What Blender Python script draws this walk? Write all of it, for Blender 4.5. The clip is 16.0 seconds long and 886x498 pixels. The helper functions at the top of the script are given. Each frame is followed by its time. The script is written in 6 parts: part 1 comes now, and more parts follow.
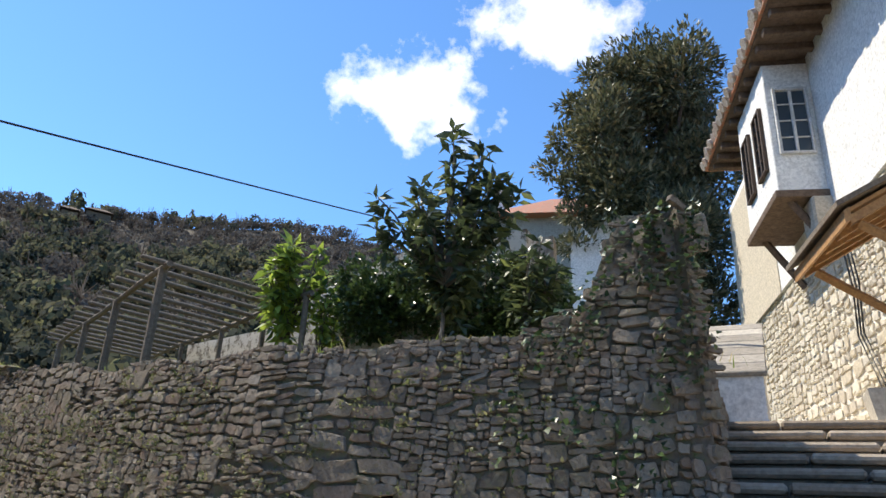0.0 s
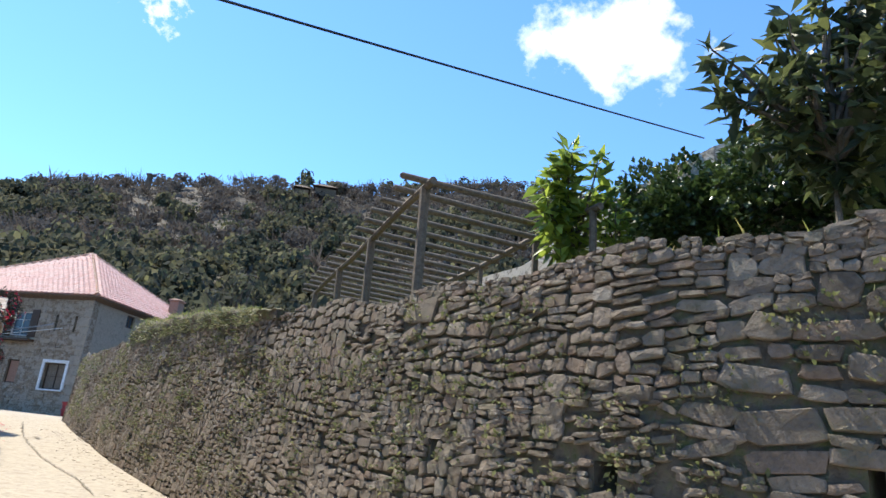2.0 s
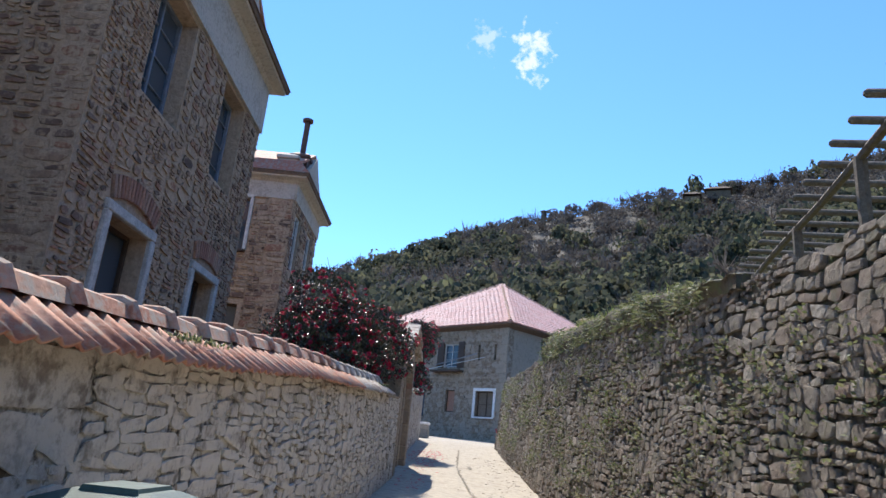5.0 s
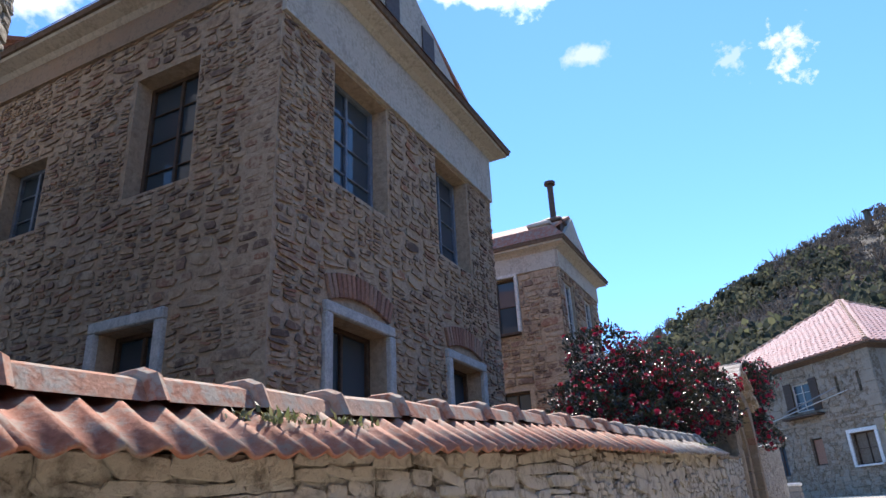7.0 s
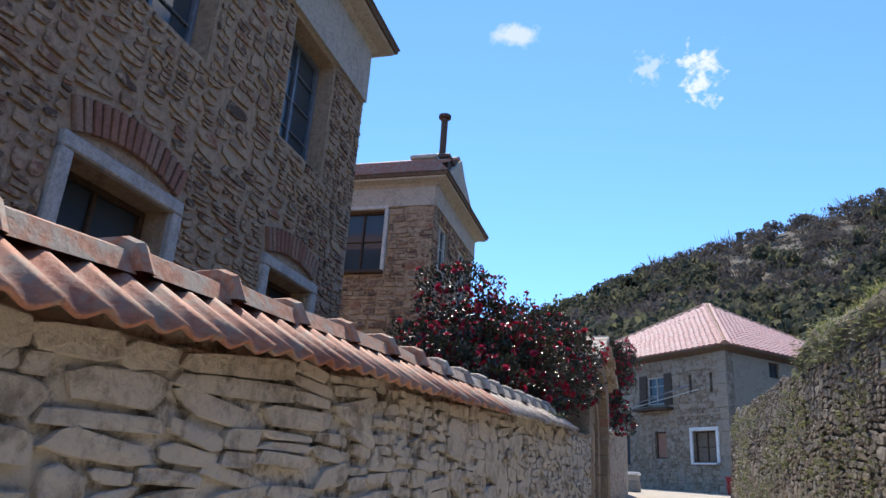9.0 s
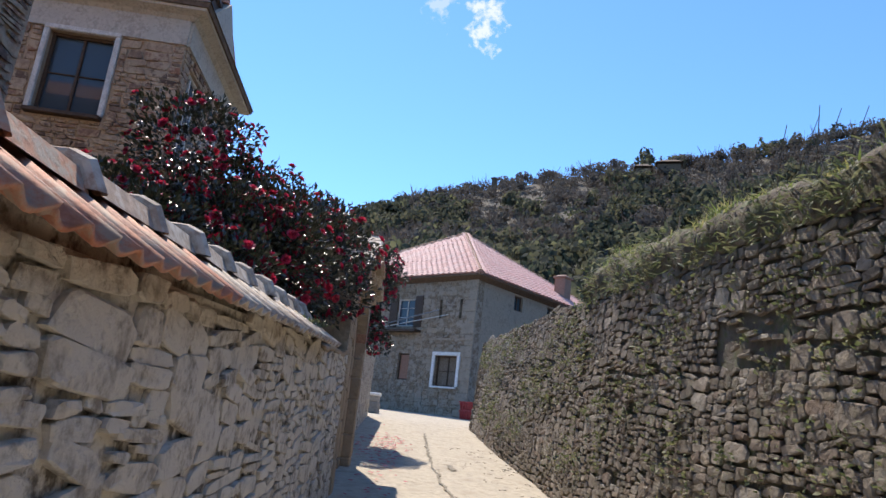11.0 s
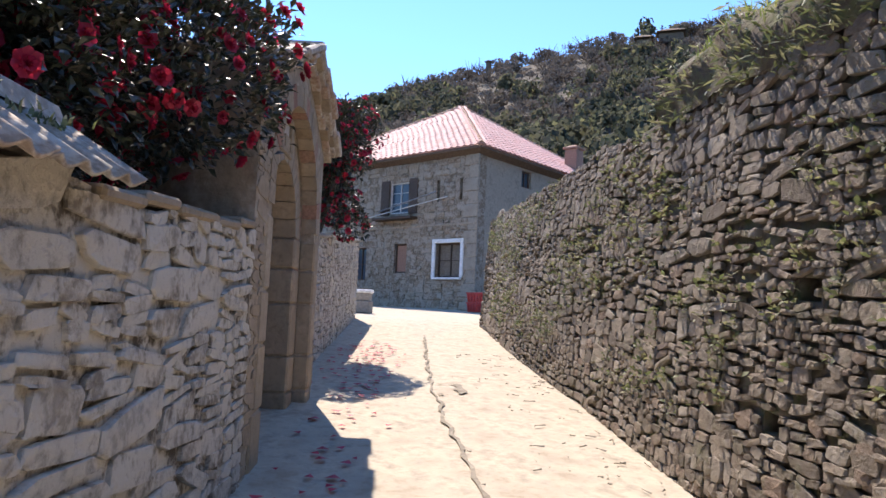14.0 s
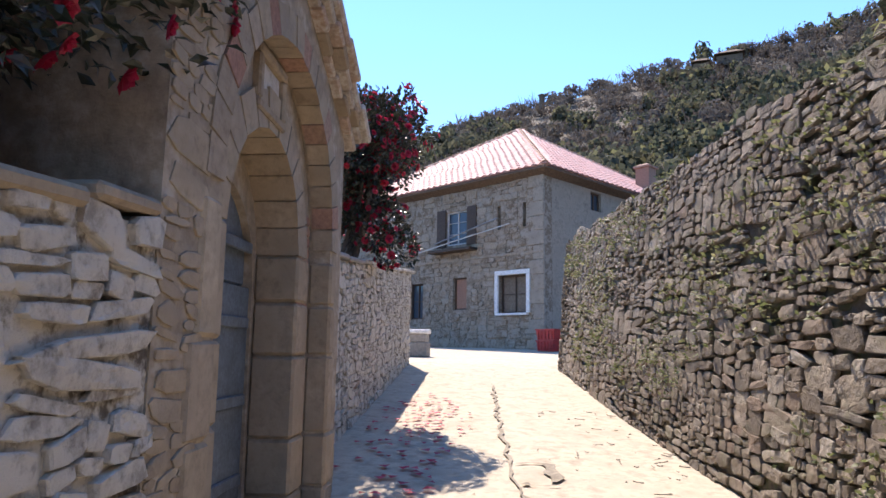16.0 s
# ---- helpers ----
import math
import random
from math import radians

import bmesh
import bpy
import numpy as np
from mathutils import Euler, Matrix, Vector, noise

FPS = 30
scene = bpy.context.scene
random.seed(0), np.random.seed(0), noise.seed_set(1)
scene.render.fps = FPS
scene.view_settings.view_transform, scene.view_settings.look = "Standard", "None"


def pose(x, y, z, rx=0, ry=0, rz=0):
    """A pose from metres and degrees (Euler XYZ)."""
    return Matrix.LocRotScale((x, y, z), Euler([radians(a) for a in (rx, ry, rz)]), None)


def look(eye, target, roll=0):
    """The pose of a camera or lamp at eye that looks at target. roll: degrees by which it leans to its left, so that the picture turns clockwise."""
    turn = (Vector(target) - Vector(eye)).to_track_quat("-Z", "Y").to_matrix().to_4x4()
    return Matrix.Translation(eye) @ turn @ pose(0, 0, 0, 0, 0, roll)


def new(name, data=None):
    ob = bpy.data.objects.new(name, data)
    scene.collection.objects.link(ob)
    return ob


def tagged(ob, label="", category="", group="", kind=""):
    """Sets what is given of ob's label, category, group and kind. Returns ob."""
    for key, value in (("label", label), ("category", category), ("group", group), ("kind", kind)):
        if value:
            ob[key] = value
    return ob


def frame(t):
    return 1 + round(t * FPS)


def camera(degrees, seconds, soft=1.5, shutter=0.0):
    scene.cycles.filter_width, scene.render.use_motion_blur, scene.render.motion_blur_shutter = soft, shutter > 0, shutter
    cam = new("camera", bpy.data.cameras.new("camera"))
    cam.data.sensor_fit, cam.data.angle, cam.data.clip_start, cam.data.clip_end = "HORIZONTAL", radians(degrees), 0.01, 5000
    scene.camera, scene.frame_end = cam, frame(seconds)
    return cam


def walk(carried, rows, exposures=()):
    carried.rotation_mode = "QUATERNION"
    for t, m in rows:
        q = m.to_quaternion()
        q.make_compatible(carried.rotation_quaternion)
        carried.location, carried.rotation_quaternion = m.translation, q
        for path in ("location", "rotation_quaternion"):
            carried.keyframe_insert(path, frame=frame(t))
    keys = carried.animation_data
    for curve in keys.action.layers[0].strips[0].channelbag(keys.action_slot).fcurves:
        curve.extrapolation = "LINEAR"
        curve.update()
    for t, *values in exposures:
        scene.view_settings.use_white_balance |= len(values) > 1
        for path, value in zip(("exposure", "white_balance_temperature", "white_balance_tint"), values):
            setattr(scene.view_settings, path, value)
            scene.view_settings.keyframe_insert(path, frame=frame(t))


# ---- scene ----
cam = camera(65.4, 16.0)
ROWS = [  # seconds, x, y, z, pitch, roll, yaw
    (0.0, 0.001, 0.000, 1.516, 22.56, -3.32, -0.83),
    (0.5, -0.385, 0.519, 1.535, 21.40, -1.18, 4.01),
    (1.0, -0.757, 1.154, 1.563, 20.01, -0.48, 10.15),
    (1.5, -1.156, 1.778, 1.611, 18.36, -3.50, 14.20),
    (2.0, -1.553, 2.312, 1.616, 17.64, -5.19, 16.74),
    (2.5, -2.024, 2.754, 1.651, 17.02, -4.90, 21.26),
    (3.0, -2.486, 3.251, 1.674, 17.29, -4.81, 25.24),
    (3.5, -2.960, 3.727, 1.680, 16.69, -4.97, 32.96),
    (4.0, -3.276, 4.257, 1.732, 17.45, -4.66, 39.38),
    (6.5, -4.790, 6.295, 1.875, 16.82, -1.36, 69.82),
    (7.0, -5.168, 6.624, 1.873, 22.27, 2.82, 78.31),
    (7.5, -5.576, 7.002, 1.858, 26.18, 3.47, 84.96),
    (8.0, -6.069, 7.261, 1.838, 25.25, -0.26, 87.83),
    (8.5, -6.617, 7.640, 1.866, 21.80, -2.01, 79.90),
    (9.0, -7.155, 7.905, 1.943, 19.03, -3.54, 66.63),
    (9.5, -7.719, 8.213, 1.987, 17.76, -2.85, 56.45),
    (10.0, -8.357, 8.557, 2.050, 16.36, -4.57, 48.83),
    (12.5, -10.887, 10.540, 2.232, 9.70, -5.16, 44.28),
    (13.0, -11.339, 11.090, 2.258, 5.34, -3.01, 46.46),
    (13.5, -11.775, 11.536, 2.286, 4.20, -2.09, 46.32),
    (14.0, -12.213, 12.065, 2.314, 5.18, -2.41, 46.00),
    (14.5, -12.652, 12.457, 2.334, 5.48, -4.32, 47.19),
    (15.0, -13.145, 12.869, 2.359, 6.17, -2.35, 49.26),
    (15.5, -13.626, 13.230, 2.374, 6.30, -2.35, 51.32),
    (16.0, -14.069, 13.657, 2.395, 8.16, -0.82, 51.12),
]
walk(cam, [(t, pose(x, y, z, 90 + pitch, roll, yaw)) for t, x, y, z, pitch, roll, yaw in ROWS],
     exposures=[(0.0, 0.8, 6900, 12), (1.0, 1.0, 6950, 11), (2.5, 1.05, 6600, 12), (4.0, 0.85, 6300, 13), (7.5, 0.98, 6400, 17), (10.0, 0.65, 6600, 15), (12.5, 1.1, 6750, 18), (15.5, 1.27, 6950, 22), (16.0, 1.32, 6950, 22)])
# ==== end of walk ====
# ---- light ----
SUN_AZ, SUN_EL = 66.0, 55.5  # degrees to the left of +y, degrees up
sun_way = Vector((-math.sin(radians(SUN_AZ)) * math.cos(radians(SUN_EL)), math.cos(radians(SUN_AZ)) * math.cos(radians(SUN_EL)), math.sin(radians(SUN_EL))))
world = bpy.data.worlds.new("sky")
scene.world = world
world.use_nodes = True
wn = world.node_tree
sky = wn.nodes.new("ShaderNodeTexSky")
sky.sky_type, sky.sun_disc = "NISHITA", False
sky.sun_elevation, sky.sun_rotation = radians(SUN_EL), radians(-SUN_AZ)
sky.altitude, sky.air_density, sky.dust_density, sky.ozone_density = 900.0, 1.0, 0.04, 4.0
clear = wn.nodes.new("ShaderNodeMix")  # a clear mountain sky, deeper than the model's
clear.data_type, clear.blend_type = "RGBA", "MULTIPLY"
clear.inputs[0].default_value, clear.inputs[7].default_value = 1.0, (0.63, 0.92, 1.1, 1)
wn.links.new(sky.outputs[0], clear.inputs[6])
wn.links.new(clear.outputs[2], wn.nodes["Background"].inputs[0])
wn.nodes["Background"].inputs[1].default_value = 0.15
sun_data = bpy.data.lights.new("sun", "SUN")
sun_data.energy, sun_data.angle, sun_data.color = 3.9, radians(0.53), (1.0, 0.955, 0.835)
new("sun", sun_data).matrix_world = look(sun_way * 100, (0, 0, 0))

# ---- materials ----
def shader(name):
    m = bpy.data.materials.new(name)
    m.use_nodes = True
    nt = m.node_tree
    return m, nt, nt.nodes["Principled BSDF"]

def node(nt, kind, **inputs):
    n = nt.nodes.new(kind)
    for k, v in inputs.items():
        n.inputs[k.replace("_", " ")].default_value = v
    return n

def noise_of(nt, where, scale, detail=4.0, rough=0.55):
    n = node(nt, "ShaderNodeTexNoise", Scale=scale, Detail=detail, Roughness=rough)
    nt.links.new(where, n.inputs["Vector"])
    return n.outputs[0]

def ramp(nt, fac, stops):
    r = nt.nodes.new("ShaderNodeValToRGB")
    e = r.color_ramp.elements
    while len(e) < len(stops):
        e.new(0.5)
    for el, (p, c) in zip(e, stops):
        el.position, el.color = p, (*c, 1) if len(c) == 3 else c
    nt.links.new(fac, r.inputs[0])
    return r.outputs[0]

def mix(nt, fac, a, b, mode="MIX"):
    m = nt.nodes.new("ShaderNodeMix")
    m.data_type, m.blend_type = "RGBA", mode
    for sock, v in ((m.inputs[0], fac), (m.inputs[6], a), (m.inputs[7], b)):
        if hasattr(v, "links"):
            nt.links.new(v, sock)
        else:
            sock.default_value = v if isinstance(v, float) else (*v, 1)
    return m.outputs[2]

def bump(nt, p, height, strength, dist=0.02):
    b = node(nt, "ShaderNodeBump", Strength=strength, Distance=dist)
    nt.links.new(height, b.inputs["Height"])
    nt.links.new(b.outputs[0], p.inputs["Normal"])

def gray(v):
    return (v, v, v)

def tones(nt):
    """A random number for each piece: by object, and by the tone attribute within joined pieces."""
    info, attr = nt.nodes.new("ShaderNodeObjectInfo"), nt.nodes.new("ShaderNodeAttribute")
    attr.attribute_name = "tone"
    add = nt.nodes.new("ShaderNodeMath")
    add.operation = "ADD"
    nt.links.new(info.outputs["Random"], add.inputs[0])
    nt.links.new(attr.outputs["Fac"], add.inputs[1])
    fr = nt.nodes.new("ShaderNodeMath")
    fr.operation = "FRACT"
    nt.links.new(add.outputs[0], fr.inputs[0])
    return fr.outputs[0]

def surface(name, stops, grain=30.0, patch=1.5, patch_col=None, patch_at=(0.5, 0.65), rough=0.9, relief=0.5, dist=0.01, by_piece=False, metal=0.0, spec=0.3):
    """Colours by piece or by large noise, darkened by grain, with patches (moss, lichen, lime) and relief."""
    m, nt, p = shader(name)
    pos = nt.nodes.new("ShaderNodeNewGeometry").outputs["Position"]
    big, fine = noise_of(nt, pos, patch, 5.0), noise_of(nt, pos, grain, 8.0, 0.65)
    mid = noise_of(nt, pos, patch * 4.3, 6.0)
    col = ramp(nt, tones(nt) if by_piece else mid, stops)
    col = mix(nt, 0.75, col, ramp(nt, fine, [(0.25, gray(0.45)), (0.75, gray(1.35))]), "MULTIPLY")
    if patch_col:
        both = nt.nodes.new("ShaderNodeMath")
        both.operation = "MULTIPLY_ADD"
        both.inputs[1].default_value = 0.45
        nt.links.new(fine, both.inputs[0])
        half = nt.nodes.new("ShaderNodeMath")
        half.operation = "MULTIPLY"
        half.inputs[1].default_value = 0.6
        nt.links.new(mid, half.inputs[0])
        nt.links.new(half.outputs[0], both.inputs[2])
        edge = ramp(nt, both.outputs[0], [(patch_at[0], gray(0.0)), (patch_at[1], gray(1.0))])
        col = mix(nt, edge, col, patch_col)
    nt.links.new(col, p.inputs["Base Color"])
    p.inputs["Roughness"].default_value, p.inputs["Metallic"].default_value, p.inputs["Specular IOR Level"].default_value = rough, metal, spec
    bump(nt, p, fine, relief, dist)
    return m

def leafy(name, stops, rough=0.45, through_light=0.25, spec=0.5):
    m, nt, p = shader(name)
    nt.links.new(ramp(nt, tones(nt), stops), p.inputs["Base Color"])
    p.inputs["Roughness"].default_value, p.inputs["Specular IOR Level"].default_value = rough, spec
    if through_light:
        t = nt.nodes.new("ShaderNodeBsdfTranslucent")
        nt.links.new(ramp(nt, tones(nt), [(a, tuple(min(1, 1.6 * v) for v in c)) for a, c in stops]), t.inputs[0])
        s = node(nt, "ShaderNodeMixShader", Fac=through_light)
        nt.links.new(p.outputs[0], s.inputs[1])
        nt.links.new(t.outputs[0], s.inputs[2])
        nt.links.new(s.outputs[0], nt.nodes["Material Output"].inputs[0])
    return m

def plain(name, col, rough=0.5, metal=0.0, spec=0.5, grain=40.0, relief=0.1):
    lo, hi = tuple(0.75 * v for v in col), tuple(min(1, 1.15 * v) for v in col)
    return surface(name, [(0.3, lo), (0.7, hi)], grain=grain, patch=2.0, rough=rough, metal=metal, spec=spec, relief=relief, dist=0.004)

M_RWALL = surface("rubble_grey_brown", [(0.0, (0.16, 0.13, 0.1)), (0.3, (0.25, 0.207, 0.16)), (0.55, (0.31, 0.262, 0.205)), (0.75, (0.23, 0.168, 0.125)), (0.9, (0.37, 0.325, 0.265)), (1.0, (0.19, 0.16, 0.13))],
                  grain=17, patch=0.9, patch_col=(0.16, 0.15, 0.095), patch_at=(0.54, 0.7), by_piece=True, relief=1.0, dist=0.04)
M_EARTH = surface("dark_joint_earth", [(0.3, (0.13, 0.108, 0.082)), (0.7, (0.24, 0.205, 0.16))], grain=20, patch=1.2, patch_col=(0.1, 0.12, 0.05), relief=0.9, dist=0.03)
M_LWALL = surface("limewashed_rubble", [(0.0, (0.24, 0.195, 0.15)), (0.3, (0.44, 0.39, 0.32)), (0.55, (0.3, 0.25, 0.195)), (0.8, (0.5, 0.455, 0.385)), (1.0, (0.36, 0.31, 0.25))],
                  grain=18, patch=1.1, patch_col=(0.58, 0.525, 0.44), patch_at=(0.43, 0.55), by_piece=True, relief=1.0, dist=0.03)
M_LMORTAR = surface("limewashed_joint", [(0.3, (0.12, 0.095, 0.07)), (0.7, (0.29, 0.245, 0.19))], grain=18, patch=1.1, patch_col=(0.56, 0.51, 0.43), patch_at=(0.44, 0.54), relief=1.0, dist=0.03)
M_BSTONE = surface("brown_schist", [(0.0, (0.12, 0.08, 0.06)), (0.2, (0.2, 0.13, 0.095)), (0.35, (0.32, 0.22, 0.15)), (0.6, (0.42, 0.3, 0.2)), (0.75, (0.26, 0.17, 0.12)), (0.88, (0.32, 0.16, 0.1)), (1.0, (0.2, 0.145, 0.11))],
                   grain=16, patch=1.0, patch_col=(0.45, 0.335, 0.23), patch_at=(0.5, 0.6), by_piece=True, relief=0.7, dist=0.015)
M_BMORTAR = surface("sandy_pointing", [(0.3, (0.41, 0.3, 0.205)), (0.7, (0.52, 0.395, 0.28))], grain=14, patch=1.3, patch_col=(0.3, 0.21, 0.145), patch_at=(0.56, 0.66), relief=1.0, dist=0.03)
M_BPLASTER = surface("patchy_brown_plaster", [(0.3, (0.27, 0.195, 0.14)), (0.7, (0.38, 0.28, 0.2))], grain=18, patch=0.8, patch_col=(0.3, 0.2, 0.14), patch_at=(0.5, 0.65), relief=0.4)
M_DSTONE = surface("grey_beige_rubble", [(0.0, (0.25, 0.215, 0.17)), (0.4, (0.42, 0.37, 0.3)), (0.7, (0.34, 0.3, 0.24)), (1.0, (0.5, 0.45, 0.37))], grain=20, patch=1.1, patch_col=(0.45, 0.41, 0.34), patch_at=(0.5, 0.62), by_piece=True, relief=0.8, dist=0.02)
M_DMORTAR = surface("grey_lime_joint", [(0.3, (0.3, 0.27, 0.22)), (0.7, (0.42, 0.38, 0.32))], grain=20, patch=1.2, relief=0.8, dist=0.02)
M_ESTONE = surface("pale_grey_rubble", [(0.0, (0.18, 0.132, 0.09)), (0.4, (0.34, 0.26, 0.18)), (0.7, (0.24, 0.175, 0.12)), (1.0, (0.4, 0.315, 0.225))], grain=14, patch=0.9, patch_col=(0.36, 0.3, 0.235), patch_at=(0.48, 0.6), by_piece=True, relief=0.6, dist=0.015)
M_ESIDE = surface("stained_grey_roughcast", [(0.3, (0.31, 0.255, 0.195)), (0.7, (0.43, 0.365, 0.285))], grain=10, patch=0.5, patch_col=(0.26, 0.21, 0.16), patch_at=(0.53, 0.66), relief=0.6)
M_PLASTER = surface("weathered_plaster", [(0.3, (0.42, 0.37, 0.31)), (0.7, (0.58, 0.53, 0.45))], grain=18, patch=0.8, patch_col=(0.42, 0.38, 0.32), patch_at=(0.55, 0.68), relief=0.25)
M_WHITE = surface("white_limewash", [(0.3, (0.74, 0.72, 0.68)), (0.7, (0.85, 0.84, 0.81))], grain=20, patch=0.9, patch_col=(0.66, 0.63, 0.58), patch_at=(0.6, 0.74), relief=0.3)
M_WSTONE = surface("cream_rubble", [(0.0, (0.56, 0.48, 0.36)), (0.5, (0.74, 0.67, 0.54)), (0.8, (0.48, 0.41, 0.32)), (1.0, (0.7, 0.64, 0.53))], grain=20, patch=1.2, by_piece=True, relief=0.7)
M_WMORTAR = surface("cream_mortar", [(0.3, (0.72, 0.66, 0.55)), (0.7, (0.85, 0.8, 0.7))], grain=20, patch=1.4, relief=0.5)
M_OLDTILE = surface("lichen_grey_tile", [(0.0, (0.36, 0.29, 0.23)), (0.5, (0.44, 0.37, 0.3)), (1.0, (0.4, 0.28, 0.21))], grain=26, patch=1.6, patch_col=(0.5, 0.46, 0.4), patch_at=(0.5, 0.64), by_piece=True, rough=0.85, relief=0.4)
M_TILE = surface("terracotta", [(0.0, (0.4, 0.15, 0.085)), (0.4, (0.53, 0.22, 0.125)), (0.7, (0.45, 0.19, 0.12)), (1.0, (0.58, 0.3, 0.19))], grain=30, patch=2.2, patch_col=(0.33, 0.235, 0.175), patch_at=(0.5, 0.62), by_piece=True, rough=0.75, relief=0.5)
M_RIDGE = surface("weathered_ridge_tile", [(0.0, (0.42, 0.17, 0.1)), (0.5, (0.5, 0.25, 0.155)), (1.0, (0.5, 0.34, 0.25))], grain=30, patch=2.4, patch_col=(0.36, 0.3, 0.24), patch_at=(0.48, 0.6), by_piece=True, rough=0.8, relief=0.6)
M_PINK = surface("pink_roof_tile", [(0.0, (0.56, 0.29, 0.25)), (0.5, (0.62, 0.35, 0.31)), (1.0, (0.6, 0.37, 0.33))], grain=10, patch=0.8, by_piece=True, rough=0.7, relief=0.3)
M_BRICK = surface("red_brick", [(0.0, (0.26, 0.13, 0.09)), (0.5, (0.35, 0.185, 0.125)), (1.0, (0.33, 0.22, 0.16))], grain=30, patch=2, by_piece=True, relief=0.6)
M_GATE = surface("sandstone_block", [(0.0, (0.31, 0.235, 0.16)), (0.4, (0.38, 0.295, 0.2)), (0.7, (0.34, 0.265, 0.19)), (1.0, (0.43, 0.34, 0.235))], grain=14, patch=0.8, patch_col=(0.27, 0.215, 0.155), patch_at=(0.5, 0.66), by_piece=True, relief=0.7, dist=0.015)
M_GATEWALL = surface("brown_rubbed_plaster", [(0.2, (0.25, 0.195, 0.14)), (0.5, (0.34, 0.27, 0.195)), (0.8, (0.41, 0.33, 0.25))], grain=12, patch=1.3, patch_col=(0.42, 0.36, 0.285), patch_at=(0.55, 0.68), relief=0.9, dist=0.02)
M_LANE = surface("pale_concrete", [(0.2, (0.36, 0.305, 0.23)), (0.5, (0.47, 0.41, 0.32)), (0.8, (0.53, 0.475, 0.385))], grain=9, patch=0.55, patch_col=(0.33, 0.275, 0.205), patch_at=(0.53, 0.66), relief=0.8, dist=0.015)
M_CRACK = surface("dirt_in_crack", [(0.3, (0.2, 0.17, 0.13)), (0.7, (0.32, 0.28, 0.22))], grain=25, relief=0.7)
M_SOIL = surface("grassy_soil", [(0.2, (0.1, 0.085, 0.05)), (0.5, (0.1, 0.11, 0.045)), (0.8, (0.14, 0.14, 0.06))], grain=6, patch=0.5, relief=0.8, dist=0.05)
M_BANK = surface("rooty_brown_earth", [(0.2, (0.1, 0.075, 0.05)), (0.5, (0.15, 0.12, 0.08)), (0.8, (0.2, 0.165, 0.11))], grain=12, patch=1.5, patch_col=(0.13, 0.14, 0.06), patch_at=(0.5, 0.62), relief=1.0, dist=0.05)
M_HILL = surface("wooded_slope", [(0.25, (0.055, 0.05, 0.038)), (0.5, (0.08, 0.068, 0.054)), (0.75, (0.105, 0.09, 0.07))], grain=0.5, patch=0.03, relief=0.6, dist=1.0)
M_WOOD = surface("grey_weathered_timber", [(0.2, (0.13, 0.1, 0.075)), (0.5, (0.2, 0.16, 0.12)), (0.8, (0.27, 0.22, 0.17))], grain=40, patch=3, relief=0.5)
M_DARKWOOD = surface("dark_brown_timber", [(0.2, (0.05, 0.03, 0.02)), (0.8, (0.11, 0.07, 0.045))], grain=40, patch=3, rough=0.6, relief=0.3)
M_ORANGE = surface("new_pine_timber", [(0.2, (0.36, 0.19, 0.08)), (0.8, (0.5, 0.28, 0.12))], grain=30, patch=3, rough=0.6, relief=0.2)
M_EAVE = surface("old_eaves_timber", [(0.2, (0.1, 0.065, 0.045)), (0.8, (0.2, 0.14, 0.1))], grain=20, patch=2, relief=0.5)
M_BARK = surface("grey_bark", [(0.2, (0.1, 0.08, 0.06)), (0.8, (0.2, 0.17, 0.14))], grain=30, patch=4, relief=0.8)
M_FRAME = plain("white_window_frame", (0.62, 0.6, 0.56), rough=0.6)
M_GREYFRAME = plain("grey_stone_surround", (0.5, 0.48, 0.45), rough=0.85)
M_RUST = plain("rusty_iron", (0.12, 0.07, 0.05), rough=0.7, metal=0.3)
M_BLUEFRAME = plain("grey_blue_frame", (0.16, 0.19, 0.24), rough=0.5)
# near-black that paints the darkness indoors behind the windows
M_DARK = plain("painted_room_dark", (0.02, 0.018, 0.016), rough=0.9)
M_BIN = plain("dark_green_plastic", (0.02, 0.07, 0.045), rough=0.4)
M_LID = plain("green_grey_plastic", (0.05, 0.09, 0.075), rough=0.62)
M_RED = plain("red_plastic", (0.5, 0.035, 0.03), rough=0.45)
M_CABLE = plain("black_cable", (0.015, 0.015, 0.015), rough=0.5)
M_PIPE = plain("galvanised_pipe", (0.32, 0.32, 0.32), rough=0.45, metal=0.6)
M_DOOR = plain("blue_grey_sheet_metal", (0.14, 0.17, 0.195), rough=0.5, metal=0.2)
M_STEP = surface("worn_stone_step", [(0.2, (0.3, 0.27, 0.23)), (0.8, (0.48, 0.44, 0.38))], grain=16, patch=1.2, by_piece=True, relief=0.5)
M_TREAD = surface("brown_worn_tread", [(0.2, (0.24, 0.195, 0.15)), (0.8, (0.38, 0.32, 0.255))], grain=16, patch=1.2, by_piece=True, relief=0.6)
# riser stone: dirt, and the undercut shade below the treads put into its colour
M_RISERSHADE = surface("worn_riser_with_shade", [(0.2, (0.14, 0.12, 0.1)), (0.8, (0.26, 0.23, 0.195))], grain=16, patch=1.2, by_piece=True, relief=0.6)
M_CAMELLIA = leafy("camellia_leaf", [(0.0, (0.016, 0.022, 0.013)), (0.5, (0.028, 0.034, 0.018)), (0.85, (0.045, 0.045, 0.024)), (1.0, (0.075, 0.055, 0.035))], rough=0.28, through_light=0.08, spec=0.6)
M_FLOWER = leafy("camellia_petal", [(0.0, (0.3, 0.012, 0.035)), (0.6, (0.42, 0.02, 0.055)), (1.0, (0.56, 0.06, 0.1))], rough=0.55, through_light=0.3)
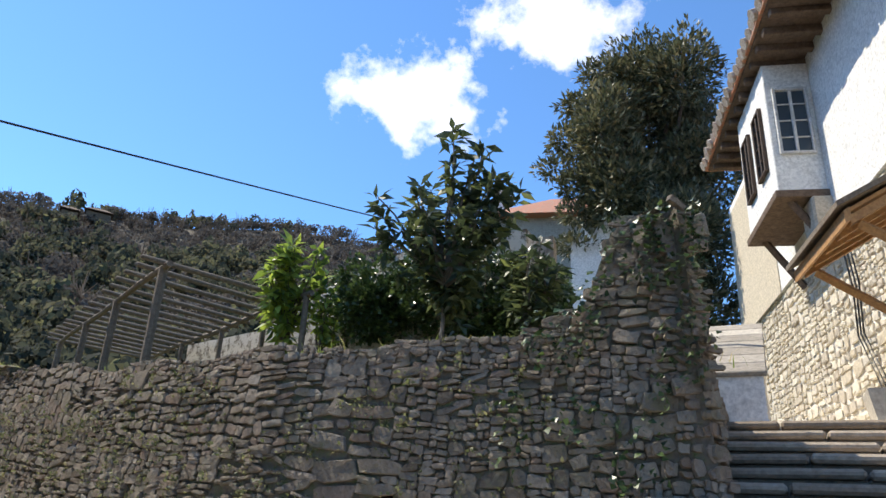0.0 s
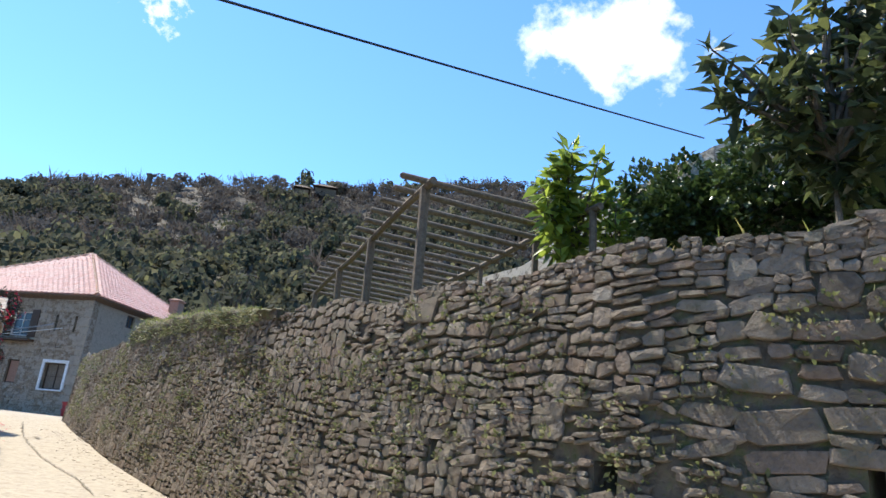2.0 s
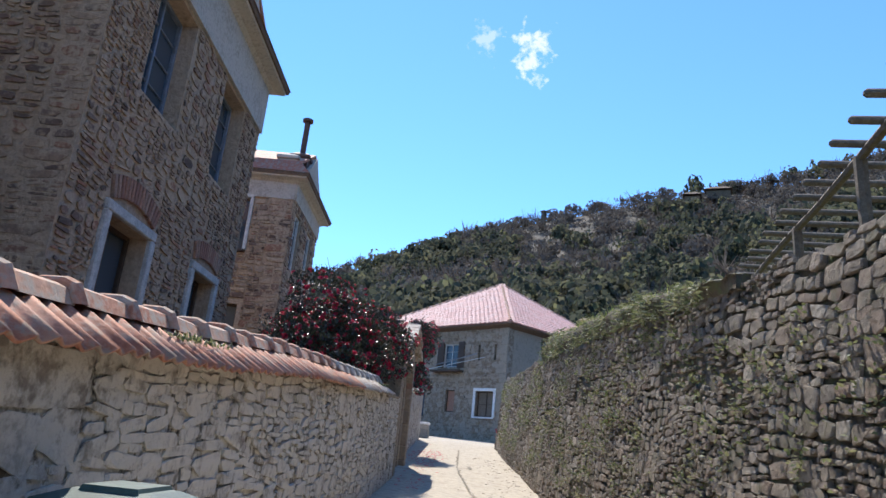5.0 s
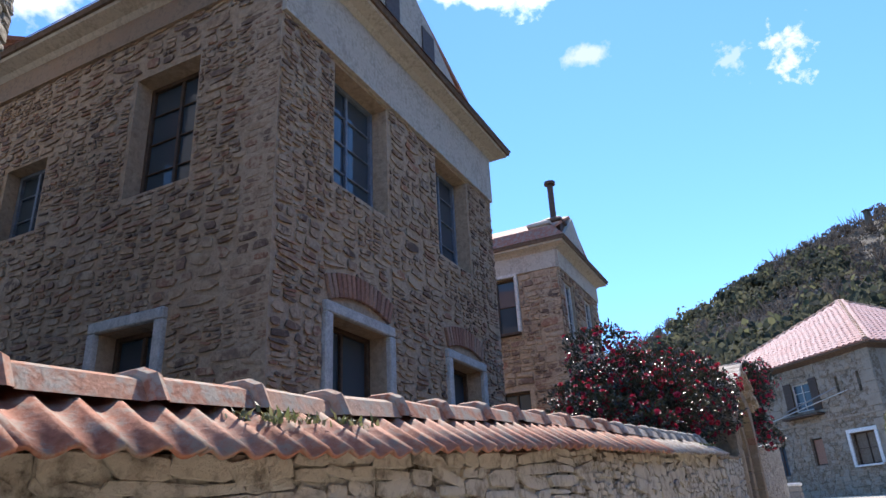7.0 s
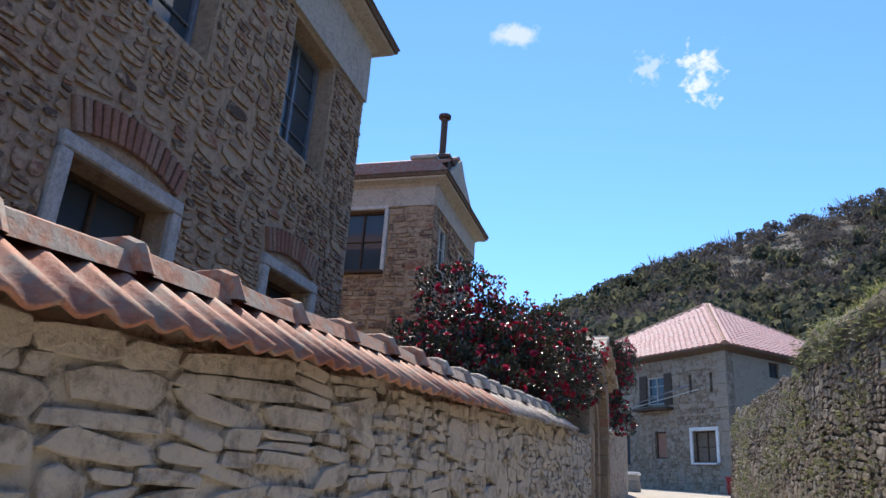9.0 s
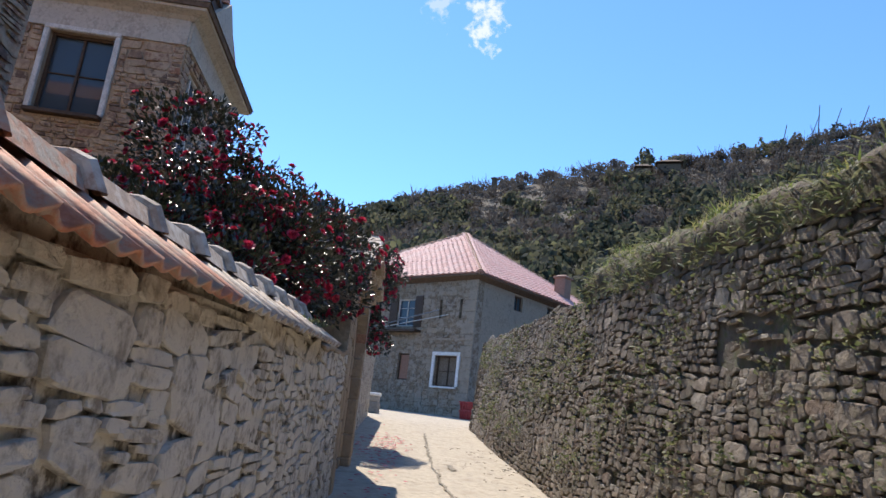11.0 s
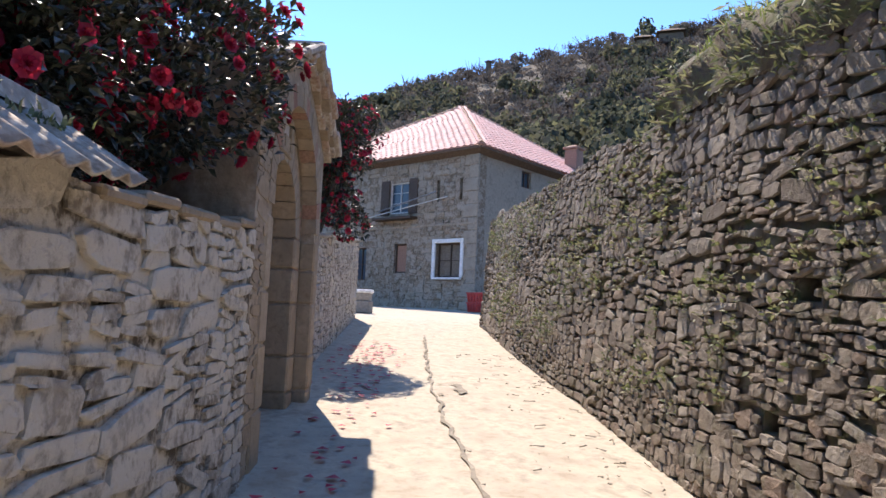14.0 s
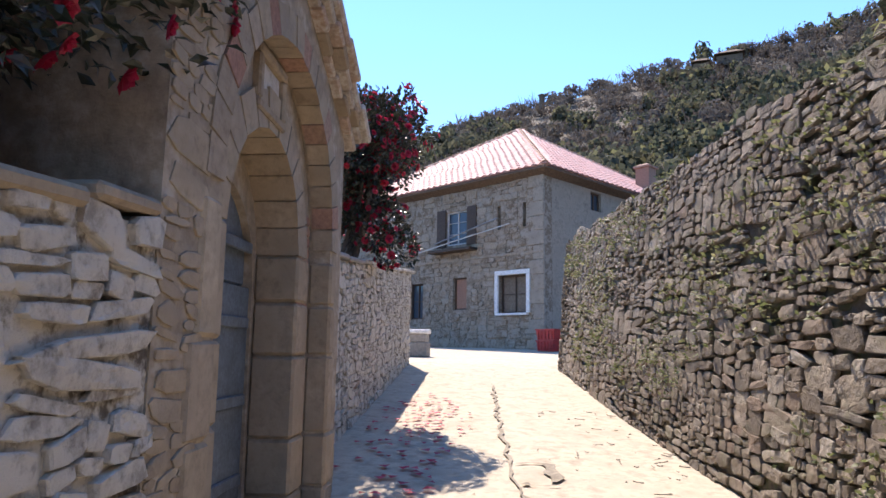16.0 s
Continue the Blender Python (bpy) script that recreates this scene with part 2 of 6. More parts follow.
M_LOQUAT = leafy("loquat_leaf", [(0.0, (0.03, 0.045, 0.022)), (0.6, (0.055, 0.075, 0.035)), (0.88, (0.11, 0.13, 0.05)), (1.0, (0.24, 0.27, 0.08))], rough=0.4, through_light=0.3)
M_YOUNG = leafy("young_loquat_leaf", [(0.0, (0.06, 0.1, 0.025)), (0.4, (0.16, 0.23, 0.04)), (1.0, (0.34, 0.42, 0.07))], rough=0.4, through_light=0.35)
M_YEW = leafy("evergreen_leaf", [(0.0, (0.045, 0.055, 0.028)), (0.5, (0.095, 0.1, 0.05)), (0.85, (0.18, 0.17, 0.09)), (1.0, (0.24, 0.21, 0.11))], rough=0.5, through_light=0.2)
M_IVY = leafy("ivy_leaf", [(0.0, (0.025, 0.045, 0.015)), (0.6, (0.05, 0.085, 0.025)), (1.0, (0.11, 0.16, 0.05))], rough=0.35, through_light=0.2)
M_WEED = leafy("wall_weed", [(0.0, (0.07, 0.085, 0.035)), (0.5, (0.12, 0.14, 0.055)), (1.0, (0.24, 0.23, 0.12))], rough=0.6, through_light=0.3)
M_GRASS = leafy("tall_grass", [(0.0, (0.1, 0.14, 0.03)), (0.5, (0.2, 0.25, 0.06)), (0.8, (0.3, 0.28, 0.1)), (1.0, (0.36, 0.3, 0.16))], rough=0.6, through_light=0.35)
M_WOODS = leafy("far_tree_crown", [(0.0, (0.04, 0.045, 0.032)), (0.35, (0.053, 0.058, 0.04)), (0.6, (0.07, 0.07, 0.046)), (0.85, (0.09, 0.086, 0.055)), (1.0, (0.13, 0.13, 0.065))], rough=0.9, through_light=0.45, spec=0.25)
M_BARETWIG = leafy("bare_far_twigs", [(0.0, (0.08, 0.066, 0.056)), (0.5, (0.115, 0.095, 0.08)), (1.0, (0.15, 0.125, 0.105))], rough=1.0, through_light=0.2, spec=0.1)
m_glass, nt_glass, p_glass = shader("window_glass")
p_glass.inputs["Base Color"].default_value, p_glass.inputs["Roughness"].default_value = (0.05, 0.07, 0.09, 1), 0.04
p_glass.inputs["Specular IOR Level"].default_value = 0.4
M_GLASS = m_glass

# ---- builders ----
def mesh_ob(name, verts, faces, mat, parent=None, smooth=False, tone=None):
    me = bpy.data.meshes.new(name)
    me.from_pydata([tuple(v) for v in verts], [], [tuple(f) for f in faces])
    me.materials.append(mat)
    if tone is not None:
        me.attributes.new("tone", "FLOAT", "POINT").data.foreach_set("value", np.asarray(tone, np.float32))
    if smooth:
        me.shade_smooth()
    me.update()
    ob = new(name, me)
    ob.parent = parent
    return ob

def empty(name, at=(0, 0, 0)):
    ob = new(name)
    ob.location = at
    ob.empty_display_size = 0.2
    return ob

def joined(parts):
    """Verts and faces of several (verts, faces) lists in one."""
    verts, faces = [], []
    for v, f in parts:
        k = len(verts)
        verts += [tuple(p) for p in v]
        faces += [tuple(i + k for i in q) for q in f]
    return verts, faces

def chamfered(size, c=0.01, m=Matrix()):
    """A box of that size round the origin with cut edges, moved by m: (verts, faces)."""
    bm = bmesh.new()
    bmesh.ops.create_cube(bm, size=1.0, matrix=Matrix.Diagonal((*size, 1)))
    if c:
        bmesh.ops.bevel(bm, geom=bm.edges[:], offset=min(c, 0.45 * min(size)), segments=1, affect="EDGES")
    bm.transform(m)
    bm.verts.index_update()
    out = [tuple(v.co) for v in bm.verts], [tuple(v.index for v in f.verts) for f in bm.faces]
    bm.free()
    return out

def box_ob(name, size, m, mat, parent=None, c=0.01):
    v, f = chamfered(size, c)
    ob = mesh_ob(name, v, f, mat, parent)
    ob.matrix_local = m
    return ob

def tube(points, radius, sides=6, closed=True):
    """A round bar along points (verts, faces); radius may be a list."""
    pts = [Vector(p) for p in points]
    rad = radius if isinstance(radius, (list, tuple)) else [radius] * len(pts)
    verts, faces = [], []
    for i, p in enumerate(pts):
        d = (pts[min(i + 1, len(pts) - 1)] - pts[max(i - 1, 0)]).normalized()
        a = d.orthogonal().normalized() if abs(d.z) > 0.9 else Vector((0, 0, 1)).cross(d).normalized()
        b = d.cross(a)
        verts += [p + rad[i] * (math.cos(k * math.tau / sides) * a + math.sin(k * math.tau / sides) * b) for k in range(sides)]
        if i:
            o = (i - 1) * sides
            faces += [(o + k, o + (k + 1) % sides, o + sides + (k + 1) % sides, o + sides + k) for k in range(sides)]
    if closed:
        faces += [tuple(range(sides))[::-1], tuple(range(len(verts) - sides, len(verts)))]
    return verts, faces

class Wall:
    """A wall's face in plan: u metres along a line of points, v up from its foot, out towards the viewer's side."""
    def __init__(self, plan, foot, side, lean=0.0):
        self.p = [Vector((x, y)) for x, y in plan]
        self.foot, self.side, self.lean = foot, side, lean
        self.at_u = [0.0]
        for a, b in zip(self.p, self.p[1:]):
            self.at_u.append(self.at_u[-1] + (b - a).length)
        self.length = self.at_u[-1]

    def dirs(self, u):
        i = max(0, min(len(self.p) - 2, sum(a <= u for a in self.at_u) - 1))
        d = (self.p[i + 1] - self.p[i]).normalized()
        return i, d, Vector((d.y, -d.x)) * self.side

    def normal(self, u):
        n = sum((self.dirs(max(0, min(self.length, u + k)))[2] for k in (-0.5, 0, 0.5)), Vector((0, 0)))
        return n.normalized()

    def at(self, u, v, out=0.0):
        i, d, _ = self.dirs(u)
        q = self.p[i] + d * (u - self.at_u[i]) + self.normal(u) * (out - self.lean * v)
        return Vector((q.x, q.y, self.foot(u) + v))

    def axes(self, u):
        _, d, _ = self.dirs(u)
        n = self.normal(u)
        n3 = Vector((n.x, n.y, self.lean)).normalized()
        x = Vector((0, 0, 1)).cross(n3).normalized()
        return x, n3.cross(x), n3

rng = random.Random(7)
def stone_templates(count, seed, rounded, flat=0.0):
    r, out = random.Random(seed), []
    for _ in range(count):
        ring = []
        for cx, cy in ((1, -1), (1, 1), (-1, 1), (-1, -1)):
            a, b = r.uniform(0.03, 0.3 * rounded + 0.05), r.uniform(0.03, 0.3 * rounded + 0.05)
            ex, ey = 0.5 - r.uniform(-0.03, 0.12), 0.5 - r.uniform(-0.04, 0.14)
            pair = [(cx * ex, cy * (ey - b)), (cx * (ex - a), cy * ey)]
            ring += pair if cx * cy > 0 else pair[::-1]
        tip = (r.uniform(-0.2, 0.2), r.uniform(-0.2, 0.2))
        top = [0.8 + r.uniform(-0.35, 0.35) * (1 - 0.6 * flat) for _ in ring]
        ring = [(x + r.uniform(-0.05, 0.05), y + r.uniform(-0.07, 0.07)) for x, y in ring]
        verts = [(x, y, -1.0) for x, y in ring] + [(x, y, h * r.uniform(0.35, 0.85)) for (x, y), h in zip(ring, top)]
        s = r.uniform(0.8, 0.93) * (1 - flat) + 0.95 * flat
        verts += [(x * s + tip[0] * 0.15, y * s + tip[1] * 0.15, h) for (x, y), h in zip(ring, top)] + [(*tip, (1.0 + r.uniform(-0.2, 0.25)) * (1 - flat) + 0.85 * flat)]
        faces = [(k, (k + 1) % 8, 8 + (k + 1) % 8, 8 + k) for k in range(8)] + [(8 + k, 8 + (k + 1) % 8, 16 + (k + 1) % 8, 16 + k) for k in range(8)] + [(16 + k, 16 + (k + 1) % 8, 24) for k in range(8)]
        out.append((np.array(verts), faces))
    return out

def split(cell, target, r, out):
    """Cuts a rectangle (u0, v0, u1, v1) into stones of about the target length and height."""
    u0, v0, u1, v1 = cell
    w, h = u1 - u0, v1 - v0
    a, b = w / target[0], h / target[1]
    if max(a, b) < r.choice((0.9, 1.3, 1.6, 2.0)):
        out.append(cell)
    elif a > b * r.uniform(0.8, 1.7):
        k = u0 + w * r.uniform(0.32, 0.68)
        split((u0, v0, k, v1), target, r, out), split((k, v0, u1, v1), target, r, out)
    else:
        k = v0 + h * r.uniform(0.32, 0.68)
        split((u0, v0, u1, k), target, r, out), split((u0, k, u1, v1), target, r, out)

def trimmed(cell, holes):
    """What is left of a cell beside the openings, or None."""
    u0, v0, u1, v1 = cell
    for a0, b0, a1, b1 in holes:
        if u0 < a1 and u1 > a0 and v0 < b1 and v1 > b0:
            rest = [(u0, v0, a0, v1), (a1, v0, u1, v1), (u0, v0, u1, b0), (u0, b1, u1, v1)]
            u0, v0, u1, v1 = max(rest, key=lambda q: max(0, q[2] - q[0]) * max(0, q[3] - q[1]))
            if u1 - u0 < 0.05 or v1 - v0 < 0.03:
                return None
    return u0, v0, u1, v1

def masonry(wall, owner, mat, target, top, near, name="stone", holes=(), seed=1, proud=0.03, rounded=0.6, u_range=None, wave=0.05, limit=300, gap=0.9, flat=0.0, mix_up=(0.6, 1.35), turn=4.5, thin=0.0):
    """Fills a wall with rubble. Stones of the stretch near (u0, u1, vmax) are objects; the others are joined."""
    r, cells = random.Random(seed), []
    ua, ub = u_range or (0.0, wall.length)
    tall = max(top(ua + (ub - ua) * k / 40) for k in range(41))
    v = 0.0
    while v < tall:
        band, u = r.uniform(3.0, 5.5) * target[1], ua
        while u < ub - 0.05:
            w = min(r.uniform(1.5, 7.0) * target[0], ub - u)
            f = r.uniform(*mix_up)
            g = f * r.uniform(1 - 0.45 * thin, 1 + 0.6 * thin)
            split((u, v, u + w, v + band), (target[0] * f * r.uniform(1 - 0.5 * thin, 1 + 0.35 * thin), target[1] * g), r, cells)
            u += w
        v += band
    shapes = stone_templates(18, seed, rounded, flat)
    meshes, loose, apart = [], [], []
    for v, f in shapes:
        me = bpy.data.meshes.new(name)
        me.from_pydata([tuple(p) for p in v], [], f)
        me.materials.append(mat)
        meshes.append(me)
    for c in cells:
        mid = 0.5 * (c[0] + c[2])
        t = top(mid)
        if c[3] > t:
            c = (c[0], c[1], c[2], t)
        if c[3] - c[1] < 0.035:
            continue
        c = trimmed(c, holes)
        if not c:
            continue
        u, v = 0.5 * (c[0] + c[2]), 0.5 * (c[1] + c[3])
        dv = wave * noise.noise((u * 0.9, v * 1.3, seed)) if wave > 0.1 or not holes else 0.3 * wave * noise.noise((u * 0.9, v * 1.3, seed))
        x, y, n = wall.axes(u)
        tilt = math.radians(r.gauss(0, turn))
        x, y = x * math.cos(tilt) + y * math.sin(tilt), y * math.cos(tilt) - x * math.sin(tilt)
        sx, sy, sz = (c[2] - c[0]) * r.uniform(gap, gap + 0.08), (c[3] - c[1]) * r.uniform(gap - 0.02, gap + 0.08), proud * r.uniform(0.5, 1.5)
        if r.random() < 0.5:
            x, y = -x, -y
        m = Matrix.Translation(wall.at(u, v + dv)) @ Matrix((x, y, n)).transposed().to_4x4() @ Matrix.Diagonal((sx, sy, sz, 1))
        k = r.randrange(len(shapes))
        if near and near[0] < u < near[1] and v < near[2] and len(apart) < limit:
            apart.append((k, m))
        else:
            loose.append((k, m, r.random()))
    for k, m in apart:
        ob = new(name, meshes[k])
        ob.parent, ob.matrix_local = owner, m
    vs, fs, ts, o = [], [], [], 0
    for k, m, tone in loose:
        v, f = shapes[k]
        a = np.array(m)
        vs.append(v @ a[:3, :3].T + a[:3, 3])
        fs += [tuple(i + o for i in q) for q in f]
        ts += [tone] * len(v)
        o += len(v)
    if vs:
        tagged(mesh_ob(name + "s", np.concatenate(vs), fs, mat, owner, tone=ts), kind="stuff")

def slab(wall, name, top, out_front, out_back, mat, u_range=None, step=0.4, parent=None, holes=()):
    """The body of a wall behind its stones, from its foot to its top, with openings cut through."""
    ua, ub = u_range or (0.0, wall.length)
    us = sorted({round(ua + (ub - ua) * k / max(1, round((ub - ua) / step)), 4) for k in range(max(1, round((ub - ua) / step)) + 1)} | {round(h[k], 4) for h in holes for k in (0, 2) if ua < h[k] < ub})
    vs = sorted({-0.4} | {round(h[k], 4) for h in holes for k in (1, 3) if h[k] > -0.4})
    verts, faces, index = [], [], {}
    def vert(i, j, side):
        key = (i, j, side)
        if key not in index:
            v = vs[j] if j < len(vs) else top(us[i])
            index[key] = len(verts)
            verts.append(wall.at(us[i], v, out_front if side == 0 else out_back))
        return index[key]
    n, mrows = len(us) - 1, len(vs)
    def solid(i, j):
        if not (0 <= i < n and 0 <= j < mrows):
            return False
        cu, cv = 0.5 * (us[i] + us[i + 1]), 0.5 * (vs[j] + (vs[j + 1] if j + 1 < len(vs) else top(us[i])))
        return not any(h[0] < cu < h[2] and h[1] < cv < h[3] for h in holes)
    for i in range(n):
        for j in range(mrows):
            if not solid(i, j):
                continue
            a, b, c, d = (i, j), (i + 1, j), (i + 1, j + 1), (i, j + 1)
            faces.append([vert(*q, 0) for q in (a, b, c, d)])
            faces.append([vert(*q, 1) for q in (d, c, b, a)])
            for (p, q), (ni, nj) in (((a, b), (i, j - 1)), ((b, c), (i + 1, j)), ((c, d), (i, j + 1)), ((d, a), (i - 1, j))):
                if not solid(ni, nj):
                    faces.append([vert(*p, 0), vert(*p, 1), vert(*q, 1), vert(*q, 0)])
    ob = mesh_ob(name, verts, faces, mat, parent)
    bm = bmesh.new()
    bm.from_mesh(ob.data)
    bmesh.ops.recalc_face_normals(bm, faces=bm.faces[:])
    bm.to_mesh(ob.data)
    bm.free()
    return ob

def leaf_mass(name, spots, mat, parent, seed, size=(0.05, 0.09), aspect=0.45, fold=0.25, droop=0.0):
    """Leaves at (place, way) spots: each a pair of quads folded along the rib."""
    r = np.random.default_rng(seed)
    n = len(spots)
    p = np.array([s[0] for s in spots]); d = np.array([s[1] for s in spots]) + r.normal(0, 0.35, (n, 3))
    d[:, 2] -= droop
    d /= np.linalg.norm(d, axis=1, keepdims=True) + 1e-9
    side = np.cross(d, r.normal(0, 1, (n, 3)) * 0.6 + np.array([0, 0, 1.0]))
    side /= np.linalg.norm(side, axis=1, keepdims=True) + 1e-9
    up = np.cross(side, d)
    length = r.uniform(size[0], size[1], (n, 1))
    w = length * aspect * 0.5
    rib0, rib1, tip = p, p + d * length * 0.55 + up * length * 0.06, p + d * length - up * length * 0.05
    left, right = p + d * length * 0.45 + side * w + up * w * fold * 2, p + d * length * 0.45 - side * w + up * w * fold * 2
    verts = np.stack([rib0, right, tip, left, rib1], 1).reshape(-1, 3)
    base = np.arange(n)[:, None] * 5
    faces = np.concatenate([base + np.array([0, 1, 4]), base + np.array([1, 2, 4]), base + np.array([4, 2, 3]), base + np.array([0, 4, 3])], 0)
    me = bpy.data.meshes.new(name)
    me.from_pydata(verts.tolist(), [], faces.tolist())
    me.materials.append(mat)
    me.attributes.new("tone", "FLOAT", "POINT").data.foreach_set("value", np.repeat(r.random(n), 5).astype(np.float32))
    ob = new(name, me)
    ob.parent = parent
    return tagged(ob, kind="stuff")

def limbs(base, tips, r0, seed, wobble=0.12):
    """A tapered trunk and limbs that reach each tip: (verts, faces)."""
    r, parts = random.Random(seed), []
    base = Vector(base)
    for tip, start, rad in tips:
        a, b = base.lerp(Vector(start), 1.0), Vector(tip)
        pts = [a.lerp(b, k / 5) + Vector((r.uniform(-1, 1), r.uniform(-1, 1), 0)) * wobble * (0.0 if k in (0, 5) else 1) for k in range(6)]
        parts.append(tube(pts, [rad * (1 - 0.75 * k / 5) for k in range(6)], 6))
    return joined(parts)
# ---- ground ----
def lane_z(x, y):
    s = (-0.806 * x + 0.592 * y) / 17
    k = max(-0.6, min(1.95, s))
    return 0.04 + 0.476 * k + 0.297 * k * k + 0.51 * max(0.0, min(s, 3.4) - 1.95)

HILL = [(-180, 4), (-110, 4), (-60, 9), (-20, 17), (0, 21.4), (10, 23.0), (15, 22.7), (22, 21.6), (32, 20.8), (38, 19.9), (44, 18.6), (50, 16.9), (57, 14.0), (63, 11.8), (75, 9), (100, 6), (140, 4), (180, 4)]
def hill_z(x, y):
    """The valley floor, and the wooded ridge round it."""
    dx, dy = x + 9, y - 10
    r, az = math.hypot(dx, dy), math.degrees(math.atan2(-dx, dy))
    rise = math.tan(radians(np.interp(az, [a for a, _ in HILL], [e for _, e in HILL])))
    k = max(0.0, min(1.0, (r - 44) / 216))
    z = rise * 262 * (0.35 * k + 0.65 * k ** 1.6) + 2.0 * min(1, k * 6)
    z += 7 * k * (1 - k) * noise.noise((x * 0.015, y * 0.015, 3)) * 2
    return z - max(0.0, r - 262) * 0.25

verts, faces, rings, turns = [], [], [0.01, 4, 8, 12, 16, 20, 24, 28, 33, 38, 44, 52, 62, 75, 90, 110, 130, 150, 175, 200, 225, 245, 262, 290, 340, 900, 3500], 96
for r in rings:
    for k in range(turns):
        x, y = -9 + r * math.cos(k * math.tau / turns), 10 + r * math.sin(k * math.tau / turns)
        verts.append((x, y, max(-60, hill_z(x, y) + lane_z(x, y) - 0.06)))
for i in range(len(rings) - 1):
    faces += [(i * turns + k, i * turns + (k + 1) % turns, (i + 1) * turns + (k + 1) % turns, (i + 1) * turns + k) for k in range(turns)]
ground = tagged(mesh_ob("ground", verts, faces, M_HILL, smooth=True), "brown and dark green valley slope under woods", "ground", kind="structure")

# the lane, between the two walls
lane_mid = [(3.5, -5.5), (1.2, 0.5), (-2.2, 4.3), (-6.0, 8.3), (-11.0, 12.5), (-15.2, 15.9), (-18.8, 18.6), (-23.5, 22.2), (-28.0, 26.0), (-33.0, 29.0)]
lane_half = [7.0, 5.5, 4.2, 3.6, 2.4, 2.15, 2.3, 3.2, 7.0, 9.0]
verts, faces = [], []
fine = 60
for i in range(fine + 1):
    k = i / fine * (len(lane_mid) - 1)
    x, y = (np.interp(k, range(len(lane_mid)), [p[j] for p in lane_mid]) for j in (0, 1))
    h = np.interp(k, range(len(lane_mid)), lane_half)
    for j in range(9):
        o = (j - 4) / 4 * h
        px, py = x + 0.64 * o, y + 0.77 * o
        verts.append((px, py, lane_z(px, py) + 0.012 * noise.noise((px * 0.8, py * 0.8, 1))))
    if i:
        faces += [((i - 1) * 9 + j, (i - 1) * 9 + j + 1, i * 9 + j + 1, i * 9 + j) for j in range(8)]
lane = tagged(mesh_ob("road", verts, faces, M_LANE, smooth=True), "sunlit pale cream concrete lane, cracked along its middle", "road", kind="structure")

def crack(points, width, seed):
    r, verts, faces = random.Random(seed), [], []
    pts = []
    for a, b in zip(points, points[1:]):
        n = max(2, int(math.dist(a, b) / 0.12))
        pts += [(a[0] + (b[0] - a[0]) * k / n, a[1] + (b[1] - a[1]) * k / n) for k in range(n)]
    for i, (x, y) in enumerate(pts):
        x, y, w = x + r.uniform(-0.03, 0.03), y + r.uniform(-0.03, 0.03), width * r.uniform(0.35, 1.2)
        for s in (-1, 1):
            px, py = x + s * w * 0.6, y + s * w * 0.75
            verts.append((px, py, lane_z(px, py) + 0.018))
        if i:
            faces.append((2 * i - 2, 2 * i - 1, 2 * i + 1, 2 * i))
    return verts, faces
cracks = [([(-13.6, 14.3), (-14.7, 15.04), (-15.2, 15.4), (-15.8, 15.88), (-17.05, 16.8), (-17.7, 17.37), (-18.1, 17.62), (-18.5, 18.0), (-19.48, 18.81), (-20.6, 19.8), (-21.5, 20.6), (-22.2, 21.2)], 0.024, 1), ([(-18.4, 17.93), (-18.22, 18.17), (-17.9, 17.88), (-17.7, 17.72)], 0.07, 2), ([(-17.72, 17.75), (-17.85, 17.55), (-18.0, 17.6)], 0.035, 5), ([(-10.2, 11.9), (-11.6, 13.0), (-13.6, 14.3)], 0.022, 3)]
crack_mesh = joined([crack(*c) for c in cracks])
tagged(mesh_ob("crack", *crack_mesh, M_CRACK, lane), "brown dirt-filled crack")

# ---- right-hand retaining wall ----
RU = 2.73
r_wall = Wall([(3.4, 7.6), (2.2, 5.15), (1.5, 5.45), (-1.8, 6.85), (-4.3, 8.75), (-9.5, 12.9), (-13.9, 16.25), (-16.8, 18.65), (-19.3, 20.6), (-22.95, 23.6), (-23.2, 26.0)], None, -1, 0.08)
def r_foot(u):
    i, d, _ = r_wall.dirs(u)
    q = r_wall.p[i] + d * (u - r_wall.at_u[i])
    return lane_z(q.x, q.y) - 0.02
r_wall.foot = r_foot
R_TOP = [(0, 2.9), (1.3, 3.0), (2.0, 4.2), (RU, 4.42), (RU + 0.92, 4.42), (RU + 0.99, 3.75), (RU + 1.3, 3.4), (RU + 1.7, 3.28), (RU + 4.35, 3.2), (RU + 7.5, 3.3), (RU + 9, 3.45), (RU + 14, 3.85), (RU + 17, 4.0), (RU + 19.7, 4.1), (RU + 23.4, 4.25), (RU + 27, 4.35), (RU + 31.3, 4.45), (RU + 34, 4.4)]
def r_top(u):
    return np.interp(u, [a for a, _ in R_TOP], [b for _, b in R_TOP]) - r_foot(u) + 0.05 * noise.noise((u * 1.7, 0, 5))
R_GAPS = []  # sockets where a stone is missing
for u, z, w, h in ((6.51, 1.73, 0.13, 0.19), (4.57, 1.63, 0.2, 0.2), (8.7, 1.84, 0.16, 0.16), (2.95, 1.72, 0.2, 0.24), (19.59, 1.75, 0.2, 0.12), (19.35, 2.53, 0.2, 0.13), (18.28, 1.61, 0.24, 0.2), (22.95, 2.68, 0.2, 0.13), (22.49, 3.52, 0.2, 0.12), (13.1, 1.6, 0.18, 0.14), (15.2, 2.5, 0.16, 0.12)):
    v = z - r_foot(RU + u)
    R_GAPS.append((RU + u - w / 2, v - h / 2, RU + u + w / 2, v + h / 2))
def settled(h):
    d = 0.16 * noise.noise((0.45 * (h[0] + h[2]), 0.65 * (h[1] + h[3]), 1))
    return h[0], h[1] + d, h[2], h[3] + d
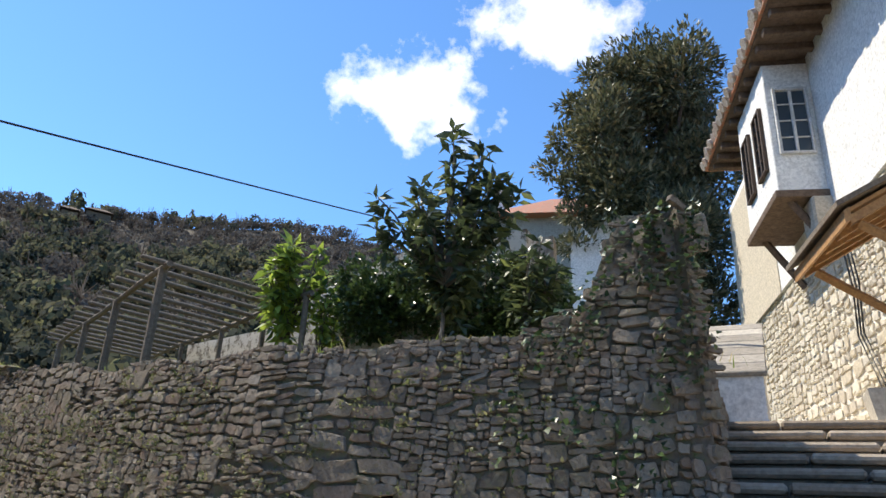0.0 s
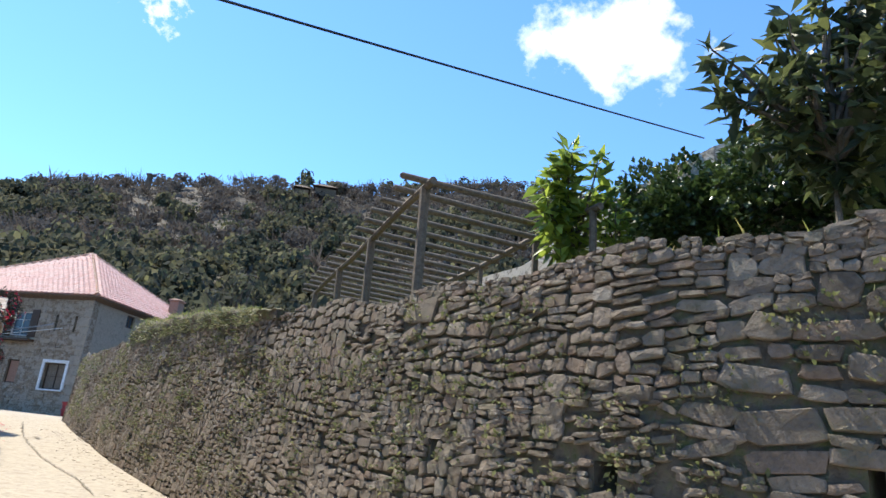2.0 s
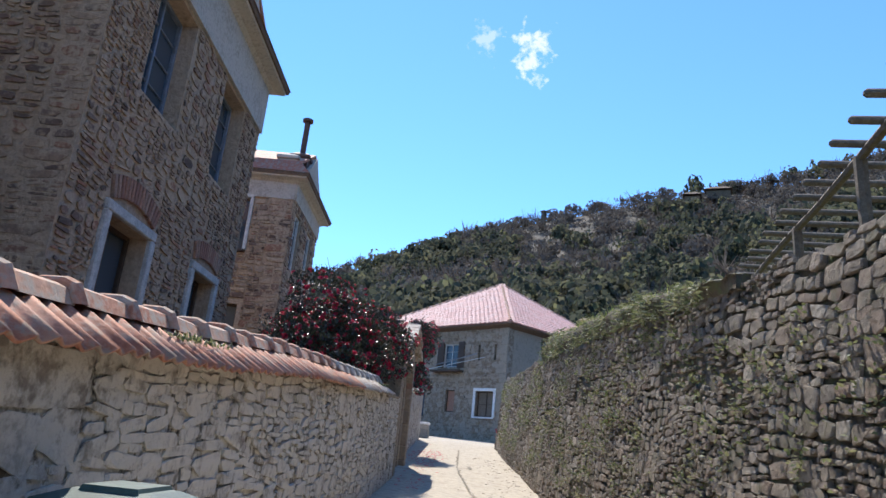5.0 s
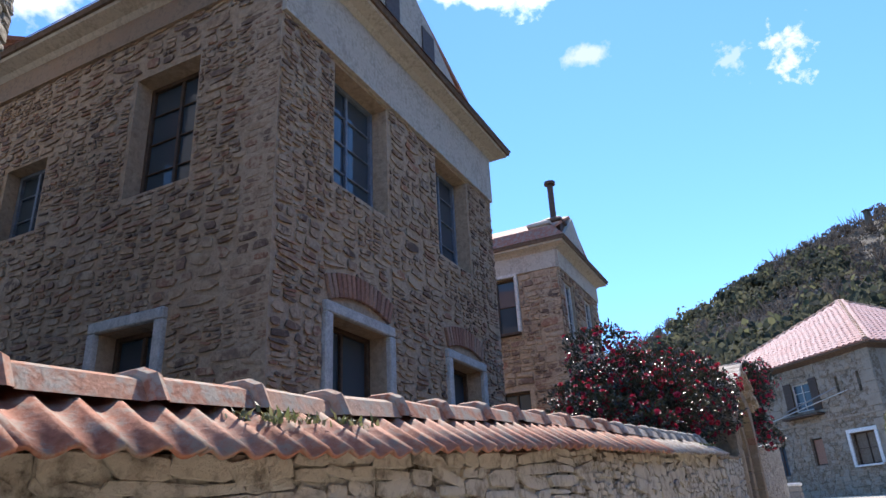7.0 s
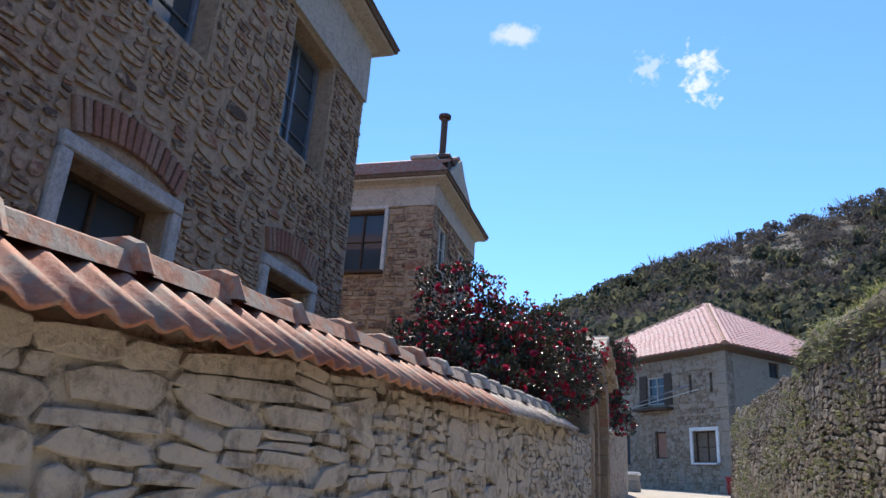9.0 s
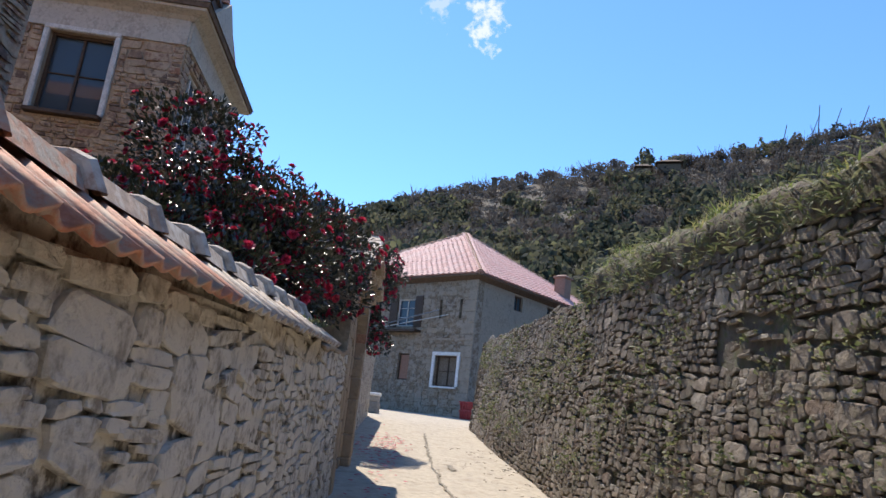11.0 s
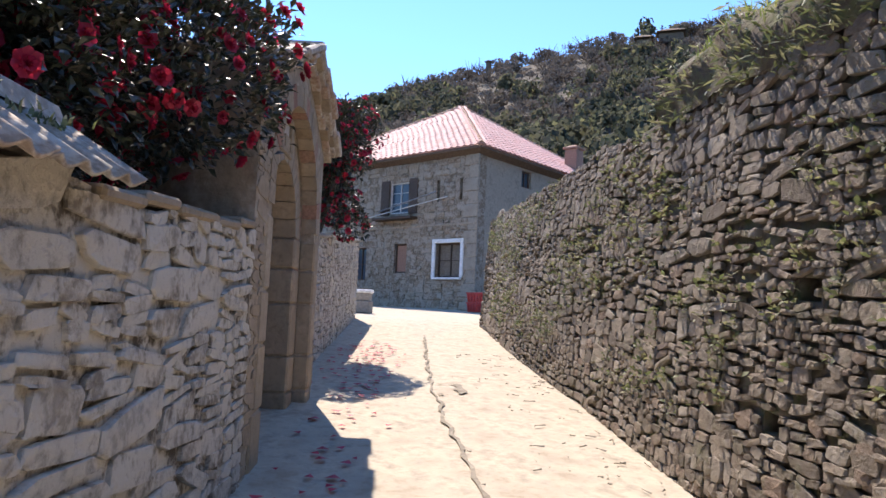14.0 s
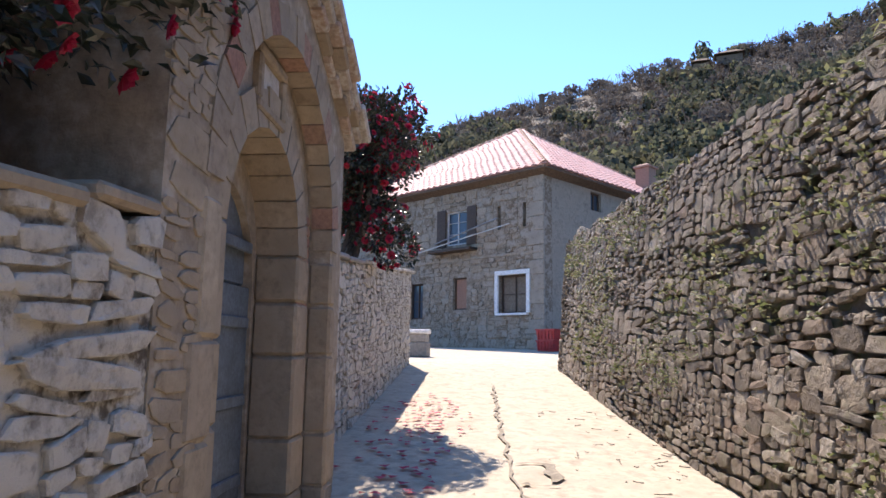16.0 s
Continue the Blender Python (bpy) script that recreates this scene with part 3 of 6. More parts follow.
r_body = slab(r_wall, "wall_right", lambda u: r_top(u) - 0.05, -0.03, -0.55, M_EARTH, step=0.3, holes=[settled(h) for h in R_GAPS])
tagged(r_body, "old dry-stone retaining wall of grey-brown rubble with weeds", "wall", kind="structure")

# the terrace behind it
verts, faces, offs, n = [], [], (0.3, 1.0, 2.0, 3.5, 6, 10, 16, 26), 44
for i in range(n + 1):
    u = RU + 0.5 + 30.6 * i / n
    for j, o in enumerate(offs):
        q = r_wall.at(u, r_top(u) - 0.1, -o)
        verts.append((q.x, q.y, min(q.z, np.interp(u, [RU + 1, RU + 2], [3.25, 9])) + 0.05 * (o - 0.3) + 0.12 * noise.noise((q.x * 0.7, q.y * 0.7, 2))))
    if i:
        faces += [((i - 1) * 8 + j, (i - 1) * 8 + j + 1, i * 8 + j + 1, i * 8 + j) for j in range(7)]
tagged(mesh_ob("terrace", verts, faces, M_SOIL, smooth=True), "grassy terrace of soil above the retaining wall", "ground", kind="structure")

# ---- left-hand wall along the lane ----
LD, LN = Vector((-0.7414, 0.6710)), Vector((0.6710, 0.7414))
def l_point(u, off=0.0):
    q = Vector((-12.3, 10.6)) + LD * u + LN * off
    return q.x, q.y
L_A = -9.5
l_wall = Wall([l_point(L_A), l_point(5.6)], None, 1)
def l_foot(u):
    return lane_z(*l_point(u + L_A)) - 0.02
l_wall.foot = l_foot
def l_top(u):
    """Under the tiles, then under the coping beside the gate."""
    return np.interp(u + L_A, [-9.5, -7.3, -6.0, -3.5, 0, 3.2, 3.3, 5.6], [1.95, 2.11, 2.18, 2.35, 2.56, 2.73, 2.68, 2.8]) - l_foot(u)
l_body = slab(l_wall, "wall_left", lambda u: l_top(u) - 0.02, -0.012, -0.55, M_LMORTAR)
tagged(l_body, "low rubble wall with flaking white limewash", "wall", kind="structure")
l2_wall = Wall([l_point(8.4, -0.33), l_point(16.95, -0.36)], lambda u: lane_z(*l_point(u + 8.4, -0.33)) - 0.02, 1)
def l2_top(u):
    return np.interp(u, [0, 8.55], [3.1, 3.85]) - l2_wall.foot(u)
l2_body = slab(l2_wall, "wall_left_far", lambda u: l2_top(u), -0.012, -0.5, M_LMORTAR)
tagged(l2_body, "whitewashed rubble wall beyond the gate", "wall", kind="structure")

def across(u, off, z):
    x, y = l_point(u, off)
    return Vector((x, y, z))

def coping(name, u0, u1, z0, z1, off0, off1, owner, seed, mat=M_STEP):
    r, u = random.Random(seed), u0
    while u < u1 - 0.1:
        w = min(r.uniform(0.35, 0.7), u1 - u)
        z = np.interp(u + w / 2, [u0, u1], [z0, z1])
        m = Matrix.Translation(across(u + w / 2, 0.5 * (off0 + off1), z + r.uniform(0, 0.02))) @ Matrix(((LD.x, LN.x, 0), (LD.y, LN.y, 0), (0, 0, 1))).to_4x4() @ Euler((radians(r.uniform(-6, 2)), 0, radians(r.uniform(-3, 3)))).to_matrix().to_4x4() @ pose(0, 0, 0, 0, math.degrees(-math.atan2(z1 - z0, u1 - u0)), 0)
        box_ob("coping_slab", (w - 0.02, abs(off1 - off0), 0.055), m, mat, owner, 0.015)
        u += w
coping("coping", 3.3, 5.55, 2.69, 2.82, -0.5, 0.03, l_body, 4, M_GATE)
coping("coping", 8.5, 16.95, 3.13, 3.88, -0.8, -0.28, l2_body, 5)

# tiles of the wall's little roof
def tile_mesh(mat):
    """An interlocking tile with two rolls: width 0.28 along x, length 0.4 down -y, thickness 0.02."""
    xs = [-0.145 + 0.3 * k / 16 for k in range(17)]
    def prof(x):
        return 0.034 * abs(math.sin((x + 0.145) * math.pi / 0.14)) ** 1.3
    verts, faces = [], []
    for layer in (0, -0.016):
        for y in (0.0, -0.2, -0.4):
            for x in xs:
                verts.append((x, y, prof(x) + layer + (0.012 if x > 0.13 else 0)))
    n = 17
    for j in range(2):
        for i in range(16):
            a = j * n + i
            faces += [(a, a + n, a + n + 1, a + 1), (51 + a, 51 + a + 1, 51 + a + n + 1, 51 + a + n)]
    for i in range(16):
        faces += [(34 + i, 85 + i, 86 + i, 35 + i), (i, i + 1, 52 + i, 51 + i)]
    for j in range(2):
        faces += [(j * n, 51 + j * n, 51 + (j + 1) * n, (j + 1) * n), (j * n + 16, (j + 1) * n + 16, 51 + (j + 1) * n + 16, 51 + j * n + 16)]
    me = bpy.data.meshes.new("tile")
    me.from_pydata(verts, [], faces)
    me.materials.append(mat)
    me.shade_smooth()
    return me

def ridge_mesh(mat):
    """A ridge tile with a raised collar at one end: length 0.52 along x."""
    verts, faces = [], []
    sect = [(-0.145, -0.05), (-0.105, 0.03), (-0.05, 0.052), (0.05, 0.052), (0.105, 0.03), (0.145, -0.05)]
    for x, s in ((-0.26, 0.93), (0.175, 1.0), (0.182, 1.14), (0.21, 1.24), (0.238, 1.14), (0.245, 1.0)):
        verts += [(x, y * s, z * s + (s - 1) * 0.05) for y, z in sect]
    for i in range(5):
        faces += [(i * 6 + k, i * 6 + k + 1, i * 6 + 7 + k, i * 6 + 6 + k) for k in range(5)]
    faces += [tuple(range(6))[::-1], tuple(range(30, 36))]
    me = bpy.data.meshes.new("ridge_tile")
    me.from_pydata(verts, [], faces)
    me.materials.append(mat)
    return me

l_roof = tagged(empty("tile_coping", across(-3, -0.25, 2.2)), "terracotta tile roof along the top of the lane wall", "tile roof")
TILES, RIDGES = [tile_mesh(M_TILE), tile_mesh(M_OLDTILE)], [ridge_mesh(M_RIDGE), ridge_mesh(M_OLDTILE)]
R_ROOF = random.Random(3)
def roof_z(u):
    return np.interp(u, [-9.5, -7.3, -5.6, -3.3, 0, 3.3], [1.86, 2.03, 2.14, 2.33, 2.5, 2.68])
l_inv = l_roof.matrix_basis.inverted()
u = L_A + 0.1
while u < 3.25:
    z, dz = roof_z(u), (roof_z(u + 0.3) - roof_z(u - 0.3)) / 0.6
    along = Vector((LD.x, LD.y, dz)).normalized()
    for side in (1, -1):
        down = Vector((LN.x * side, LN.y * side, -0.62)).normalized()
        x = along * (-side)
        y = -down
        nrm = x.cross(y).normalized()
        x = y.cross(nrm)
        m = Matrix((x, y, nrm)).transposed().to_4x4()
        top = across(u, -0.24 + 0.05 * side, z + 0.26)
        ob = new("tile", TILES[R_ROOF.random() < (u + 1.2) / 1.6])
        ob.parent, ob.matrix_local = l_roof, l_inv @ Matrix.Translation(top + Vector((0, 0, R_ROOF.uniform(-0.006, 0.006)))) @ m @ pose(0, R_ROOF.uniform(-0.012, 0.012), 0, 0, 0, R_ROOF.uniform(-1.2, 1.2))
    u += 0.28
u = L_A + 0.3
while u < 3.2:
    z, dz = roof_z(u) + 0.275, (roof_z(u + 0.3) - roof_z(u - 0.3)) / 0.6
    x = Vector((-LD.x, -LD.y, -dz)).normalized()
    y = Vector((0, 0, 1)).cross(x).normalized()
    m = Matrix((x, y, x.cross(y))).transposed().to_4x4()
    ob = new("ridge_tile", RIDGES[R_ROOF.random() < (u + 2.5) / 3.0])
    ob.parent, ob.matrix_local = l_roof, l_inv @ Matrix.Translation(across(u, -0.24, z)) @ m @ pose(0, R_ROOF.uniform(-0.01, 0.01), 0, R_ROOF.uniform(-2, 2), R_ROOF.uniform(-2.5, 0.5), R_ROOF.uniform(-2, 2))
    u += 0.49
box_ob("mortar_bed", (12.7, 0.36, 0.1), Matrix.Identity(4), M_LMORTAR, l_roof).matrix_local = l_inv @ Matrix.Translation(across(-3.15, -0.24, 2.4)) @ pose(0, 0, 0, 0, math.degrees(-math.atan(0.062)), math.degrees(math.atan2(LD.y, LD.x)))

# ---- windows ----
def window(wall, u0, v0, u1, v1, name="window", depth=0.28, border=0.06, mat=M_DARKWOOD, cols=2, rows=4, surround=None, label="", sill=None, parent=None, pane=M_GLASS):
    """A window set back in an opening: frame, glazing bars, panes, and a stone surround or sill where it has one."""
    thing = tagged(empty(name, wall.at(0.5 * (u0 + u1), v0, -depth)), label, kind="structure") if parent is None else parent
    inv = thing.matrix_world.inverted() if parent else thing.matrix_basis.inverted()
    x, y, nrm = wall.axes(0.5 * (u0 + u1))
    turn = Matrix((x, y, nrm)).transposed().to_4x4()
    def bar(part, a0, b0, a1, b1, out, thick, m, c=0.008):
        box_ob(part, (abs(a1 - a0), abs(b1 - b0), thick), inv @ Matrix.Translation(wall.at(0.5 * (a0 + a1), 0.5 * (b0 + b1), out)) @ turn, m, thing, c)
    f = border
    for a in ((u0, v0, u0 + f, v1), (u1 - f, v0, u1, v1), (u0 + f, v0, u1 - f, v0 + f), (u0 + f, v1 - f, u1 - f, v1)):
        bar("frame", *a, -depth, 0.07, mat)
    for k in range(1, cols):
        c = u0 + (u1 - u0) * k / cols
        bar("glazing_bar", c - 0.025, v0 + f, c + 0.025, v1 - f, -depth, 0.05, mat)
    for k in range(1, rows):
        c = v0 + (v1 - v0) * k / rows
        bar("glazing_bar", u0 + f, c - 0.012, u1 - f, c + 0.012, -depth - 0.003, 0.03, mat)
    bar("pane", u0 + f, v0 + f, u1 - f, v1 - f, -depth - 0.025, 0.008, pane, 0)
    # black sheet in place of an unlit interior
    bar("unlit_room_sheet", u0 - 0.03, v0 - 0.03, u1 + 0.03, v1 + 0.03, -depth - 0.2, 0.02, M_DARK, 0)
    if surround:
        w, m = surround
        for a in ((u0 - w, v0, u0 - 0.002, v1), (u1 + 0.002, v0, u1 + w, v1), (u0 - w, v1 + 0.002, u1 + w, v1 + w)):
            bar("surround", *a, -0.02, 0.14, m, 0.015)
    if sill:
        bar("sill", u0 - 0.08, v0 - 0.08, u1 + 0.08, v0 - 0.002, 0.0, 0.24, sill, 0.012)
    return thing

# ---- the brown stone house behind the left-hand wall ----
BD, BN = Vector((-0.78, 0.626)), Vector((0.626, 0.78))
B0 = Vector((-12.05, 6.36))
B_FOOT = 0.7
b_len, b_deep = 6.35, 8.2
b_front = Wall([B0, B0 + BD * b_len], lambda u: B_FOOT, 1)
b_side = Wall([B0 - BN * b_deep, B0], lambda u: B_FOOT, 1)
F_HOLES = [(1.1, 5.3, 2.42, 7.1), (4.0, 5.3, 5.22, 7.1), (1.05, 1.7, 2.3, 3.55), (4.15, 1.7, 5.3, 3.6)]
S_HOLES = [(b_deep - 2.5, 5.25, b_deep - 1.35, 7.05), (b_deep - 5.1, 5.25, b_deep - 4.2, 6.4), (b_deep - 2.55, 1.7, b_deep - 1.6, 3.5)]
house_b = tagged(empty("stone_house", (B0.x, B0.y, B_FOOT)), "two-storey brown schist house with plaster frieze and wide eaves", "house")
b_inv = house_b.matrix_basis.inverted()
def under(thing, ob):
    """Makes ob a part of the thing where it stands."""
    ob.parent = thing
    ob.matrix_local = thing.matrix_basis.inverted() @ ob.matrix_basis
    return ob
STONE_TOP = 7.1
b_fw = under(house_b, slab(b_front, "front_wall", lambda u: 8.2, -0.02, -0.5, M_BMORTAR, holes=F_HOLES, step=2))
b_sw = under(house_b, slab(b_side, "side_wall", lambda u: 8.2, -0.02, -0.5, M_BMORTAR, holes=S_HOLES, step=2, u_range=(0, b_deep - 0.5)))
# the side frieze is browner and darker than the front one
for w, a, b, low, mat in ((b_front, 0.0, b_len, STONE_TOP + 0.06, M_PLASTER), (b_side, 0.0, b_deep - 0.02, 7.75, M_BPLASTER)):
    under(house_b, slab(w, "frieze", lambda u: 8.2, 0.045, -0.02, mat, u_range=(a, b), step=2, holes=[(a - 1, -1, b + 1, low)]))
FW = dict(depth=0.3, mat=M_BLUEFRAME, cols=2, rows=4)
for h in F_HOLES[:2]:
    window(b_front, *h, label="tall dark casement window in a rendered reveal", **FW)
for h in F_HOLES[2:]:
    window(b_front, *h, label="ground-floor window in a pale stone surround", surround=(0.14, M_GREYFRAME), mat=M_DARKWOOD, rows=2, depth=0.3)
window(b_side, *S_HOLES[0], label="tall casement window with weathered panes", depth=0.3, mat=M_DARKWOOD)
window(b_side, *S_HOLES[1], label="small upper window of the stone house", depth=0.25, mat=M_BLUEFRAME, rows=3)
window(b_side, *S_HOLES[2], label="side window in a pale stone surround", surround=(0.14, M_GREYFRAME), mat=M_DARKWOOD, rows=2)

def loft(rings, cap=True):
    """Skins a row of closed outlines of equal length: (verts, faces)."""
    n = len(rings[0])
    verts, faces = [p for r in rings for p in r], []
    for i in range(len(rings) - 1):
        faces += [(i * n + k, i * n + (k + 1) % n, (i + 1) * n + (k + 1) % n, (i + 1) * n + k) for k in range(n)]
    if cap:
        faces += [tuple(range(n))[::-1], tuple(range(len(verts) - n, len(verts)))]
    return verts, faces

def eaved_roof(thing, origin, d, n, length, deep, z, over, ped_half, ped_rise, tile_mat):
    """Cornice, boxed eaves, a skirt of tiles and a gabled roof with a plastered gable on the front."""
    def P(u, w, h):
        q = origin + d * u - n * w
        return Vector((q.x, q.y, h))
    def rect(o, h):
        return [P(-o, -o, h), P(length + o, -o, h), P(length + o, deep + o, h), P(-o, deep + o, h)]
    under(thing, mesh_ob("cornice", *loft([rect(0.05, z - 0.06), rect(0.12, z), rect(over - 0.05, z + 0.05), rect(over - 0.04, z + 0.1)]), M_PLASTER))
    under(thing, mesh_ob("eaves", *loft([rect(over, z + 0.1), rect(over + 0.02, z + 0.19)]), M_EAVE))
    mid = length / 2
    gable = [P(mid - ped_half, -0.05, z + 0.25), P(mid + ped_half, -0.05, z + 0.25), P(mid, -0.05, z + 0.25 + ped_rise)]
    back = [Vector(p) - Vector((n.x, n.y, 0)) * 0.3 for p in gable]
    under(thing, mesh_ob("gable", *loft([gable, back]), M_PLASTER))
    skirt = [rect(over + 0.04, z + 0.19), [P(-0.1, 0.0, z + 0.62), P(length + 0.1, 0.0, z + 0.62), P(length + 0.1, deep, z + 0.62), P(-0.1, deep, z + 0.62)]]
    under(thing, mesh_ob("roof_skirt", *loft(skirt, False), tile_mat))
    ridge = z + 0.38 + ped_rise
    for s in (-1, 1):
        low, hi = P(mid + s * (length / 2 + 0.12), 0.02, z + 0.48), P(mid, 0.02, ridge - 0.1)
        low2, hi2 = P(mid + s * (length / 2 + 0.12), deep, z + 0.48), P(mid, deep, ridge - 0.1)
        up = Vector((0, 0, 0.09))
        under(thing, mesh_ob("roof_slope", *loft([[low, hi, hi + up, low + up], [low2, hi2, hi2 + up, low2 + up]]), tile_mat))
    return P, mid, ridge
bP, b_mid, b_ridge = eaved_roof(house_b, B0, BD, BN, b_len, b_deep, B_FOOT + 8.2, 0.36, 2.6, 1.7, M_TILE)
under(house_b, mesh_ob("back_wall", *loft([[bP(0.0, b_deep, B_FOOT - 0.3), bP(b_len, b_deep, B_FOOT - 0.3), bP(b_len, b_deep + 0.4, B_FOOT - 0.3), bP(0, b_deep + 0.4, B_FOOT - 0.3)], [bP(0.0, b_deep, B_FOOT + 8), bP(b_len, b_deep, B_FOOT + 8), bP(b_len, b_deep + 0.4, B_FOOT + 8), bP(0, b_deep + 0.4, B_FOOT + 8)]]), M_BMORTAR))
under(house_b, mesh_ob("far_wall", *loft([[bP(b_len - 0.4, 0.5, B_FOOT - 0.3), bP(b_len, 0.5, B_FOOT - 0.3), bP(b_len, b_deep, B_FOOT - 0.3), bP(b_len - 0.4, b_deep, B_FOOT - 0.3)], [bP(b_len - 0.4, 0.5, B_FOOT + 8), bP(b_len, 0.5, B_FOOT + 8), bP(b_len, b_deep, B_FOOT + 8), bP(b_len - 0.4, b_deep, B_FOOT + 8)]]), M_BMORTAR))
for w in (-0.62, 0.62):
    under(house_b, mesh_ob("gable_vent", *loft([[bP(b_mid + w - 0.22, -0.06, 10.2), bP(b_mid + w + 0.22, -0.06, 10.2), bP(b_mid + w + 0.22, -0.06, 9.45), bP(b_mid + w - 0.22, -0.06, 9.45)], [bP(b_mid + w - 0.22, -0.075, 10.2), bP(b_mid + w + 0.22, -0.075, 10.2), bP(b_mid + w + 0.22, -0.075, 9.45), bP(b_mid + w - 0.22, -0.075, 9.45)]]), M_DARKWOOD))
under(house_b, mesh_ob("finial", *loft([[bP(b_mid - 0.22, -0.2, b_ridge - 0.1), bP(b_mid + 0.22, -0.2, b_ridge - 0.1), bP(b_mid + 0.22, 0.3, b_ridge - 0.1), bP(b_mid - 0.22, 0.3, b_ridge - 0.1)], [bP(b_mid - 0.2, -0.2, b_ridge + 0.3), bP(b_mid + 0.2, -0.2, b_ridge + 0.3), bP(b_mid + 0.2, 0.3, b_ridge + 0.3), bP(b_mid - 0.2, 0.3, b_ridge + 0.3)], [bP(b_mid - 0.03, 0.0, b_ridge + 0.5), bP(b_mid + 0.03, 0.0, b_ridge + 0.5), bP(b_mid + 0.03, 0.1, b_ridge + 0.5), bP(b_mid - 0.03, 0.1, b_ridge + 0.5)]]), M_PLASTER))

def brick_arch(wall, uc, v0, half, rise, owner, count, tall=0.3):
    """A flat relieving arch of upright bricks over a window."""
    me_v, me_f = chamfered((0.075, tall, 0.06), 0.008)
    me = bpy.data.meshes.new("brick")
    me.from_pydata(me_v, [], me_f)
    me.materials.append(M_BRICK)
    x, y, nrm = wall.axes(uc)
    for k in range(count):
        s = -1 + 2 * (k + 0.5) / count
        a = -s * 0.35
        xx, yy = x * math.cos(a) + y * math.sin(a), y * math.cos(a) - x * math.sin(a)
        ob = new("brick", me)
        ob.parent = owner
        ob.matrix_local = owner.matrix_world.inverted() @ Matrix.Translation(wall.at(uc + s * half, v0 + rise * (1 - s * s), 0.005)) @ Matrix((xx, yy, nrm)).transposed().to_4x4()
bpy.context.view_layer.update()
arch_b = under(house_b, mesh_ob("brick_arch", *chamfered((0.02, 0.02, 0.02), 0), M_BRICK))
arch_b.matrix_local = b_inv @ Matrix.Translation(b_front.at(1.7, 3.9, -0.1))
bpy.context.view_layer.update()
brick_arch(b_front, 1.68, 3.86, 0.72, 0.14, arch_b, 15)
brick_arch(b_front, 4.72, 3.92, 0.68, 0.12, arch_b, 14)

# ---- the second stone house ----
C0 = Vector((-21.3, 13.39))
C_FOOT = 1.4
c_len, c_deep = 3.95, 5.0
house_c = tagged(empty("stone_house", (C0.x, C0.y, C_FOOT)), "smaller brown stone house with plaster frieze, chimney and stove pipe", "house")
c_front = Wall([C0, C0 + BD * c_len], lambda u: C_FOOT, 1)
c_side = Wall([C0 - BN * c_deep, C0], lambda u: C_FOOT, 1)
CF_HOLES = [(0.45, 5.0, 1.3, 6.65), (2.4, 5.0, 3.25, 6.65)]
CS_HOLES = [(c_deep - 2.4, 5.25, c_deep - 1.25, 6.8), (c_deep - 1.9, 2.9, c_deep - 1.1, 3.7)]
c_fw = under(house_c, slab(c_front, "front_wall", lambda u: 7.5, -0.02, -0.45, M_BMORTAR, holes=CF_HOLES, step=2))
c_sw = under(house_c, slab(c_side, "side_wall", lambda u: 7.5, -0.02, -0.45, M_BMORTAR, holes=CS_HOLES, step=2, u_range=(0, c_deep - 0.45)))
for w, b in ((c_front, c_len), (c_side, c_deep)):
    under(house_c, slab(w, "frieze", lambda u: 7.5, 0.045, -0.02, M_PLASTER, u_range=(0, b), step=2, holes=[(-1, -1, b + 1, 6.85)]))
for h in CF_HOLES:
    window(c_front, *h, label="tall pale-framed window of the second house", mat=M_FRAME, rows=3, depth=0.12)
window(c_side, *CS_HOLES[0], label="wide dark window with pale timber jambs", surround=(0.1, M_FRAME), mat=M_DARKWOOD, rows=2, depth=0.15, sill=M_DARKWOOD)
window(c_side, *CS_HOLES[1], label="small dark cellar window", mat=M_DARKWOOD, rows=1, depth=0.2)
cP, c_mid, c_ridge = eaved_roof(house_c, C0, BD, BN, c_len, c_deep, C_FOOT + 7.4, 0.34, 1.6, 1.35, M_TILE)
def chimney(thing, P, u, w, z0, z1, half, mat):
    def sq(h, z):
        return [P(u - h, w - h, z), P(u + h, w - h, z), P(u + h, w + h, z), P(u - h, w + h, z)]
    under(thing, mesh_ob("chimney", *loft([sq(half, z0), sq(half, z1), sq(half * 1.25, z1 + 0.02), sq(half * 1.25, z1 + 0.1), sq(half * 0.5, z1 + 0.22)]), mat))
chimney(house_c, cP, 0.5, 0.45, 8.7, 9.6, 0.27, M_PLASTER)
chimney(house_c, cP, 1.25, 0.3, 9.1, 10.0, 0.24, M_RUST)
pipe = cP(1.25, 0.3, 9.95)
under(house_c, mesh_ob("stove_pipe", *joined([tube([pipe, pipe + Vector((0.02, 0, 1.35))], 0.09, 10), tube([pipe + Vector((0.02, 0, 1.36)), pipe + Vector((0.02, 0, 1.44))], 0.17, 10)]), M_RUST))

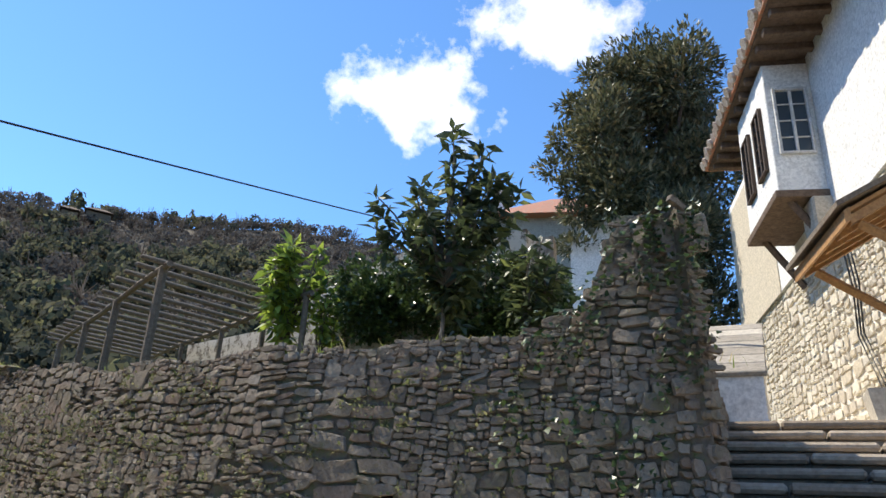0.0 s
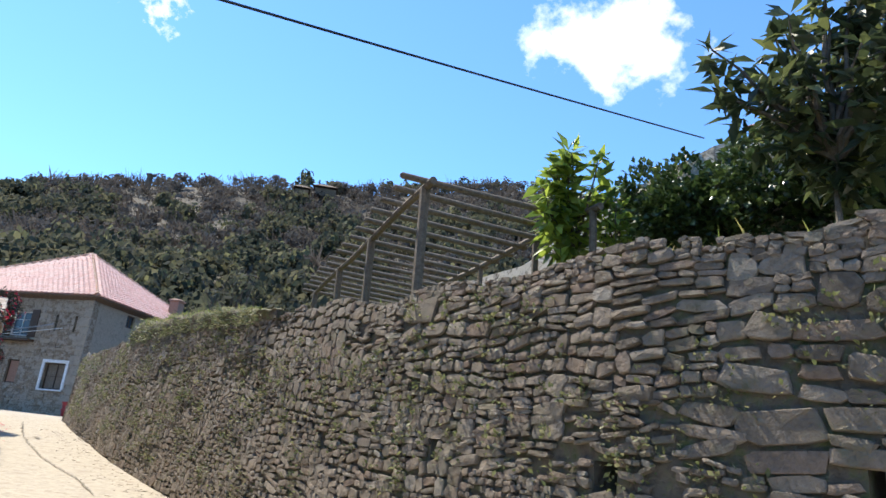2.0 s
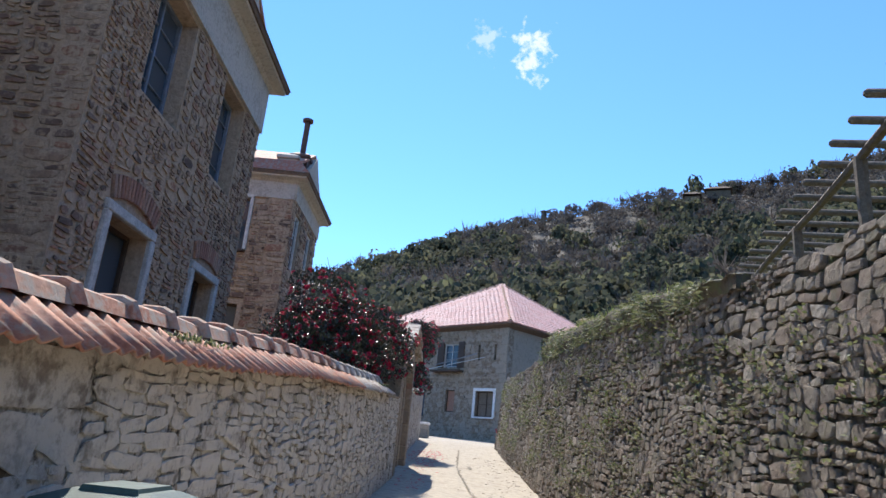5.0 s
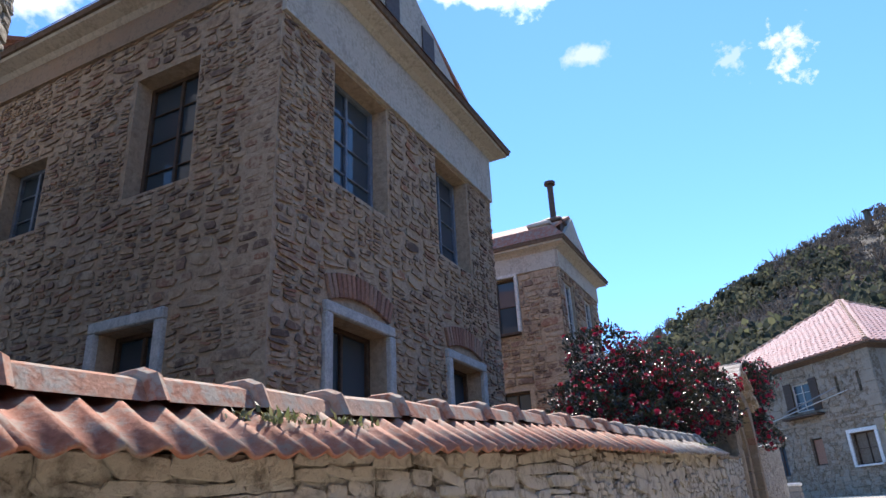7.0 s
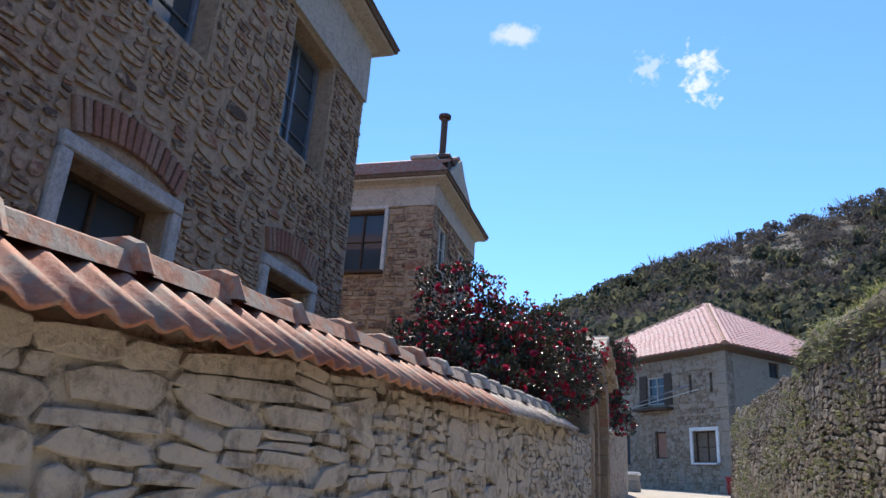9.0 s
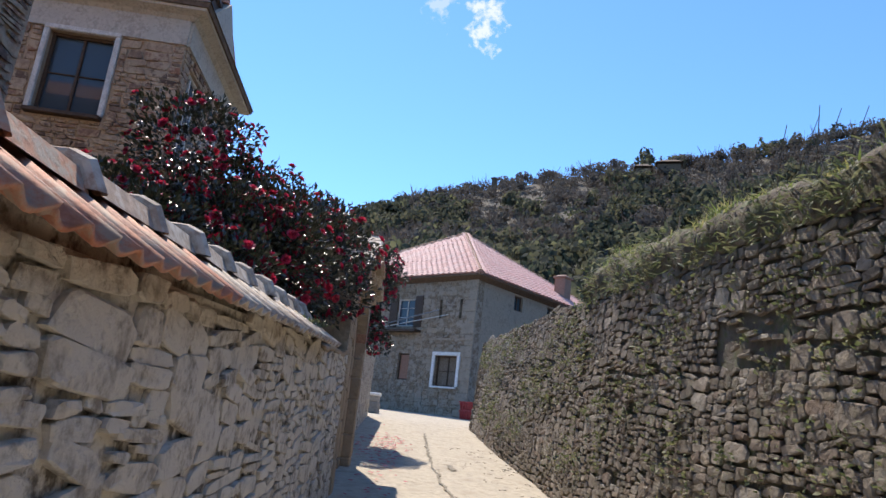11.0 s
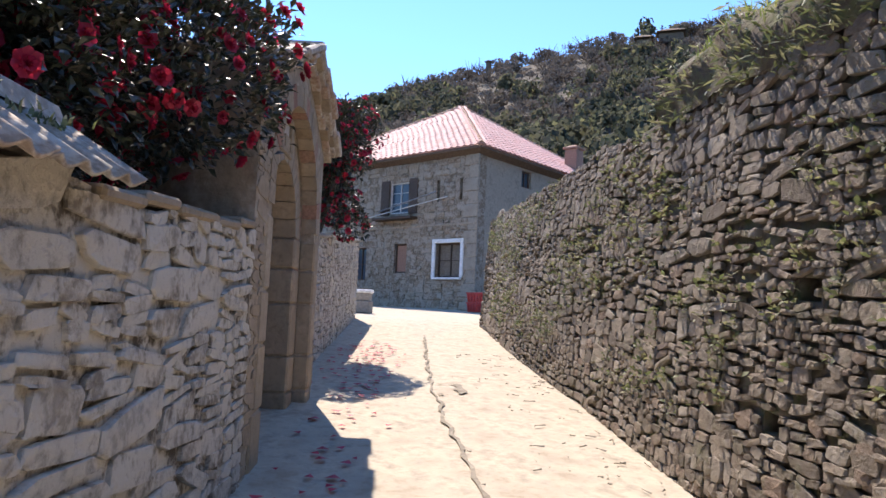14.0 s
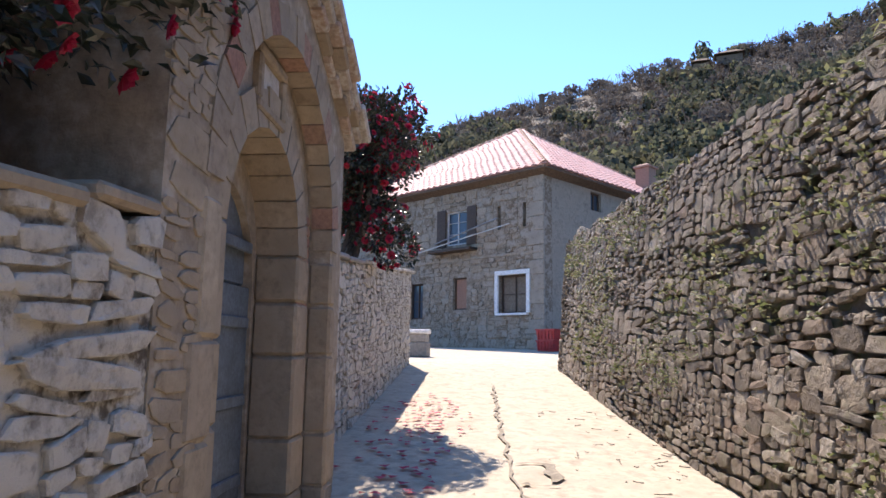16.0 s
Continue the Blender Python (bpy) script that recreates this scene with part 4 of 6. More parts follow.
# ---- the tall building at the far left, its wall raked by the sun ----
D0 = Vector((-13.2, 2.9))
house_d = tagged(empty("tall_house", (D0.x, D0.y, 0.7)), "tall rubble-stone house with a tiled verge", "house")
# its unseen length towards +x is added to shade the brown house's side
d_front = Wall([D0, D0 + Vector((5.7, 0))], lambda u: 0.7, -1)
D_HOLES = [(1.2, 7.3, 1.9, 8.6)]
d_fw = under(house_d, slab(d_front, "front_wall", lambda u: 10.6, -0.02, -0.45, M_DMORTAR, holes=D_HOLES, step=3))
window(d_front, *D_HOLES[0], label="narrow dark upper window of the tall house", depth=0.25, rows=3, mat=M_DARKWOOD)
under(house_d, mesh_ob("body", *loft([[(-13.2, 2.4, 0.3), (-7.5, 2.4, 0.3), (-7.5, -3.5, 0.3), (-13.2, -3.5, 0.3)], [(-13.2, 2.4, 11.2), (-7.5, 2.4, 11.2), (-7.5, -3.5, 11.2), (-13.2, -3.5, 11.2)]]), M_DMORTAR))
under(house_d, mesh_ob("roof", *loft([[(-13.6, 3.4, 11.25), (-7.1, 3.4, 11.25), (-7.1, -4, 11.25), (-13.6, -4, 11.25)], [(-13.6, 3.4, 11.4), (-7.1, 3.4, 11.4), (-7.1, -4, 11.4), (-13.6, -4, 11.4)], [(-11.4, 0.2, 13.2), (-11.2, 0.2, 13.2), (-11.2, 0, 13.2), (-11.4, 0, 13.2)]]), M_TILE))
def P_plain(x, y, z):
    return Vector((x, y, z))
stack = tagged(empty("brick_chimney", (-16.0, 1.75, 8.9)), "square red brick chimney stack with a cap", "chimney")
chimney(stack, P_plain, -16.0, 1.75, 8.8, 9.75, 0.3, M_BRICK)

# ---- gate ----
gate = tagged(empty("gateway", across(7.0, -0.3, lane_z(*l_point(7.0)))), "arched sandstone gateway with a gabled tile top and metal doors", "gate")
G_U0, G_U1, G_O0, G_O1, G_SPRING = 5.58, 8.5, 6.5, 7.82, 2.98
G_REC, G_RSPRING = 1.04, 3.06  # the shallow arched recess round the doorway
g_half, g_mid = (G_O1 - G_O0) / 2, (G_O0 + G_O1) / 2
def gable_z(u):
    return 4.62 - 0.42 * abs(u - 7.15)
g_base = lane_z(*l_point(7.0)) - 0.15
def arch_wall(o_front, o_back, half, name, mat, spring=G_SPRING, mid=g_mid):
    """The gate's wall with its round-headed opening, between two offsets from the lane wall's face."""
    outer = [(G_U0, g_base), (G_U0, gable_z(G_U0)), (7.15, gable_z(7.15)), (G_U1, gable_z(G_U1)), (G_U1, g_base)]
    n = 16
    inner = [(mid - half, g_base)] + [(mid - half * math.cos(math.pi * k / n), spring + half * math.sin(math.pi * k / n)) for k in range(n + 1)] + [(mid + half, g_base)]
    bm = bmesh.new()
    ring = outer + inner[::-1]
    f = bm.faces.new([bm.verts.new(across(u, o_front, z)) for u, z in ring])
    back = bmesh.ops.extrude_face_region(bm, geom=[f])
    shift = Vector((LN.x, LN.y, 0)) * (o_back - o_front)
    bmesh.ops.translate(bm, verts=[g for g in back["geom"] if isinstance(g, bmesh.types.BMVert)], vec=shift)
    bmesh.ops.triangulate(bm, faces=bm.faces[:])
    bmesh.ops.recalc_face_normals(bm, faces=bm.faces[:])
    me = bpy.data.meshes.new(name)
    bm.to_mesh(me)
    bm.free()
    me.materials.append(mat)
    return under(gate, new(name, me))
gate_wall = arch_wall(-0.004, -0.16, G_REC, "wall", M_GATEWALL, G_RSPRING, 7.12)
arch_wall(-0.16, -0.75, g_half, "recess_wall", M_GATEWALL)
arch_wall(-0.42, -0.74, g_half - 0.06, "door_rebate", M_GATEWALL, G_SPRING - 0.2)
def gate_block(name, u0, u1, z0, z1, o0, o1, mat, c=0.018, turn=0.0):
    m = Matrix.Translation(across(0.5 * (u0 + u1), 0.5 * (o0 + o1), 0.5 * (z0 + z1))) @ Matrix(((LD.x, LN.x, 0), (LD.y, LN.y, 0), (0, 0, 1))).to_4x4() @ pose(0, 0, 0, 0, turn, 0)
    return under(gate, box_ob(name, (abs(u1 - u0), abs(o1 - o0), abs(z1 - z0)), m, mat, None, c))
r = random.Random(11)
for side in (-1, 1):
    z = g_base
    while z < G_SPRING - 0.05:
        h = min(r.uniform(0.34, 0.62), G_SPRING - z)
        if G_SPRING - z - h < 0.15:
            h = G_SPRING - z
        e = g_mid + side * g_half
        gate_block("jamb_block", e + side * -0.025, e + side * r.uniform(0.24, 0.3), z + 0.005, z + h - 0.005, -0.13, -0.42, M_GATE)
        e = 7.12 + side * G_REC
        gate_block("quoin", e + side * -0.015, e + side * r.uniform(0.12, 0.3), z + 0.005, z + h - 0.005, 0.014, -0.15, M_GATE)
        z += h
def arch_ring(name, mid, spring, r0, r1, count, o0, o1, mats):
    """Wedge-shaped voussoirs round a half circle."""
    for k in range(count):
        a0, a1 = math.pi * (k + 0.03) / count, math.pi * (k + 0.97) / count
        q = r1 + r.uniform(-0.02, 0.02)
        ring = [(r0, a0), (q, a0), (q, a1), (r0, a1)]
        face = [across(mid - d * math.cos(a), o0 + r.uniform(-0.004, 0.004), spring + d * math.sin(a)) for d, a in ring]
        back = [p + Vector((LN.x, LN.y, 0)) * (o1 - o0) for p in face]
        under(gate, mesh_ob(name, *loft([face, back]), mats[k % len(mats)]))
arch_ring("arch_stone", g_mid, G_SPRING, g_half - 0.02, g_half + 0.2, 11, -0.135, -0.42, [M_GATE])
arch_ring("arch_brick", 7.12, G_RSPRING, G_REC - 0.015, G_REC + 0.17, 21, 0.01, -0.14, [M_GATE, M_GATE, M_GATE, M_BRICK])
for k in range(9):
    gate_block("brick_course", 7.86 + 0.0 * k, 8.12, G_SPRING - 0.35 + 0.075 * k, G_SPRING - 0.29 + 0.075 * k, -0.145, -0.2, M_BRICK, 0.008)
niche = 7.08
gate_block("niche_panel", niche - 0.19, niche + 0.19, 3.72, 3.97, -0.15, -0.19, M_PLASTER, 0.006)
for u0, u1, z0, z1 in ((niche - 0.25, niche + 0.25, 3.97, 4.03), (niche - 0.25, niche + 0.25, 3.66, 3.72), (niche - 0.25, niche - 0.19, 3.72, 3.97), (niche + 0.19, niche + 0.25, 3.72, 3.97)):
    gate_block("niche_frame", u0, u1, z0, z1, -0.115, -0.19, M_GATE, 0.012)
for s in (-1, 1):
    u0 = g_mid + s * 0.006
    gate_block("door_leaf", u0, g_mid + s * (g_half - 0.05), g_base + 0.2, G_SPRING - 0.22, -0.44, -0.48, M_DOOR, 0.006)
    for k in range(4):
        z = g_base + 0.45 + 0.48 * k
        gate_block("door_rail", u0 + s * 0.03, g_mid + s * (g_half - 0.1), z, z + 0.07, -0.415, -0.44, M_DOOR, 0.006)
gate_block("fanlight", g_mid - g_half + 0.08, g_mid + g_half - 0.08, G_SPRING - 0.21, G_SPRING + 0.4, -0.47, -0.5, M_DOOR)
for s in (-1, 1):
    for k in range(5):
        for row in range(3):
            a, w = 7.15 + s * (0.15 + 0.31 * k), r.uniform(0.17, 0.2)
            gate_block("roof_slab", a - w, a + w, gable_z(a) + 0.05, gable_z(a) + 0.1 + r.uniform(0, 0.03), 0.17 - 0.36 * row + r.uniform(-0.03, 0.03), -0.2 - 0.36 * row, M_OLDTILE, 0.016, turn=s * 22.8 + r.uniform(-4, 4))
    for layer in range(2):
        for k in range(8):
            a = 7.15 + s * (0.1 + 0.185 * k)
            z = gable_z(a) + 0.045 - 0.06 * (layer + 1)
            gate_block("verge_slate", a - 0.1, a + 0.1, z, z + 0.052, 0.13 - 0.06 * layer + r.uniform(-0.025, 0.02), -0.1, M_OLDTILE if (k + layer) % 3 else M_GATE, 0.012, turn=s * 22.8 + r.uniform(-3, 3))

# ---- house at the end of the lane ----
EC = Vector((-29.8, 30.6))
ED, EN = Vector((-0.995, -0.10)), Vector((0.10, -0.995))
E_FOOT = 1.9
house_e = tagged(empty("hip_roofed_house", (EC.x, EC.y, E_FOOT)), "grey stone house with a pink tiled hipped roof", "house")
e_front = Wall([EC, EC + ED * 12.3], lambda u: E_FOOT, -1)
e_side = Wall([EC - EN * 12.5, EC], lambda u: E_FOOT, -1)
EF_HOLES = [(0.72, 1.72, 1.98, 3.05), (1.9, 4.7, 2.05, 5.55), (0.75, 4.7, 0.9, 5.55), (3.5, 4.35, 4.65, 5.65), (3.55, 1.9, 4.25, 3.1), (5.9, 1.6, 6.7, 3.0)]
ES_HOLES = [(12.5 - 3.6, 5.6, 12.5 - 2.9, 6.3), (12.5 - 6.6, 5.2, 12.5 - 5.8, 6.3)]
e_fw = under(house_e, slab(e_front, "front_wall", lambda u: 6.55, -0.02, -0.5, M_ESTONE, holes=EF_HOLES, step=3))
under(house_e, slab(e_side, "side_wall", lambda u: 6.55, -0.02, -0.5, M_ESIDE, holes=ES_HOLES, step=3, u_range=(0, 12.0)))
window(e_front, *EF_HOLES[0], label="window in a wide white surround", surround=(0.16, M_WHITE), rows=2, mat=M_DARKWOOD, depth=0.22, sill=M_WHITE, pane=M_WOOD)
for h in EF_HOLES[1:3]:
    window(e_front, *h, label="narrow slit window", border=0.02, cols=1, rows=1, depth=0.3, mat=M_DARKWOOD)
window(e_front, *EF_HOLES[3], label="upper window with white bars and dark shutters", rows=3, mat=M_FRAME, depth=0.12)
window(e_front, *EF_HOLES[4], label="low blocked window with a wooden board", rows=1, cols=1, mat=M_DARKWOOD, depth=0.15, pane=M_BRICK)
window(e_front, *EF_HOLES[5], label="dark ground-floor window", rows=2, mat=M_DARKWOOD, depth=0.2)
for h in ES_HOLES:
    window(e_side, *h, label="small dark side window", rows=1, mat=M_DARKWOOD, depth=0.15)
def eP(u, w, z):
    q = EC + ED * u - EN * w
    return Vector((q.x, q.y, z))
def e_bar(name, u0, u1, z0, z1, o0, o1, mat, c=0.01):
    m = Matrix.Translation(eP(0.5 * (u0 + u1), -0.5 * (o0 + o1), 0.5 * (z0 + z1))) @ Matrix(((ED.x, EN.x, 0), (ED.y, EN.y, 0), (0, 0, 1))).to_4x4()
    return under(house_e, box_ob(name, (abs(u1 - u0), abs(o1 - o0), abs(z1 - z0)), m, mat, None, c))
under(house_e, mesh_ob("wall_cable", *tube([eP(1.4, -0.1, E_FOOT + 4.85), eP(3.5, -0.3, E_FOOT + 4.5), eP(6.2, -0.35, E_FOOT + 4.1)], 0.022, 6), M_FRAME))
for u in (3.28, 4.87):
    e_bar("shutter", u - 0.24, u + 0.24, E_FOOT + 4.3, E_FOOT + 5.75, -0.02, 0.05, M_DARKWOOD)
e_bar("balcony", 3.0, 5.2, E_FOOT + 4.05, E_FOOT + 4.16, 0.0, 0.45, M_DARKWOOD)
e_bar("string_course", 0.0, 12.3, 5.62, 5.72, -0.02, 0.035, M_ESTONE)
for k in range(13):
    e_bar("corner_stone", -0.03, 0.42 if k % 2 else 0.62, E_FOOT + 0.5 * k, E_FOOT + 0.5 * k + 0.48, -0.06, 0.025, M_ESIDE, 0.02)
z_e, o_e = E_FOOT + 6.5, 0.38
def e_rect(o, z):
    return [eP(-o, -o, z), eP(12.3 + o, -o, z), eP(12.3 + o, 12.5 + o, z), eP(-o, 12.5 + o, z)]
under(house_e, mesh_ob("eaves", *loft([e_rect(-0.03, z_e - 0.12), e_rect(o_e, z_e + 0.02), e_rect(o_e, z_e + 0.1)]), M_EAVE))
# hipped roof in courses of tiles
e_roof = under(house_e, mesh_ob("roof_body", *loft([e_rect(o_e + 0.02, z_e + 0.1), [eP(6.1, 6.2, z_e + 4.15), eP(6.2, 6.2, z_e + 4.15), eP(6.2, 6.4, z_e + 4.15), eP(6.1, 6.4, z_e + 4.15)]]), M_PINK))
apex = eP(6.15, 6.3, z_e + 4.28)
parts, tone = [], []
for a, b in ((eP(-o_e - 0.05, -o_e - 0.05, z_e + 0.12), eP(12.35 + o_e, -o_e - 0.05, z_e + 0.12)), (eP(-o_e - 0.05, 12.5 + o_e, z_e + 0.12), eP(-o_e - 0.05, -o_e - 0.05, z_e + 0.12))):
    nrm = (b - a).cross(apex - a).normalized()
    if nrm.z < 0:
        nrm = -nrm
    rows = 22
    for j in range(rows):
        t0, t1 = j / rows, (j + 1.25) / rows
        l0, l1 = a.lerp(apex, t0), b.lerp(apex, t0)
        n = max(1, int((l1 - l0).length / 0.32))
        up = (apex - 0.5 * (a + b)) / rows * 1.2
        for k in range(n):
            p, q = l0.lerp(l1, k / n), l0.lerp(l1, (k + 0.96) / n)
            mid_p = p.lerp(q, 0.5)
            parts.append(([p + nrm * 0.015, mid_p + nrm * 0.075, q + nrm * 0.015, p + up + nrm * 0.0, mid_p + up + nrm * 0.05, q + up + nrm * 0.0], [(0, 1, 4, 3), (1, 2, 5, 4), (0, 2, 1)]))
            tone += [rng.random()] * 6
tagged(under(house_e, mesh_ob("roof_tiles", *joined(parts), M_PINK, tone=tone)), kind="stuff")
for a in (eP(-o_e, -o_e, z_e + 0.14), eP(12.3 + o_e, -o_e, z_e + 0.14), eP(-o_e, 12.5 + o_e, z_e + 0.14)):
    n = 24
    under(house_e, mesh_ob("hip_tiles", *joined([tube([a.lerp(apex, k / n), a.lerp(apex, (k + 1.1) / n)], [0.13, 0.1], 8) for k in range(n)]), M_RIDGE))
chimney(house_e, eP, 0.9, 8.6, z_e + 0.3, z_e + 1.9, 0.32, M_BRICK)
pole = [eP(5.2, -0.05, 6.38), eP(1.3, -0.9, 6.8)]
tagged(mesh_ob("wall_pole", *tube([pole[0], pole[1]], 0.03, 6), M_PIPE), "thin pale metal pole reaching out from the house", "pole")

# ---- white house beside the steps ----
WD, WN = Vector((-0.19, -0.982)), Vector((-0.982, 0.19))
W0 = Vector((6.66, 12.87))
W_FOOT = 2.6
house_w = tagged(empty("white_house", (W0.x, W0.y, W_FOOT)), "whitewashed house on a cream rubble base with a jutting bay", "house")
w_main = Wall([W0 - WD * 3.3, W0 + WD * 10.0], lambda u: W_FOOT, 1)
W_SOLID = [(9.7, 0.4, 10.7, 2.6)]
w_fw = under(house_w, slab(w_main, "front_wall", lambda u: 7.2, -0.02, -0.5, M_WMORTAR, step=4, holes=W_SOLID))
under(house_w, slab(w_main, "upper_wall", lambda u: 7.2, 0.05, -0.02, M_WHITE, step=4, holes=[(-1, -1, 14, 3.75)]))
def wP(u, out, z):
    q = W0 + WD * u + WN * out
    return Vector((q.x, q.y, z))
under(house_w, mesh_ob("end_wall", *loft([[wP(-3.6, 0.0, 2.2), wP(-3.3, 0.0, 2.2), wP(-3.3, -6, 2.2), wP(-3.6, -6, 2.2)], [wP(-3.6, 0.0, 9.8), wP(-3.3, 0.0, 9.8), wP(-3.3, -6, 9.8), wP(-3.6, -6, 9.8)]]), M_WMORTAR))
window(w_main, *W_SOLID[0], label="dark plank door under the timber porch", depth=0.2, rows=1, cols=1, mat=M_ORANGE, pane=M_DARKWOOD)
def w_prism(name, u0, u1, o0, o1, z0, z1, mat, c=0.01):
    m = Matrix.Translation(wP(0.5 * (u0 + u1), 0.5 * (o0 + o1), 0.5 * (z0 + z1))) @ Matrix(((WD.x, WN.x, 0), (WD.y, WN.y, 0), (0, 0, 1))).to_4x4()
    return under(house_w, box_ob(name, (abs(u1 - u0), abs(o1 - o0), abs(z1 - z0)), m, mat, None, c))
w_prism("bay", 1.25, 3.2, 0.05, 0.8, 6.97, 9.45, M_WHITE, 0.015)
w_prism("bay_sill_beam", 1.2, 3.25, 0.03, 0.86, 6.84, 6.97, M_EAVE)
w_bay = Wall([wP(3.2, 0.8, 0).xy, wP(3.2, 0.05, 0).xy], lambda u: 6.97, 1)
window(w_bay, 0.1, 0.66, 0.66, 1.95, label="bay window of eight panes in white bars", depth=-0.035, rows=4, mat=M_FRAME, border=0.05)
w_bayl = Wall([wP(1.25, 0.8, 0).xy, wP(3.2, 0.8, 0).xy], lambda u: 6.97, 1)
for a in (0.3, 1.15):
    window(w_bayl, a, 0.55, a + 0.5, 1.8, label="narrow side window of the white bay", depth=-0.035, rows=4, mat=M_DARKWOOD, border=0.05)
for u in (1.4, 3.05):
    under(house_w, mesh_ob("bracket", *tube([wP(u, 0.6, 6.86), wP(u, 0.02, 5.95)], 0.07, 4), M_EAVE))
w_prism("corbel", 2.75, 3.3, 0.0, 0.36, 6.0, 6.84, M_WSTONE, 0.04)
w_roof_z = 9.35
w_prism("stone_corner", -3.3, 0.1, 0.05, 0.075, W_FOOT + 3.7, 9.6, M_WSTONE, 0.02)
for k in range(24):
    w_prism("rafter", -0.55 + 0.45 * k, -0.42 + 0.45 * k, 0.0, 0.95, w_roof_z + 0.08 + rng.uniform(-0.02, 0.02), w_roof_z + 0.22, M_EAVE, 0.015)
w_prism("eaves_board", -0.8, 10.2, 0.05, 1.0, w_roof_z + 0.22, w_roof_z + 0.27, M_EAVE)
under(house_w, mesh_ob("roof", *loft([[wP(-0.9, 1.05, w_roof_z + 0.27), wP(10.2, 1.05, w_roof_z + 0.27), wP(10.2, -6, w_roof_z + 0.27), wP(-0.9, -6, w_roof_z + 0.27)], [wP(-0.9, 1.05, w_roof_z + 0.36), wP(10.2, 1.05, w_roof_z + 0.36), wP(10.2, -6, w_roof_z + 0.36), wP(-0.9, -6, w_roof_z + 0.36)], [wP(2.5, -2.4, w_roof_z + 1.9), wP(7.0, -2.4, w_roof_z + 1.9), wP(7.0, -2.6, w_roof_z + 1.9), wP(2.5, -2.6, w_roof_z + 1.9)]]), M_TILE))
for k in range(46):
    p = wP(-0.85 + 0.24 * k, 1.12 + rng.uniform(-0.04, 0.04), w_roof_z + 0.36 + rng.uniform(-0.03, 0.04))
    under(house_w, mesh_ob("eaves_tile", *tube([p, p - Vector((WN.x, WN.y, -0.45)) * 0.5], [0.11, 0.09], 7), M_OLDTILE))
for k in range(3):
    c = [wP(3.3 + 0.14 * k, 0.06, 6.2 - 0.1 * k), wP(3.5 + 0.12 * k, 0.07, 5.2), wP(3.4 + 0.1 * k, 0.07, 4.5), wP(3.9 + 0.12 * k, 0.07, 3.6)]
    under(house_w, mesh_ob("wall_cable", *tube(c, 0.014, 5), M_CABLE))

# porch roof of new timber
porch = tagged(empty("timber_porch", wP(6.0, 1.0, W_FOOT)), "small lean-to porch roof of orange pine boards on braces", "porch")
def p_slab(name, u0, u1, z_in, z_out, o_in, o_out, th, mat):
    return under(porch, mesh_ob(name, *loft([[wP(u0, o_in, z_in), wP(u1, o_in, z_in), wP(u1, o_out, z_out), wP(u0, o_out, z_out)], [wP(u0, o_in, z_in + th), wP(u1, o_in, z_in + th), wP(u1, o_out, z_out + th), wP(u0, o_out, z_out + th)]]), mat))
p_slab("boards", 5.6, 7.2, 5.5, 4.66, 0.06, 1.45, 0.04, M_ORANGE)
p_slab("cover", 5.5, 7.3, 5.55, 4.7, 0.06, 1.55, 0.06, M_WOOD)
for k in range(5):
    p_slab("rafter", 5.65 + 0.36 * k, 5.73 + 0.36 * k, 5.38, 4.56, 0.06, 1.4, 0.1, M_ORANGE)
p_slab("fascia", 5.55, 7.25, 4.58, 4.54, 1.42, 1.48, 0.14, M_ORANGE)
for u in (5.75, 7.1):
    under(porch, mesh_ob("brace", *tube([wP(u, 1.3, 4.6), wP(u + 0.1, 0.06, 3.7)], 0.055, 4), M_ORANGE))
under(porch, mesh_ob("post", *chamfered((0.2, 0.2, 2.4), 0.02, Matrix.Translation(wP(6.3, 0.16, 4.1))), M_ORANGE))
tagged(mesh_ob("wall_shelf", *tube([wP(4.6, 0.14, 3.95), wP(5.9, 0.14, 4.15)], 0.09, 4), M_DARKWOOD), "dark weathered plank fixed to the rubble wall", "shelf")

# steps
SD, SU = Vector((0.9, -0.436)), Vector((0.436, 0.9))
S0 = Vector((2.55, 7.15))
steps = tagged(empty("stone_steps", (S0.x, S0.y, 1.4)), "flight of worn grey stone steps beside the retaining wall", "steps")
for k in range(9):
    z = 2.73 - 0.145 * k
    c = S0 + SU * (-0.33 * k + 0.2) + SD * 1.9
    m = Matrix.Translation((c.x, c.y, z - 0.2)) @ Matrix(((SD.x, SU.x, 0), (SD.y, SU.y, 0), (0, 0, 1))).to_4x4()
    for j in range(3):
        x = -1.38 + 1.38 * j + 0.37 * ((k * 7) % 5 - 2) / 2
        under(steps, box_ob("riser", (1.38, 0.36, 0.4 + 0.004 * j), m @ pose(x, 0.07, -0.06), M_RISERSHADE, None, 0.015))
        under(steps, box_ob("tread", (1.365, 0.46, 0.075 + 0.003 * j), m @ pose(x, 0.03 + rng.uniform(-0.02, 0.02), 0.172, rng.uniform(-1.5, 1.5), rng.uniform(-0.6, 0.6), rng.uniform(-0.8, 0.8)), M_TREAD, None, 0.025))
landing_c = S0 + SU * 3.4 + SD * 2.2
mesh_ob("landing", *loft([[Vector((*(S0 + SU * b + SD * a), z)) for a, b, z in ((-0.3, 0.3, 1.2), (5, 0.3, 1.2), (5, 8, 1.2), (-0.3, 8, 1.2))], [Vector((*(S0 + SU * b + SD * a), z)) for a, b, z in ((-0.3, 0.3, 2.735), (5, 0.3, 2.735), (5, 8, 2.95), (-0.3, 8, 2.95))]]), M_WMORTAR)
tagged(bpy.data.objects["landing"], "sunlit cream stone landing above the steps", "landing", kind="structure")
